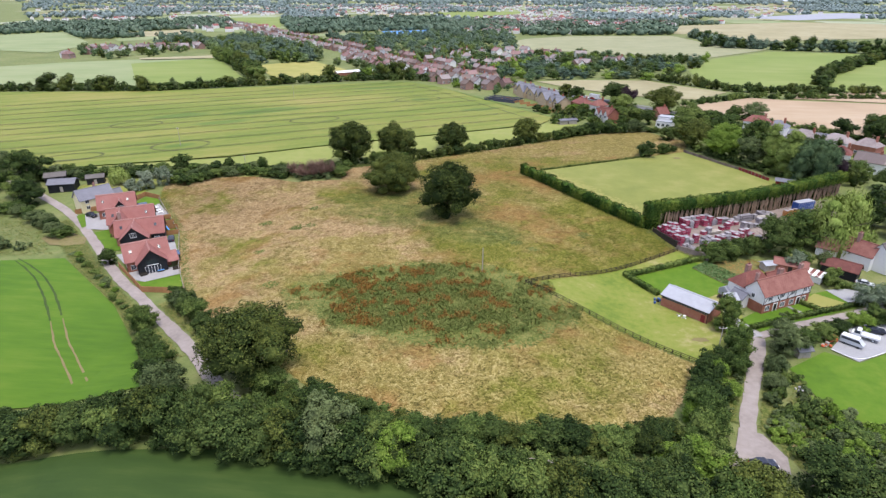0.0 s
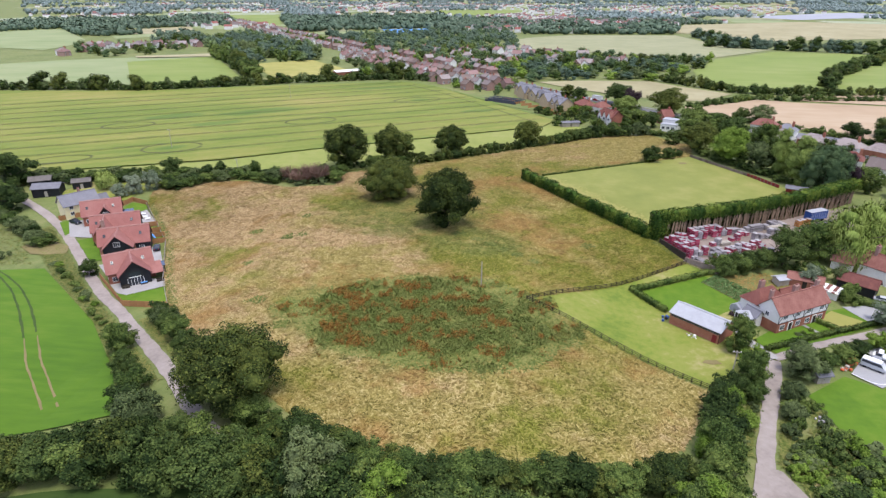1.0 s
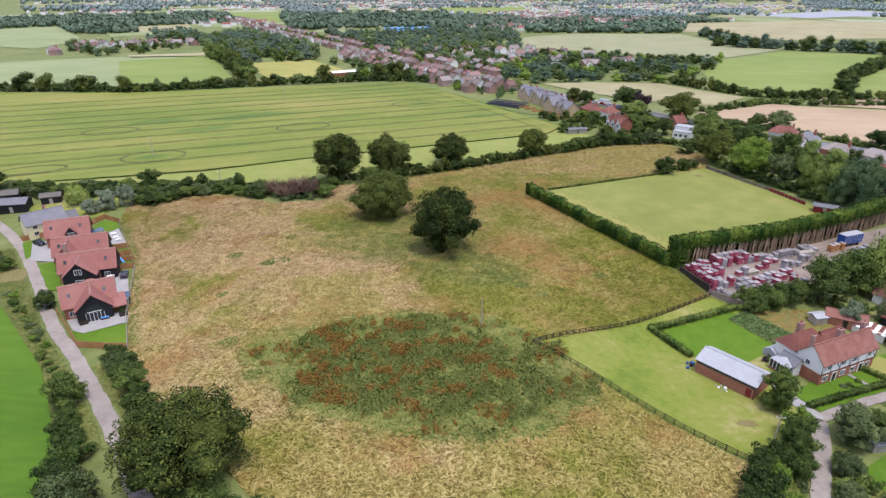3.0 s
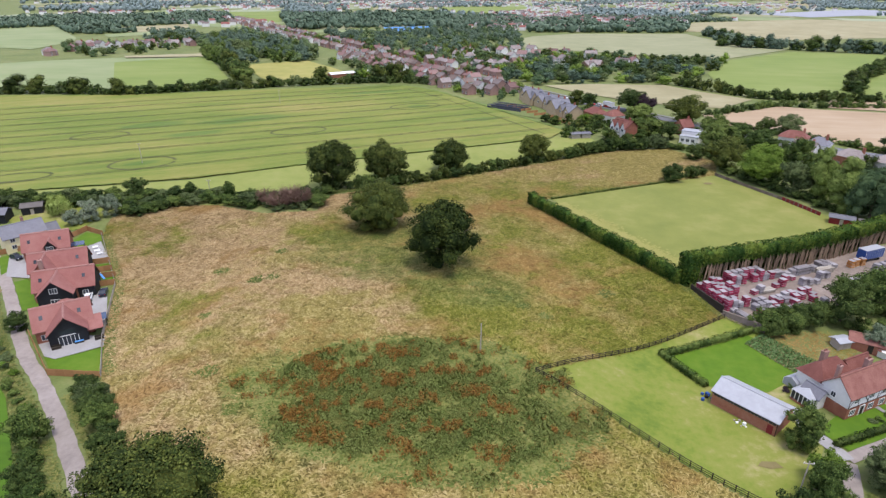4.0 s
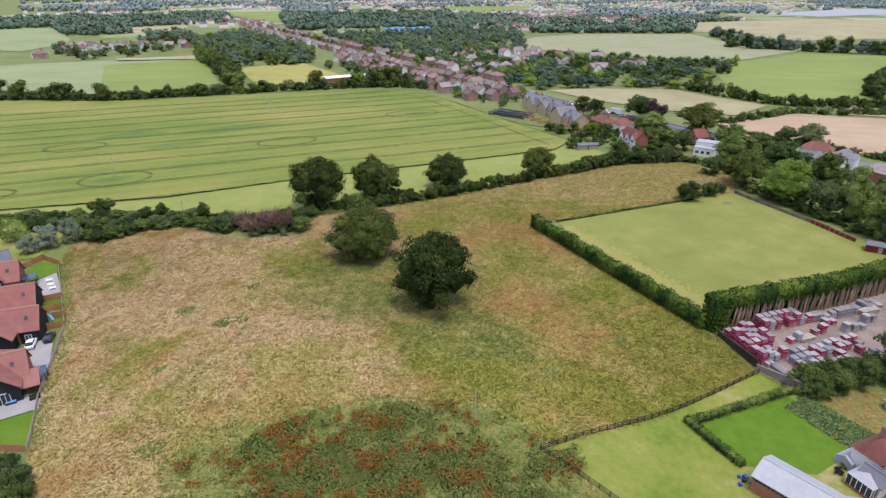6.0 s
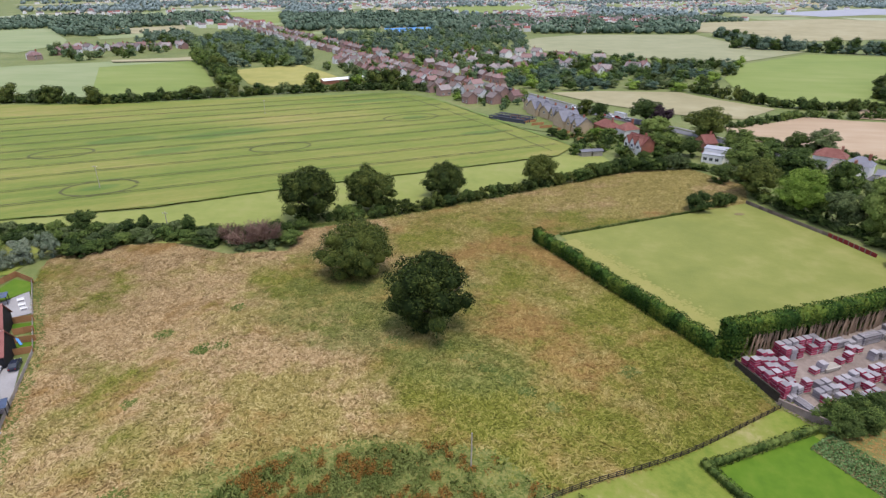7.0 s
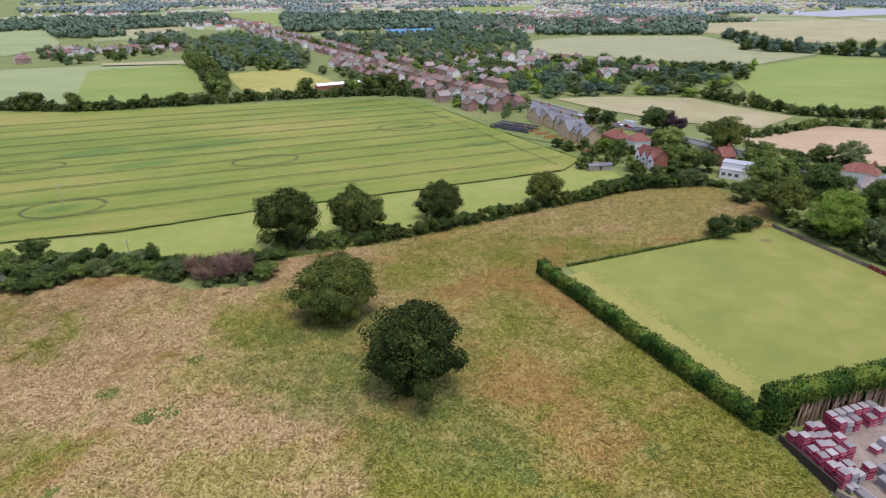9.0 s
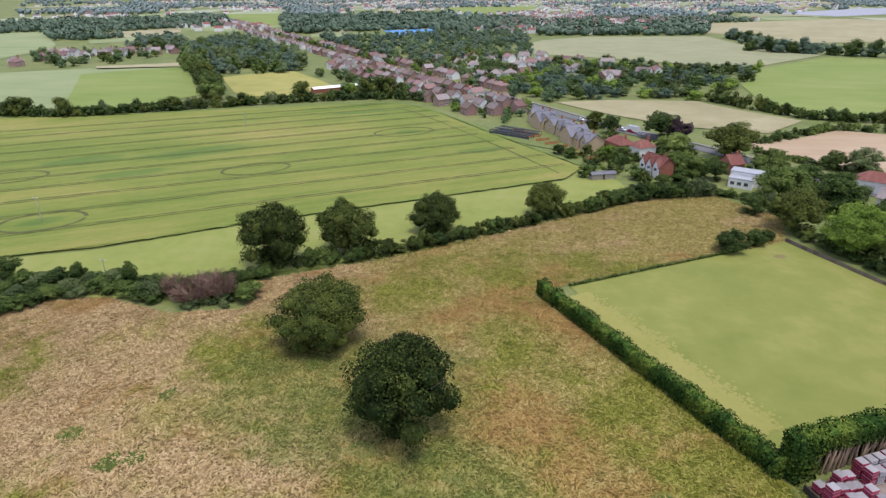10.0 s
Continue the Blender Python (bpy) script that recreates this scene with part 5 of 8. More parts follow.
# lush green tussocks, and the greener line running away from the oak
rnd = random.Random(58)
for x, y, r in ((-78.3, 175.2, 1.8), (-65.2, 167.9, 2.2), (-61, 169.3, 1.6), (-64.8, 185.4, 1.5), (-48, 118, 1.6), (-58, 128, 2.0), (-70, 150, 1.5), (-8, 172, 1.6), (-4, 168.5, 1.5), (0, 165.5, 1.5), (4, 162, 1.6), (9, 158, 1.5), (-14, 176, 2.0), (24, 172, 1.6), (-24, 176, 2.2), (-40, 199, 2.4)):
    ring = [(x + r * rnd.uniform(0.7, 1.5) * math.cos(k * 0.9), y + r * rnd.uniform(0.7, 1.3) * math.sin(k * 0.9)) for k in range(7)]
    tufts("green_tussock", ring, int(70 * r * r), 0.34, M["rank"], round(x * 7 + 900), "lush green grass tussock in dry meadow", tall=1.6)


# ---- buildings ----
def slab_roof(L, W, eave, ridge, over=0.4, thick=0.18):
    """Two tiled slopes over a ridge along x, with a ridge cap and barge ends."""
    s = (ridge - eave) / (W / 2)
    a, z = W / 2 + over, eave - s * over
    top = ridge + thick
    return prism(bmesh.new(), [(-a, z), (0, ridge), (a, z), (a, z + thick), (0.16, top - s * 0.16), (0.16, top + 0.04), (0.07, top + 0.1), (-0.07, top + 0.1), (-0.16, top + 0.04), (-0.16, top - s * 0.16), (-a, z + thick)], 0, -L / 2 - over, L / 2 + over)


def gable_wall(L, W, eave, ridge):
    return prism(bmesh.new(), [(-W / 2, -0.6), (W / 2, -0.6), (W / 2, eave), (0, ridge), (-W / 2, eave)], 0, -L / 2, L / 2)


def hip_roof(L, W, eave, ridge, over=0.4):
    bm = bmesh.new()
    a, b = L / 2 + over, W / 2 + over
    lo = [bm.verts.new((x, y, eave)) for x, y in ((-a, -b), (a, -b), (a, b), (-a, b))]
    hi = [bm.verts.new((x, 0, ridge)) for x in (-(a - b * 0.85), a - b * 0.85)]
    for f in ((lo[0], lo[1], hi[1], hi[0]), (lo[1], lo[2], hi[1]), (lo[2], lo[3], hi[0], hi[1]), (lo[3], lo[0], hi[0]), (lo[3], lo[2], lo[1], lo[0])):
        bm.faces.new(f)
    return bm


def window_mesh(w, h, bars=1):
    key = ("window", w, h, bars)
    if key not in CACHE:
        CACHE[key] = finish("window", boxes((-w / 2 - 0.08, w / 2 + 0.08, -0.06, 0.02, -0.08, 0.0), (-w / 2 - 0.08, w / 2 + 0.08, -0.06, 0.02, h, h + 0.08), (-w / 2 - 0.08, -w / 2, -0.06, 0.02, 0, h), (w / 2, w / 2 + 0.08, -0.06, 0.02, 0, h),
                                            *[(-w / 2 + w * (i + 1) / (bars + 1) - 0.03, -w / 2 + w * (i + 1) / (bars + 1) + 0.03, -0.05, 0.02, 0, h) for i in range(bars)]), M["white"])
        CACHE[key + ("pane",)] = finish("pane", boxes((-w / 2, w / 2, -0.02, 0.02, 0, h)), M["glass"])
    return CACHE[key], CACHE[key + ("pane",)]


def window(parent, m, w=1.1, h=1.1, bars=1):
    f, p = window_mesh(w, h, bars)
    ob = part("window", f, None, parent, "white framed window", m)
    part("pane", p, None, ob)


def block(parent, m, L, W, eave, ridge, wall, roof, hipped=False):
    part("wall", prism(bmesh.new(), [(-W / 2, -0.6), (W / 2, -0.6), (W / 2, eave), (-W / 2, eave)], 0, -L / 2, L / 2) if hipped else gable_wall(L, W, eave, ridge), M[wall], parent, at=m)
    part("roof", hip_roof(L, W, eave, ridge) if hipped else slab_roof(L, W, eave, ridge), M[roof], parent, at=m)
    if roof == "roof_red" and not hipped:
        part("ridge_tiles", prism(bmesh.new(), [(-0.24, ridge + 0.06), (0, ridge + 0.24), (0.24, ridge + 0.06), (0.2, ridge + 0.16), (0, ridge + 0.34), (-0.2, ridge + 0.16)], 0, -L / 2 - 0.42, L / 2 + 0.42), M["ridge"], parent, "paler clay ridge tiles", at=m)


def chimney(parent, x, y, z0, z1, w=0.7, d=0.5, pots=2):
    c = part("chimney", boxes((x - w / 2, x + w / 2, y - d / 2, y + d / 2, z0, z1), (x - w / 2 - 0.06, x + w / 2 + 0.06, y - d / 2 - 0.06, y + d / 2 + 0.06, z1 - 0.25, z1 - 0.08)), M["mutedbrick"], parent)
    for i in range(pots):
        bm = bmesh.new()
        u = x + (i - (pots - 1) / 2) * 0.34
        limb(bm, (u, y, z1 - 0.05), (u, y, z1 + 0.4), 0.13, 0.1, 7)
        part("pot", bm, M["roof_red"], c)


# the brick and white house with two wings, its barn and glasshouse
def brick_house():
    h = thing("house", pose(68.6, 141.0, gz(70, 141), 0, 0, 30.8), "old house, red brick below white timbered upper storey", "house")
    L, W, eave, ridge = 16.4, 5.6, 5.0, 7.9
    part("wall", boxes((-L / 2, L / 2, -W / 2, W / 2, -0.6, 2.6)), M["brick"], h, "red brick lower storey")
    up = prism(bmesh.new(), [(-W / 2 - 0.02, 2.6), (W / 2 + 0.02, 2.6), (W / 2 + 0.02, eave), (0, ridge), (-W / 2 - 0.02, eave)], 0, -L / 2 - 0.02, L / 2 + 0.02)
    part("wall", up, M["render"], h, "white rendered upper storey")
    part("roof", slab_roof(L, W, eave, ridge, 0.35), M["roof_old"], h)
    tim = bmesh.new()
    for x in np.linspace(-L / 2, L / 2, 7):
        box(tim, x - 0.08, x + 0.08, -W / 2 - 0.05, -W / 2 - 0.02, 2.6, eave)
    box(tim, -L / 2, L / 2, -W / 2 - 0.06, -W / 2 - 0.02, 2.55, 2.7)
    for x0, s in ((-L / 2, 1), (-2.7, -1), (0.1, 1), (L / 2, -1)):
        for i in range(8):
            box(tim, min(x0 + s * i * 0.2, x0 + s * (i + 1) * 0.2), max(x0 + s * i * 0.2, x0 + s * (i + 1) * 0.2), -W / 2 - 0.045, -W / 2 - 0.02, 2.7 + i * 0.27, 2.7 + i * 0.27 + 0.3)
    part("timbering", tim, M["timber"], h, "dark timber framing")
    for x in (-6.2, -2.0, 1.6, 6.0):
        window(h, pose(x, -W / 2 - 0.03, 3.4), 1.2, 1.2, 2)
    for x in (-6.6, -1.4, 1.8, 6.2):
        window(h, pose(x, -W / 2 - 0.03, 0.8), 1.4, 1.2, 2)
    window(h, pose(-L / 2 - 0.05, 0.3, 3.4, 0, 0, -90), 0.8, 1.0)
    for x in (-3.9, 4.2):
        part("door", boxes((x - 0.5, x + 0.5, -W / 2 - 0.06, -W / 2, 0, 2.05)), M["timber"], h, "dark wooden front door")
        part("door_surround", boxes((x - 0.75, x - 0.55, -W / 2 - 0.1, -W / 2, 0, 2.3), (x + 0.55, x + 0.75, -W / 2 - 0.1, -W / 2, 0, 2.3), (x - 0.75, x + 0.75, -W / 2 - 0.1, -W / 2, 2.12, 2.3)), M["white"], h)
    block(h, pose(-3.6, 5.4, 0), 8.6, 5.2, 4.4, 7.4, "render", "roof_old", True)
    block(h, pose(4.8, 5.2, 0), 6.2, 4.8, 3.0, 5.6, "brick", "roof_old")
    block(h, pose(-9.2, 3.0, 0, 0, 0, 90), 3.4, 2.4, 2.8, 4.0, "render", "roof_grey")
    chimney(h, -6.5, 1.6, 5.6, 9.0, 0.8, 0.6)
    chimney(h, 0.0, 0.6, 6.5, 9.4, 1.3, 0.8, 3)
    chimney(h, -4.5, 6.0, 5.6, 9.0, 1.3, 0.8, 3)
    chimney(h, 8.0, 1.0, 6.4, 9.0, 0.9, 0.7)


brick_house()


def tiled_lean_to():
    t = thing("tiled_outbuilding", pose(78.6, 158.4, gz(78, 158), 0, 0, -22), "low outbuilding with long red tiled roof", "shed")
    part("wall", boxes((-4, 4, -1.9, 1.9, -0.5, 2.2)), M["brick"], t)
    part("roof", slab_roof(8.0, 3.8, 2.2, 3.3, 0.3), M["roof_old"], t)
    part("door", boxes((-0.5, 0.5, -1.96, -1.9, 0, 1.95)), M["timber"], t)


tiled_lean_to()
sheet("dry_lawn", [(75.6, 142.4), (80.5, 146.9), (86, 142.6), (79.4, 137.8), (76.4, 137.2)], M["worn"], 0.24, "dry olive front lawn beside clipped hedge", "lawn", 3)
ribbon("garden_path", [(70.6, 139.4), (72.2, 136.9), (73.6, 134.9)], 0.9, M["footway"], 0.3, "worn paved path to the front door", "path", 0.8, rag=0.08)
ribbon("garden_path", [(75.8, 142.4), (77.0, 140), (78.4, 137.1)], 0.9, M["soil"], 0.3, "bare earth path beside clipped hedge", "path", 0.8, rag=0.12)
for x, y, r, h, c in ((68.0, 134.6, 1.0, 0.7, "greyleaf"), (69.6, 135.4, 0.9, 0.8, "mid"), (71.4, 136.6, 0.8, 1.0, "lime"), (55.6, 142.0, 0.9, 0.9, "purple"), (57.2, 143.3, 0.8, 1.0, "mid"), (81.6, 160.3, 1.6, 2.4, "purple"), (86.3, 165.6, 1.8, 2.0, "silver"), (79.4, 164.0, 2.2, 3.4, "mid")):
    plant("shrub", c, x, y, r, h, "garden_shrub", "", "shrubs of the brick house garden")
sheet("bare_patch", [(43, 120.2), (45, 119.8), (47.2, 120.3), (46.4, 121.6), (44, 121.4)], M["soil"], 0.22, "small worn brown patch in paddock", "soil")
sheet("bare_earth", [(-138.5, 152.6), (-133, 152.8), (-128.5, 154.6), (-131, 159.2), (-137, 161.6), (-144, 160.4), (-145, 157)], M["soil"], 0.22, "bare brown earth beside the lane", "soil", 3)


def conservatory():
    c = thing("conservatory", pose(58.6, 139.2, gz(58, 139), 0, 0, 31), "white framed glass conservatory with grey roof", "conservatory")
    part("base_wall", boxes((-2.4, 2.4, -2, 2, -0.4, 0.6)), M["brick"], c)
    fr = bmesh.new()
    for i in range(7):
        x = -2.4 + i * 0.8
        for y in (-2, 2):
            box(fr, x - 0.05, x + 0.05, y - 0.05, y + 0.05, 0.6, 2.4)
    for i in range(1, 5):
        y = -2 + i * 0.8
        for x in (-2.4, 2.4):
            box(fr, x - 0.05, x + 0.05, y - 0.05, y + 0.05, 0.6, 2.4)
    box(fr, -2.5, 2.5, -2.1, -1.9, 2.35, 2.5)
    box(fr, -2.5, 2.5, 1.9, 2.1, 2.35, 2.5)
    part("frame", fr, M["white"], c)
    part("glazing", boxes((-2.36, 2.36, -1.97, -1.94, 0.6, 2.4), (-2.36, 2.36, 1.94, 1.97, 0.6, 2.4), (-2.37, -2.34, -1.9, 1.9, 0.6, 2.4), (2.34, 2.37, -1.9, 1.9, 0.6, 2.4)), M["glass"], c)
    part("roof", hip_roof(4.8, 4, 2.5, 3.4, 0.15), M["roof_metal"], c, "pale grey hipped roof")


conservatory()


def greenhouse(x, y, turn):
    g = thing("greenhouse", pose(x, y, gz(x, y), 0, 0, turn), "small pale glass greenhouse in vegetable garden", "greenhouse")
    part("glazing", prism(bmesh.new(), [(-1.4, 0), (1.4, 0), (1.4, 1.7), (0, 2.5), (-1.4, 1.7)], 0, -2, 2), M["roof_metal"], g)
    fr = bmesh.new()
    for i in range(6):
        u = -2 + i * 0.8
        box(fr, u - 0.03, u + 0.03, -1.45, -1.4, 0, 1.7)
        box(fr, u - 0.03, u + 0.03, 1.4, 1.45, 0, 1.7)
    part("frame", fr, M["white"], g)


greenhouse(58.5, 144.5, 31)


def barn():
    b = thing("barn", pose(46.4, 134.5, gz(46.4, 134.5), 0, 0, -43), "low red brick barn with pale metal roof", "barn")
    L, W, eave, ridge = 12.0, 6.6, 3.2, 4.7
    part("wall", gable_wall(L, W, eave, ridge), M["brick"], b)
    part("roof", slab_roof(L, W, eave, ridge, 0.3, 0.1), M["roof_metal"], b, "pale corrugated metal roof")
    part("clerestory", boxes((-L / 2 + 0.2, L / 2 - 0.2, -W / 2 - 0.05, -W / 2, 2.35, 2.95)), M["glass"], b, "strip of grimy glazing under eaves")
    bars = bmesh.new()
    for i in range(19):
        u = -L / 2 + 0.3 + i * (L - 0.6) / 18
        box(bars, u - 0.03, u + 0.03, -W / 2 - 0.08, -W / 2 - 0.05, 2.35, 2.95)
    part("glazing_bars", bars, M["palefence"], b)
    part("door", boxes((L / 2 - 1.6, L / 2 - 0.6, -W / 2 - 0.06, -W / 2, -0.1, 2.0)), M["redpaint"], b, "dark red plank door")
    part("gutter", boxes((-L / 2, L / 2, -W / 2 - 0.42, -W / 2 - 0.3, 2.95, 3.07)), M["timber"], b)
    part("downpipe", boxes((L / 2 - 0.1, L / 2, -W / 2 - 0.12, -W / 2, -0.1, 3.0)), M["timber"], b)


barn()


def heap(name, x, y, mats, label, category, seed, n=9, spread=1.4, size=0.7):
    rnd = random.Random(seed)
    t = thing(name, pose(x, y, gz(x, y)), label, category)
    for i in range(n):
        s = size * rnd.uniform(0.4, 1.0)
        bm = boxes((-s / 2, s / 2, -s / 2, s / 2, 0, s * rnd.uniform(0.5, 1.2)))
        bmesh.ops.bevel(bm, geom=bm.edges[:], offset=s * 0.12, segments=1, affect="EDGES")
        part("piece", bm, M[rnd.choice(mats)], t, at=pose(rnd.uniform(-spread, spread), rnd.uniform(-spread, spread), 0.15, 0, 0, rnd.uniform(0, 90)))
    return t


heap("junk_pile", 39.2, 137.6, ["timber", "blue", "tyre"], "dark pile of machinery beside the barn", "junk", 3)
heap("junk_pile", 43.5, 130.8, ["white", "palefence", "brick"], "pale boxes along the barn wall", "junk", 4, 7, 0.9, 0.6)
heap("logs", 52.4, 86.2, ["soil", "palefence", "straw"], "pale heap of cut logs beside lane", "logs", 5, 10, 1.3, 0.8)
heap("stone_group", 59.3, 104.3, ["white", "paving"], "small white stones on the lawn", "stones", 6, 5, 0.8, 0.5)


# the four new houses of brick and black boarding, with their gardens
def barn_house(x, y, turn, L, wing, wide, glazed=False, wing_wall="clad", east="clad", dormer=0.0, back=0.0, stack=False):
    h = thing("house", pose(x, y, gz(x, y), 0, 0, turn), "new brick and black-boarded house with pink clay tiles", "house", "new houses beside the lane")
    W, eave, ridge = 7.4, 3.4, 7.2
    block(h, pose(0, 0, 0), L, W, eave, ridge, "brick", "roof_red")
    f = -W / 2 - 0.03
    if wide:
        f = -W / 2 - 3.5
        block(h, pose(wing, -3.4, 0, 0, 0, 90), 7.6, wide, eave, ridge - 0.3, wing_wall, "roof_red")
        if glazed:
            part("glazing", boxes((wing - 1.9, wing + 1.9, f - 0.04, f, 0.1, 2.3), (wing - 1.4, wing + 1.4, f - 0.04, f, 2.7, 3.9)), M["glass"], h, "tall glazed gable")
            part("glazing_frame", boxes(*[(wing - 1.9 + i * 0.76 - 0.04, wing - 1.9 + i * 0.76 + 0.04, f - 0.08, f - 0.04, 0.1, 2.3) for i in range(6)], (wing - 1.5, wing + 1.5, f - 0.1, f - 0.04, 2.5, 2.66)), M["white"], h)
            part("porch_roof", boxes((wing + wide / 2 - 0.4, wing + wide / 2 + 3.2, -2.2, 2.2, 0, 0.1)), M["roof_red"], h, at=pose(0, -W / 2 - 0.8, 3.0, 24, 0, 0))
        else:
            window(h, pose(wing, f, 3.8), 1.6, 1.3, 2)
            window(h, pose(wing, f, 0.8), 2.0, 1.3, 2)
        if stack:
            chimney(h, wing + 0.4, f - 0.3, -0.4, ridge + 0.9, 1.0, 0.7, 1)
    if east == "clad":
        x0 = wing + wide / 2 + 0.5
        part("boarding", boxes((x0, L / 2 + 0.06, -W / 2 - 0.06, -W / 2, -0.1, eave)), M["clad"], h, "black weatherboarding")
        part("boarding", prism(bmesh.new(), [(-W / 2 - 0.05, -0.1), (W / 2 + 0.05, -0.1), (W / 2 + 0.05, eave), (0, ridge - 0.05), (-W / 2 - 0.05, eave)], 0, L / 2, L / 2 + 0.06), M["clad"], h, "black weatherboarding")
    if dormer:
        block(h, pose(dormer, -2.4, 2.6, 0, 0, 90), 3.4, 2.6, 1.6, 3.2, "clad", "roof_red")
        window(h, pose(dormer, -4.14, 2.9), 1.6, 1.1, 3)
    if back:
        block(h, pose(back, 4.6, 0), 6.5, 6.5, 3.0, 6.0, "clad", "roof_red", True)
    for u in (-L / 2 + 1.6, L / 2 - 2.2):
        part("rooflight", boxes((-0.35, 0.35, -0.5, 0.5, 0, 0.1)), M["glass"], h, "grey rooflight", pose(u, -1.85, 5.42, 45.7, 0, 0))
        window(h, pose(u, -W / 2 - 0.08, 0.9), 1.2, 1.2, 1)
    for v in (-1.4, 1.2):
        window(h, pose(-L / 2 - 0.03, v, 0.9, 0, 0, -90), 1.1, 1.2, 1)
    window(h, pose(-L / 2 - 0.03, 0, 4.2, 0, 0, -90), 1.1, 1.1, 1)
    return h


barn_house(-100.6, 143.6, 38, 11.2, 0.6, 7.4, True, east="", back=0.6)
barn_house(-112.6, 160.2, 27, 13.4, -1.4, 7.6)
barn_house(-121.6, 169.6, 29, 13.6, -3.0, 5.6, wing_wall="brick", stack=True)
barn_house(-133.4, 179.8, 31, 11.4, 0, 0, east="", dormer=1.0)


def solar_shelter(x, y, turn):
    s = thing("solar_shelter", pose(x, y, gz(x, y), 0, 0, turn), "lean-to shelter roofed with blue solar panels", "shelter")
    for u, v in ((-1.6, -1.4), (1.6, -1.4), (-1.6, 1.4), (1.6, 1.4)):
        part("post", boxes((u - 0.07, u + 0.07, v - 0.07, v + 0.07, 0, 2.5)), M["timber"], s)
    for i in range(3):
        part("solar_panel", boxes((-1.8 + i * 1.22, -0.64 + i * 1.22, -1.7, 1.7, 2.5, 2.58)), M["solar"], s)


for x, y in ((-94.4, 146.4), (-126.6, 182.8)):
    solar_shelter(x, y, 36)
sheet("patio", [(-103, 137.5), (-98, 133.2), (-95, 132.6), (-88, 138.6), (-90.3, 142.5), (-95, 142)], M["paving"], 0.22, "pale stone patio behind house", "patio", 4)
sheet("garden_lawn", [(-98, 133), (-92.5, 128.2), (-81.8, 128.6), (-87.6, 138.2), (-95, 132.4)], M["lawn_deep"], 0.26, "bright green back garden lawn", "lawn", 4)
sheet("court", [(-108.7, 160.5), (-104, 162.9), (-93.2, 147.1), (-97, 146), (-104.5, 153.6)], M["paving"], 0.24, "grey paved parking court", "drive", 4)
sheet("patio", [(-127.6, 182.7), (-124, 189), (-115.6, 180.4), (-119.6, 177.4)], M["paving"], 0.24, "pale paved patio with furniture", "patio", 4)
sheet("garden_lawn", [(-117.2, 175.2), (-112, 176.8), (-109.3, 173.4), (-114.1, 172.3)], M["lawn_deep"], 0.25, "small green back lawn", "lawn", 4)
sheet("garden_lawn", [(-111, 168.1), (-106.4, 169.7), (-103.9, 166), (-107.9, 165)], M["lawn_deep"], 0.25, "small green back lawn", "lawn", 4)
sheet("garden_lawn", [(-132.9, 187.4), (-132.5, 194), (-127.1, 193.2), (-123.8, 189.4), (-127.5, 184)], M["lawn_deep"], 0.25, "small green back lawn", "lawn", 4)
slide = thing("garden_slide", pose(-109.2, 168.4, gz(-109, 168) + 0.25, 0, 0, 60), "small blue garden slide with steps", "slide")
part("chute", boxes((-0.25, 0.25, -1.2, 1.2, 0, 0.08)), M["bluetarp"], slide, at=pose(0, 0, 0.7, 28, 0, 0))
part("ladder", boxes((-0.25, -0.18, 0.95, 1.05, 0, 1.4), (0.18, 0.25, 0.95, 1.05, 0, 1.4), (-0.25, 0.25, 0.97, 1.03, 0.4, 0.46), (-0.25, 0.25, 0.97, 1.03, 0.8, 0.86)), M["white"], slide)
for x, y in ((-122.6, 184.6), (-120.6, 182.6), (-118.9, 181.2)):
    f = thing("garden_bench", pose(x, y, gz(x, y) + 0.25, 0, 0, 40), "white garden bench on pale patio", "bench", "benches on the patio")
    part("seat", boxes((-0.8, 0.8, -0.25, 0.25, 0.4, 0.46)), M["white"], f)
    part("backrest", boxes((-0.8, 0.8, 0.22, 0.28, 0.46, 0.9)), M["white"], f)
    for u in (-0.7, 0.7):
        part("leg", boxes((u - 0.05, u + 0.05, -0.25, 0.25, 0, 0.4)), M["white"], f)
for x, y, c0 in ((-94.2, 139.2, "bluetarp"), (-97.4, 136.2, "timber"), (-90.8, 141.2, "timber")):
    f = thing("garden_sofa", pose(x, y, gz(x, y) + 0.23, 0, 0, 38), "garden sofa with cushions on patio", "sofa")
    part("base", boxes((-0.9, 0.9, -0.4, 0.4, 0, 0.35)), M["timber"], f)
    part("cushion", boxes((-0.85, 0.85, -0.35, 0.2, 0.35, 0.5)), M[c0], f)
    part("backrest", boxes((-0.9, 0.9, 0.25, 0.4, 0.35, 0.8)), M["timber"], f)
sheet("garden_lawn", [(-165, 200), (-150, 190), (-136, 196), (-134, 212), (-160, 211)], M["lawn"], 0.2, "cottage garden lawn", "lawn", 5)
sheet("front_drive", [(-136, 166), (-144.5, 177), (-140, 179), (-136, 176), (-126, 168.5), (-129, 166)], M["paving"], 0.24, "grey paved front drive", "drive", 4)
sheet("front_lawn", [(-131.5, 163.4), (-128, 167), (-119, 160), (-112.5, 152.5), (-117.5, 150)], M["lawn_deep"], 0.22, "green front lawns beside lane", "lawn", 4)
sheet("front_lawn", [(-138, 166.5), (-137.6, 169.6), (-145, 177.6), (-147, 176)], M["lawn_deep"], 0.22, "narrow green lawn beside lane", "lawn", 4)
sheet("front_drive", [(-113.5, 148), (-107.5, 142.5), (-105, 145), (-110, 150.8)], M["paving"], 0.24, "small paved front drive", "drive", 4)
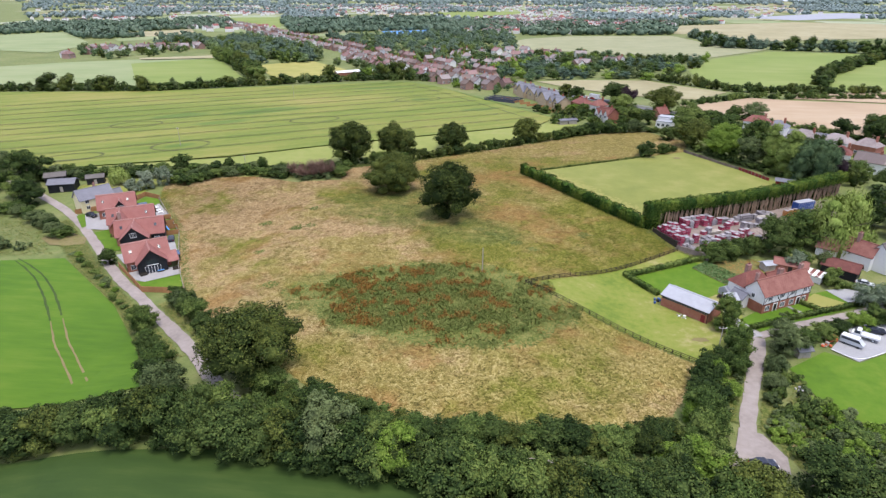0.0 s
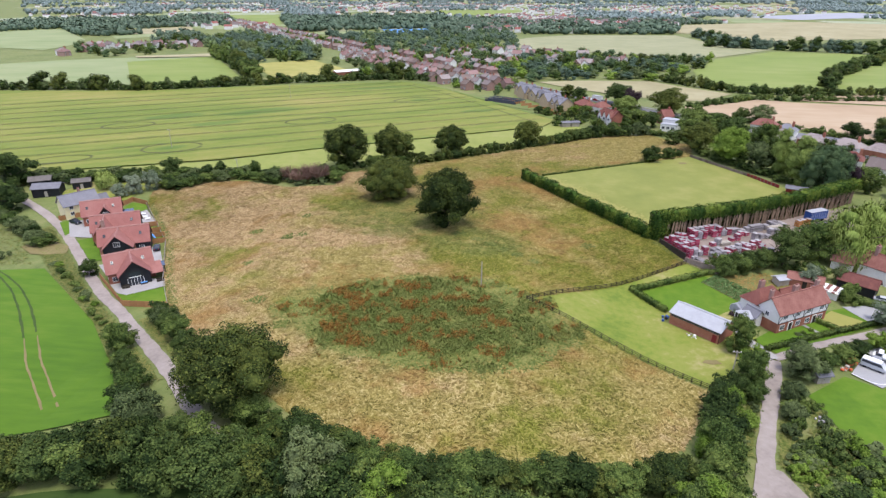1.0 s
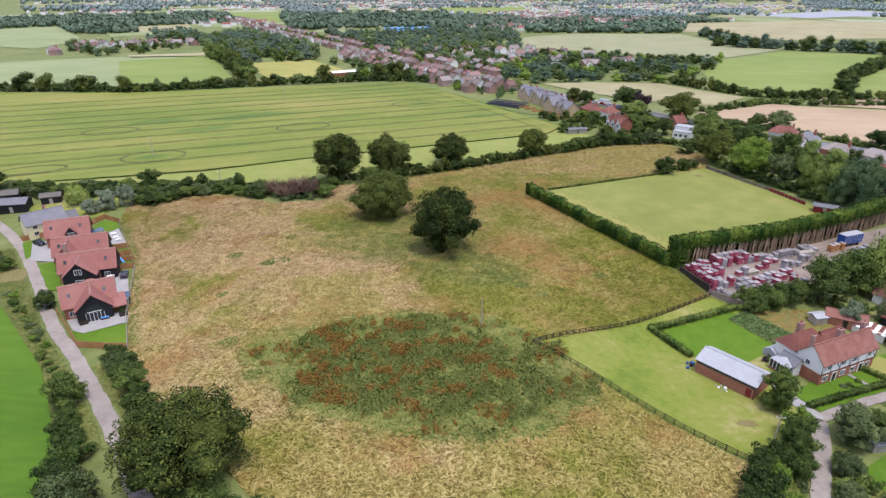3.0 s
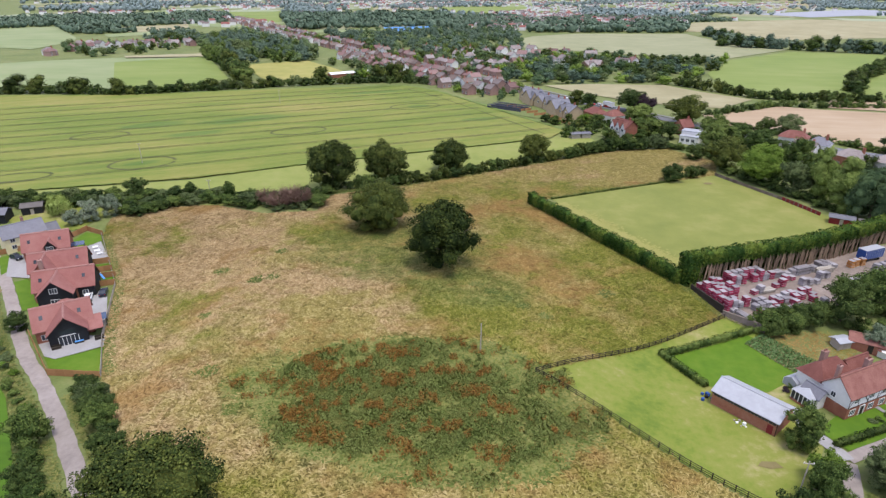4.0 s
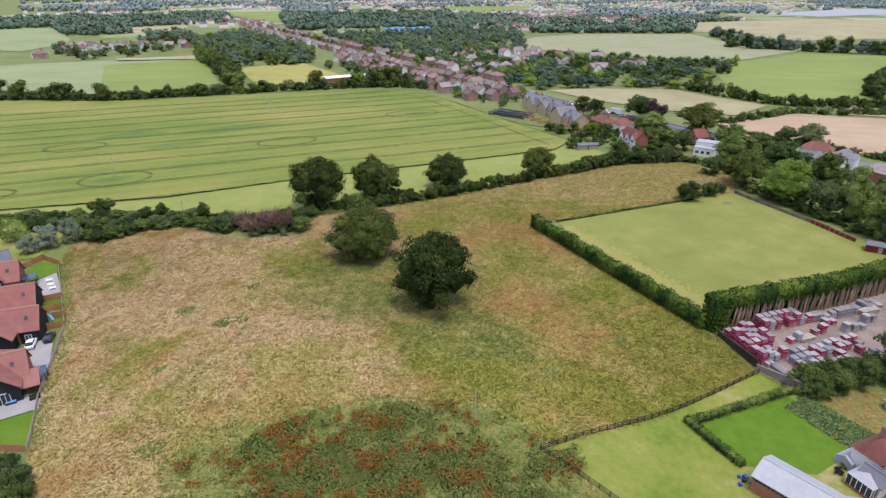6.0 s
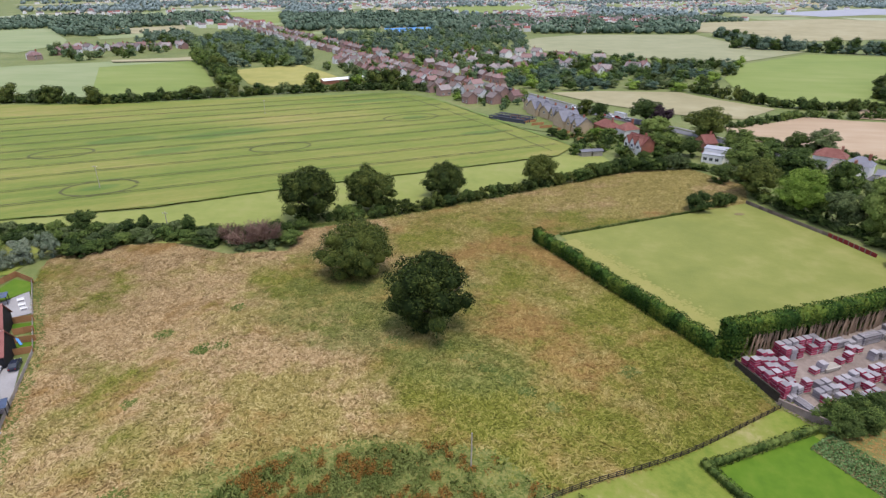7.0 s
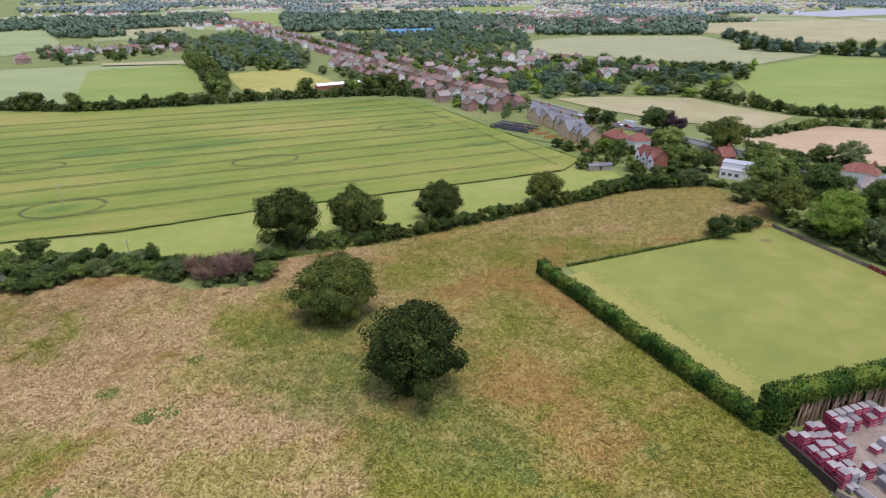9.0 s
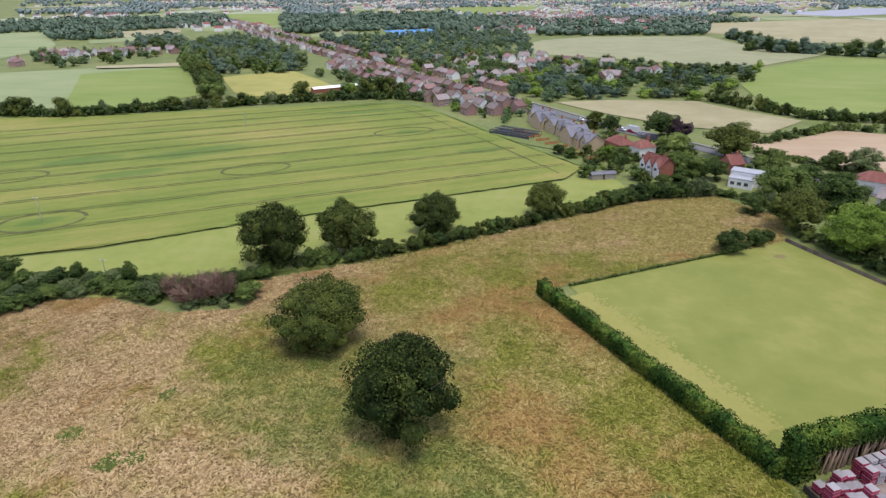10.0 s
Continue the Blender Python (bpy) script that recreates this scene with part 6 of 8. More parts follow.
clipped_hedge("garden_hedge", [(-123, 161), (-118.5, 164)], 0.7, 0, 1.0, "mid", "low clipped hedge between front lawns", 47, 70, 0.26, 0.1)


def cottage():
    c = thing("cottage", pose(-145.6, 184.6, gz(-145, 184), 0, 0, 56), "cream rendered cottage with grey slate roof", "house")
    block(c, pose(0, 0, 0), 11, 6.4, 4.4, 7.2, "cream", "roof_grey")
    block(c, pose(7.2, 1.2, 0), 4.4, 5, 2.6, 4.6, "cream", "roof_grey")
    chimney(c, 1.0, 0.3, 6.4, 8.6)
    for u in (-3.4, 0.4, 3.6):
        window(c, pose(u, -3.23, 0.9), 1.1, 1.1)
        window(c, pose(u, -3.23, 3.0), 1.1, 1.0)


cottage()


def shed(name, x, y, turn, L, W, eave, ridge, wall, roof, label):
    s = thing(name, pose(x, y, gz(x, y), 0, 0, turn), label, "shed")
    block(s, pose(0, 0, 0), L, W, eave, ridge, wall, roof)
    part("door", boxes((-0.5, 0.5, -W / 2 - 0.05, -W / 2, 0, 1.95)), M["palefence"], s, "grey plank door")
    return s


shed("black_shed", -168, 198.5, 20, 9, 6, 3, 4.2, "clad", "roof_grey", "low black-boarded shed with grey roof")
shed("black_shed", -176, 205, 30, 7, 5, 3, 4, "clad", "roof_thatch", "low black-boarded shed with dark roof")
shed("black_shed", -160, 206, 30, 6, 4, 2.6, 3.4, "clad", "roof_thatch", "low black-boarded shed with dark roof")
shed("garden_shed", 65, 117.2, 15, 2.8, 2.2, 1.9, 2.5, "palefence", "roof_grey", "small grey weathered garden shed")
shed("garden_shed", 72.8, 158.5, 20, 3.2, 2.4, 1.9, 2.3, "palefence", "roof_metal", "small shed under pale sheet")
shed("clubhouse", 104.4, 229.6, -24, 6.6, 3.2, 2.3, 2.9, "redpaint", "roof_grey", "long dark red boarded pavilion")
shed("clubhouse", 112, 227.2, -8, 7, 2.8, 2.0, 2.6, "redpaint", "roof_thatch", "long dark red boarded pavilion")
shed("field_shed", 28.4, 335.4, 20, 4.6, 3.6, 2.4, 2.9, "palefence", "roof_grey", "grey timber field shed")
shed("field_shed", 33.4, 337.0, 20, 4.6, 3.6, 2.4, 2.9, "palefence", "roof_grey", "grey timber field shed")

# white thatched cottages behind
def thatched():
    h = thing("thatched_cottage", pose(106.5, 164.2, gz(106, 164), 0, 0, 38), "white cottage under dark thatch and red tiles", "house")
    block(h, pose(0, 0, 0), 13, 6.2, 4.0, 7.6, "render", "roof_thatch")
    block(h, pose(-6, 4.6, 0, 0, 0, 90), 7.4, 4.8, 3.8, 6.6, "render", "roof_old")
    chimney(h, -6, 6.0, 5.6, 8.8, 1.2, 0.8, 3)
    chimney(h, 0.5, 0.4, 6.6, 9.0)
    for u in (-4, 0, 4):
        window(h, pose(u, -3.13, 0.9), 1.1, 1.1)
        window(h, pose(u, -3.13, 2.8), 1.0, 0.8)


thatched()
shed("red_roofed_shed", 91.5, 158.0, -40, 8.4, 4.2, 2.4, 4.0, "clad", "roof_old", "black-boarded outbuilding with red tiles")
shed("red_roofed_shed", 92.2, 168.2, -35, 5, 4, 2.6, 4.8, "render", "roof_old", "small white outbuilding with red tiles")
sb = thing("striped_lean_to", pose(82.6, 155.2, gz(82, 155), 0, 0, -42), "lean-to with red and white striped roof", "shed")
part("wall", boxes((-3.2, 3.2, -1.6, 1.6, -0.4, 1.9)), M["render"], sb)
for i in range(8):
    part("roof_sheet", boxes((-3.3 + i * 0.83, -3.3 + i * 0.83 + 0.8, -1.9, 1.9, 2.0, 2.06)), M["white" if i % 2 else "roof_old"], sb, at=pose(0, 0, 0, 8, 0, 0))


# ---- fences ----
def rail_fence(name, line, label):
    t = thing(name, pose(0, 0, 0), label, "fence")
    if "postmesh" not in CACHE:
        CACHE["postmesh"] = finish("post", boxes((-0.07, 0.07, -0.07, 0.07, -0.3, 1.35)), M["timber"])
        CACHE["railmesh"] = finish("rail", boxes((0, 1.8, -0.03, 0.03, -0.06, 0.06)), M["timber"])
    for a, b in zip(line, line[1:]):
        a, b = Vector((*a, 0)), Vector((*b, 0))
        n = max(1, round((b - a).length / 1.8))
        for i in range(n + 1):
            p = a.lerp(b, i / n)
            q = a.lerp(b, min(1, (i + 1) / n))
            z, zq = gz(p.x, p.y), gz(q.x, q.y)
            part("post", CACHE["postmesh"], None, t, at=pose(p.x, p.y, z))
            if i < n:
                d = q - p
                for hgt in (0.4, 0.8, 1.2):
                    part("rail", CACHE["railmesh"], None, t, at=pose(p.x, p.y, z + hgt, 0, -math.degrees(math.atan2(zq - z, d.length)), math.degrees(math.atan2(d.y, d.x))) @ Matrix.Diagonal((d.length / 1.8, 1, 1, 1)))


rail_fence("post_and_rail_fence", [(50.5, 165.8), (6.2, 136.2), (43.6, 110.0)], "dark post and rail fence round paddock")


def panel_fence(name, line, mat, label, height=1.7, gap=0.0):
    t = thing(name, pose(0, 0, 0), label, "fence")
    key = ("panel", mat, height)
    if key not in CACHE:
        bm = bmesh.new()
        ring = [(0, 0.03)] + [(k * 0.15 + e, 0.0 if k % 2 else -0.03) for k in range(12) for e in (0.0, 0.14)] + [(1.8, 0.03)]
        lo = [bm.verts.new((u, v, 0.05)) for u, v in ring]
        hi = [bm.verts.new((u, v, height)) for u, v in ring]
        bm.faces.new(lo), bm.faces.new(hi)
        for k in range(len(ring)):
            bm.faces.new((lo[k], lo[(k + 1) % len(ring)], hi[(k + 1) % len(ring)], hi[k]))
        bmesh.ops.recalc_face_normals(bm, faces=bm.faces)
        CACHE[key] = finish("panel", bm, M[mat])
        CACHE[key + (1,)] = finish("post", boxes((-0.06, 0.06, -0.06, 0.06, -0.3, height + 0.08)) if mat != "redpaint" else boxes((-0.13, 0.13, -0.13, 0.13, -0.3, height + 0.12)), M["oldfence" if mat == "redpaint" else mat])
    for a, b in zip(line, line[1:]):
        a, b = Vector((*a, 0)), Vector((*b, 0))
        n = max(1, round((b - a).length / 1.85))
        for i in range(n):
            p, q = a.lerp(b, i / n), a.lerp(b, (i + 1) / n)
            d = q - p
            part("post", CACHE[key + (1,)], None, t, at=pose(p.x, p.y, gz(p.x, p.y)))
            part("panel", CACHE[key], None, t, at=pose(p.x, p.y, gz(p.x, p.y), 0, 0, math.degrees(math.atan2(d.y, d.x))) @ Matrix.Diagonal((d.length / 1.8, 1, 1, 1)))


panel_fence("garden_fence", [(-107.5, 140.4), (-92.5, 127.4), (-81, 127.9)], "fence", "orange-brown close-boarded garden fence")
panel_fence("garden_fence", [(-103.9, 166.2), (-107.5, 164.4)], "fence", "orange-brown close-boarded garden fence")
panel_fence("garden_fence", [(-109.8, 173.6), (-113.4, 171.4)], "fence", "orange-brown close-boarded garden fence")
panel_fence("garden_fence", [(-106.6, 170.2), (-111.2, 168.3)], "fence", "orange-brown close-boarded garden fence")
panel_fence("garden_fence", [(-113.2, 177.6), (-118.4, 175.2)], "fence", "orange-brown close-boarded garden fence")
panel_fence("garden_fence", [(-126, 193), (-133, 195.5), (-135, 189)], "fence", "orange-brown close-boarded garden fence")
panel_fence("garden_fence", [(-148.4, 177.6), (-143, 181.5), (-138.6, 180.4)], "fence", "orange-brown close-boarded garden fence")
panel_fence("boundary_fence", [(-81, 127.9), (-90.3, 141.5), (-103.7, 165.8), (-127, 193.7)], "palefence", "pale timber boundary fence beside meadow", 1.2)
panel_fence("east_fence", [(79.5, 279), (90, 259), (98, 245)], "oldfence", "grey-brown weathered timber fence under trees", 1.25)
panel_fence("red_fence", [(94.5, 251), (101, 236)], "redpaint", "dark red panel fence under trees", 1.4)
wall = thing("yard_wall", pose(0, 0, 0), "low grey block wall round yard", "wall")
for a, b in (((45.6, 177.4), (50.4, 167)), ((50.4, 167), (58, 161.2))):
    d = Vector(b) - Vector(a)
    part("wall", boxes((0, d.length, -0.12, 0.12, -0.6, 1.3), (0, d.length, -0.16, 0.16, 1.3, 1.38)), M["timber" if a[1] > 170 else "concrete"], wall, at=pose(*a, gz(*a), 0, 0, math.degrees(math.atan2(d.y, d.x))))


# ---- storage yard ----
def pallet_stack(x, y, turn, n, colour):
    z = gz(x, y) + 0.14
    t = thing("pallet_stack", pose(x, y, z, 0, 0, turn) @ Matrix.Scale(1.35, 4), {"wrapred": "red-wrapped stack of blocks on pallet", "wrapwhite": "pale-wrapped stack of slabs on pallet", "wraporange": "orange stack of goods on pallet"}[colour], "pallet stack", "stacks in the yard")
    if "pallet" not in CACHE:
        CACHE["pallet"] = finish("pallet", boxes(*[(-0.6, 0.6, -0.6 + i * 0.25, -0.42 + i * 0.25, 0.1, 0.14) for i in range(5)], (-0.6, -0.5, -0.6, 0.6, 0, 0.1), (-0.05, 0.05, -0.6, 0.6, 0, 0.1), (0.5, 0.6, -0.6, 0.6, 0, 0.1)), M["palefence"])
    if ("pack", colour) not in CACHE:
        bm = boxes((-0.55, 0.55, -0.55, 0.55, 0, 0.3))
        bmesh.ops.bevel(bm, geom=bm.edges[:], offset=0.04, segments=1, affect="EDGES")
        CACHE["pack", colour] = finish("pack", bm, M[colour])
        CACHE["cap", colour] = finish("cap", boxes((-0.52, 0.52, -0.52, 0.52, 0.3, 0.36)), M["wrapwhite"])
    part("pallet", CACHE["pallet"], None, t)
    for i in range(n):
        p = part("pack", CACHE["pack", colour], None, t, at=pose(0.05 * (i % 2), 0.04 * (i % 3), 0.14 + i * 0.36))
        part("spacer", CACHE["cap", colour], None, p)


rnd = random.Random(71)
U, W2 = Vector((0.9, 0.43)), Vector((0.43, -0.9))
for i in range(6):
    for j in range(4):
        p = Vector((47.8, 177.4)) + W2 * (i * 1.9) + U * (j * 1.75)
        if rnd.random() < 0.93:
            pallet_stack(p.x, p.y, 25 + rnd.uniform(-8, 8), rnd.choice([3, 4, 5, 6]), rnd.choice(["wrapred", "wrapred", "wrapred", "wrapwhite"]))
for i in range(20):
    for j in range(2):
        if 6 < i < 17 and j == 0:
            continue
        p = Vector((55.5, 180.8)) + U * (i * 1.8) - W2 * (0.8 - j * 1.7)
        if rnd.random() < 0.9:
            pallet_stack(p.x, p.y, 25 + rnd.uniform(-6, 6), rnd.choice([5, 6, 6, 7]) if i < 4 else rnd.choice([3, 4, 5, 6]) if i < 8 else rnd.choice([2, 3]), rnd.choice(["wrapred", "wrapwhite", "wrapwhite"] if i > 4 else ["wrapred", "wrapred", "wrapwhite"]))
for i in range(11):
    for j in range(4):
        p = Vector((58.0, 170.6)) + U * (i * 1.75) + W2 * (j * 1.7 - 0.6)
        if rnd.random() < 0.86 and not (i < 2 and j > 2):
            pallet_stack(p.x, p.y, 27 + rnd.uniform(-8, 8), rnd.choice([2, 3, 3]), rnd.choice(["wrapred", "wrapred", "wrapwhite"]))
for x, y in ((93, 196.5), (95, 197.4), (91.4, 195.4), (97, 194), (99, 195), (101, 196.5)):
    pallet_stack(x, y, 30, 4, "wraporange" if x < 95.5 else "wrapwhite")


def beam_stack(x, y, turn, length, colour, rows):
    t = thing("beam_stack", pose(x, y, gz(x, y) + 0.14, 0, 0, turn), "long stack of pale beams on bearers", "beam stack", "stacks in the yard")
    for r in range(rows):
        part("bearer", boxes((-length * 0.4, -length * 0.36, -0.9, 0.9, r * 0.42, r * 0.42 + 0.1), (length * 0.36, length * 0.4, -0.9, 0.9, r * 0.42, r * 0.42 + 0.1)), M["timber"], t)
        for k in range(5):
            part("beam", boxes((-length / 2 + 0.1 * (k % 2), length / 2 - 0.12 * (k % 3), -0.9 + k * 0.37, -0.58 + k * 0.37, r * 0.42 + 0.1, r * 0.42 + 0.4)), M[colour], t)


for x, y, l, c0, r0 in ((67.5, 186.0, 7.0, "wrapwhite", 4), (64.0, 178.2, 4.0, "palefence", 2), (76.5, 189.6, 5.0, "wrapwhite", 5), (83.0, 191.6, 5.5, "palefence", 3), (52.6, 169.6, 4.2, "wrapwhite", 2), (55.2, 166.6, 4.6, "wrapwhite", 2), (88.5, 186.6, 5.0, "wrapwhite", 2)):
    beam_stack(x, y, 27 if y > 171 else -62, l, c0, r0)


def lorry(x, y, turn, paint="blue", label="blue box lorry body with pale roof"):
    t = thing("lorry_body", pose(x, y, gz(x, y) + 0.14, 0, 0, turn), label, "lorry")
    part("body", boxes((-3.6, 3.6, -1.25, 1.25, 0.9, 3.5)), M[paint], t)
    part("roof", boxes((-3.65, 3.65, -1.3, 1.3, 3.5, 3.6)), M["roof_metal"], t)
    part("rails", boxes(*[(-3.6 + i * 0.9 - 0.03, -3.6 + i * 0.9 + 0.03, -1.29, -1.25, 0.9, 3.5) for i in range(9)]), M["white"], t)
    part("chassis", boxes((-3.5, 3.5, -0.5, 0.5, 0.55, 0.9)), M["tyre"], t)
    for u in (-2.6, 2.2):
        for v in (-1.0, 1.0):
            w = bmesh.new()
            limb(w, (u, v - 0.15, 0.45), (u, v + 0.15, 0.45), 0.45, 0.45, 14)
            part("wheel", w, M["tyre"], t)


lorry(99, 201.6, 28)
lorry(55, 419, -47, "white", "white box lorry on main road")
for x, y in ((63, 183.4), (65, 184.2), (66.8, 180.5), (68.6, 181.4), (70.6, 184.6), (72.4, 185.4), (60.4, 176.6), (62, 177.4), (74, 182.6), (76, 183.4), (78, 184.2), (80, 187), (82, 188)):
    pallet_stack(x, y, 26 + (x * 7) % 9, 2 + int(x) % 3, "wrapred" if int(x * 3) % 3 else "wrapwhite")


# ---- vehicles ----
def wheel_set(t, length, track, r, z0=0.0):
    key = ("wheel", r)
    if key not in CACHE:
        bm = bmesh.new()
        limb(bm, (0, -0.11, 0), (0, 0.11, 0), r, r, 16)
        bm.faces.new([v for v in bm.verts][:16])
        CACHE[key] = finish("wheel", bm, M["tyre"], False)
        rim = bmesh.new()
        limb(rim, (0, -0.12, 0), (0, 0.12, 0), r * 0.6, r * 0.6, 12)
        CACHE["rim", r] = finish("rim", rim, M["carsilver"])
    for u in (-length * 0.3, length * 0.31):
        for v in (-track, track):
            w = part("wheel", CACHE[key], None, t, "", pose(u, v, r + z0))
            part("rim", CACHE["rim", r], None, w)


def car(x, y, turn, paint, label, length=4.3, van=False, lift=0.24):
    t = thing("van" if van else "car", pose(x, y, gz(x, y) + lift, 0, 0, turn), label, "van" if van else "car")
    k = length / 4.3
    if van:
        body = [(-2.15, 0.35), (2.15, 0.35), (2.2, 0.9), (1.75, 1.15), (1.2, 1.85), (-2.1, 1.95), (-2.2, 1.2)]
        glass = [(1.66, 1.2), (1.2, 1.8), (-1.95, 1.82), (-1.95, 1.25)]
        w, g = 0.92, 0.935
    else:
        body = [(-2.1, 0.3), (2.1, 0.3), (2.15, 0.7), (1.95, 0.86), (0.95, 0.98), (-1.75, 1.02), (-2.12, 0.9), (-2.15, 0.6)]
        glass = [(0.95, 0.96), (0.35, 1.42), (-1.0, 1.46), (-1.75, 1.0)]
        w, g = 0.88, 0.72
    bm = prism(bmesh.new(), [(a * k, b) for a, b in body], 1, -w, w)
    bm2 = bmesh.new()
    for f in bm.faces:
        bm2.faces.new([bm2.verts.new((v.co.x, v.co.y, v.co.z)) for v in f.verts])
    bmesh.ops.remove_doubles(bm2, verts=bm2.verts, dist=1e-4)
    bm.free()
    bmesh.ops.bevel(bm2, geom=bm2.edges[:], offset=0.07, segments=2, affect="EDGES")
    part("body", bm2, M[paint], t)
    part("windows", prism(bmesh.new(), [(a * k, b) for a, b in glass], 1, -g, g), M["glass"], t, "dark car windows")
    if van:
        part("roof", boxes((-2.1 * k, 1.15 * k, -0.8, 0.8, 1.93, 2.0)), M["carwhite"], t, "white roof panel")
    else:
        part("roof", boxes((-0.98 * k, 0.32 * k, -0.66, 0.66, 1.43, 1.49)), M[paint], t)
    for v in (-0.6, 0.6):
        part("headlight", boxes((2.1 * k, 2.2 * k, v - 0.16, v + 0.16, 0.6, 0.76)), M["white"], t)
        part("tail_light", boxes((-2.22 * k, -2.12 * k, v - 0.12, v + 0.12, 0.66, 0.82)), M["carred"], t)
    wheel_set(t, length, 0.8, 0.33)
    return t


car(44.6, 81.8, 8, "cardark", "dark blue car parked at lane end", 4.4, lift=0.28)
car(77.8, 122.6, -42, "carsilver", "silver-grey van with white roof on gravel", 4.5, True)
car(85.4, 128.6, -12, "cardark", "dark blue estate car on gravel", 4.5)
car(95.0, 152.2, -28, "carsilver", "silver car on drive beside hedge", 4.3)
car(-141.2, 176.0, -20, "cardark", "dark car on paved drive", 4.3)
car(-105.4, 157.6, 118, "carwhite", "white car in paved court", 4.2)
car(-103.4, 160.6, 118, "cardark", "black car in paved court", 4.2)


def pickup(x, y, turn):
    t = thing("pickup_truck", pose(x, y, gz(x, y) + 0.22, 0, 0, turn), "white flatbed pickup truck on gravel", "truck")
    part("cab", prism(bmesh.new(), [(0.9, 0.4), (2.6, 0.4), (2.65, 1.0), (2.2, 1.15), (1.75, 1.95), (0.9, 1.95)], 1, -0.95, 0.95), M["carwhite"], t)
    part("windscreen", prism(bmesh.new(), [(2.2, 1.2), (1.8, 1.88), (1.1, 1.88), (1.1, 1.2)], 1, -0.97, 0.97), M["glass"], t)
    part("bed", boxes((-2.7, 0.8, -1.0, 1.0, 0.75, 0.85), (-2.7, 0.8, -1.02, -0.96, 0.85, 1.2), (-2.7, 0.8, 0.96, 1.02, 0.85, 1.2), (-2.74, -2.68, -1.0, 1.0, 0.85, 1.2)), M["carwhite"], t, "pale drop-side bed")
    wheel_set(t, 5.2, 0.82, 0.36)


pickup(82.0, 125.6, 148)
heap("tarpaulin_heap", 74.6, 124.6, ["orange", "orange", "bluetarp"], "heap under orange and blue tarpaulins", "heap", 8, 10, 1.2, 1.3)
heap("tarpaulin_heap", 72.0, 121.4, ["palefence", "orange", "wrapwhite"], "pile of building scraps on gravel edge", "heap", 9, 7, 0.9, 0.8)
ribbon("court_edge", [(72.4, 120.1), (76.1, 115.8), (84, 120.4), (96, 126.5)], 0.16, M["white"], 0.3, "white kerb round gravel court", "kerb", 1.0, rag=0.0)

# vegetable garden
sheet("vegetable_bed", [(52.5, 157), (57.2, 160.6), (66, 152), (60.5, 147.5)], M["soil"], 0.24, "brown soil bed of the vegetable garden", "bed", 4)
sheet("rough_plot", [(58, 161), (72, 163), (76, 157), (68, 151), (62, 155)], M["ground"], 0.2, "dry rough grass plot behind the house", "grass", 4)
rng = np.random.default_rng(81)
V, Q, n = [], [], 0
for i in range(9):
    for j in range(14):
        u, w = (i + 0.5) / 9, (j + 0.5) / 14
        a = Vector((52.5, 157)).lerp(Vector((57.2, 160.6)), u)
        b = Vector((60.5, 147.5)).lerp(Vector((66, 152)), u)
        p = a.lerp(b, w)
        v, q, _ = clump(i * 20 + j, 0.62, 0.55, 30, 0.34)
        V.append(v + [p.x, p.y, gz(p.x, p.y) + 0.24])
        Q.append(q + n)
        n += len(v)
tagged(new("vegetable_rows", mesh_from("vegetable_rows", np.vstack(V), np.vstack(Q), [M["cabbage"]])), "rows of leafy green vegetables", "plants", kind="stuff")


def pole(name, x, y, h, label, arm=True):
    t = thing(name, pose(x, y, gz(x, y)), label, "pole")
    bm = bmesh.new()
    limb(bm, (0, 0, -0.3), (0, 0, h), 0.13, 0.09, 8)
    part("shaft", bm, M["palefence"], t)
    if arm:
        part("crossarm", boxes((-0.8, 0.8, -0.05, 0.05, h - 0.5, h - 0.38)), M["palefence"], t)
        for u in (-0.7, 0, 0.7):
            part("insulator", boxes((u - 0.05, u + 0.05, -0.05, 0.05, h - 0.38, h - 0.18)), M["white"], t)


pole("utility_pole", -5, 142, 7, "slender grey pole standing in meadow", False)
pole("utility_pole", 46.6, 113.6, 8, "grey wooden pole beside rail fence")
pole("utility_pole", 49.6, 112.2, 7, "grey wooden pole among lane bushes", False)
pole("utility_pole", -108.3, 228, 6, "grey wooden pole in the west hedge")
pole("utility_pole", -156, 262, 9, "pale wooden pole standing in wheat")
pole("utility_pole", -150, 400, 9, "pale wooden pole standing in wheat")

# ---- worn turf on the playing field ----
rng = np.random.default_rng(83)
P = []
for (x0, y0), (x1, y1), wide, k in (((15, 236), (45, 190), 2.0, 3600),):
    u, w = rng.random(k), rng.normal(0, wide, k)
    L = math.hypot(x1 - x0, y1 - y0)
    P.append(np.stack([x0 + (x1 - x0) * u - (y1 - y0) / L * w, y0 + (y1 - y0) * u + (x1 - x0) / L * w, np.full(k, 0.2)], 1))
P = np.vstack(P)
v, q = cards(rng, P, np.tile([0, 0, 3.0], (len(P), 1)), 0.9, 0.8, 0.1)
v[:, 2] = np.array([gz(x, y) for x, y in v[:, :2]]) + 0.2 + rng.uniform(0, 0.01, len(v))
tagged(new("worn_turf", mesh_from("worn_turf", v, q, [M["worn"]])), "tan worn turf along the hedges", "grass", kind="stuff")
sheet("bare_patch", [(71.8, 266.6), (73, 268.2), (75, 268.4), (75.6, 267), (74, 265.8), (72.4, 265.8)], M["soil"], 0.24, "small bare brown patch in turf", "soil")

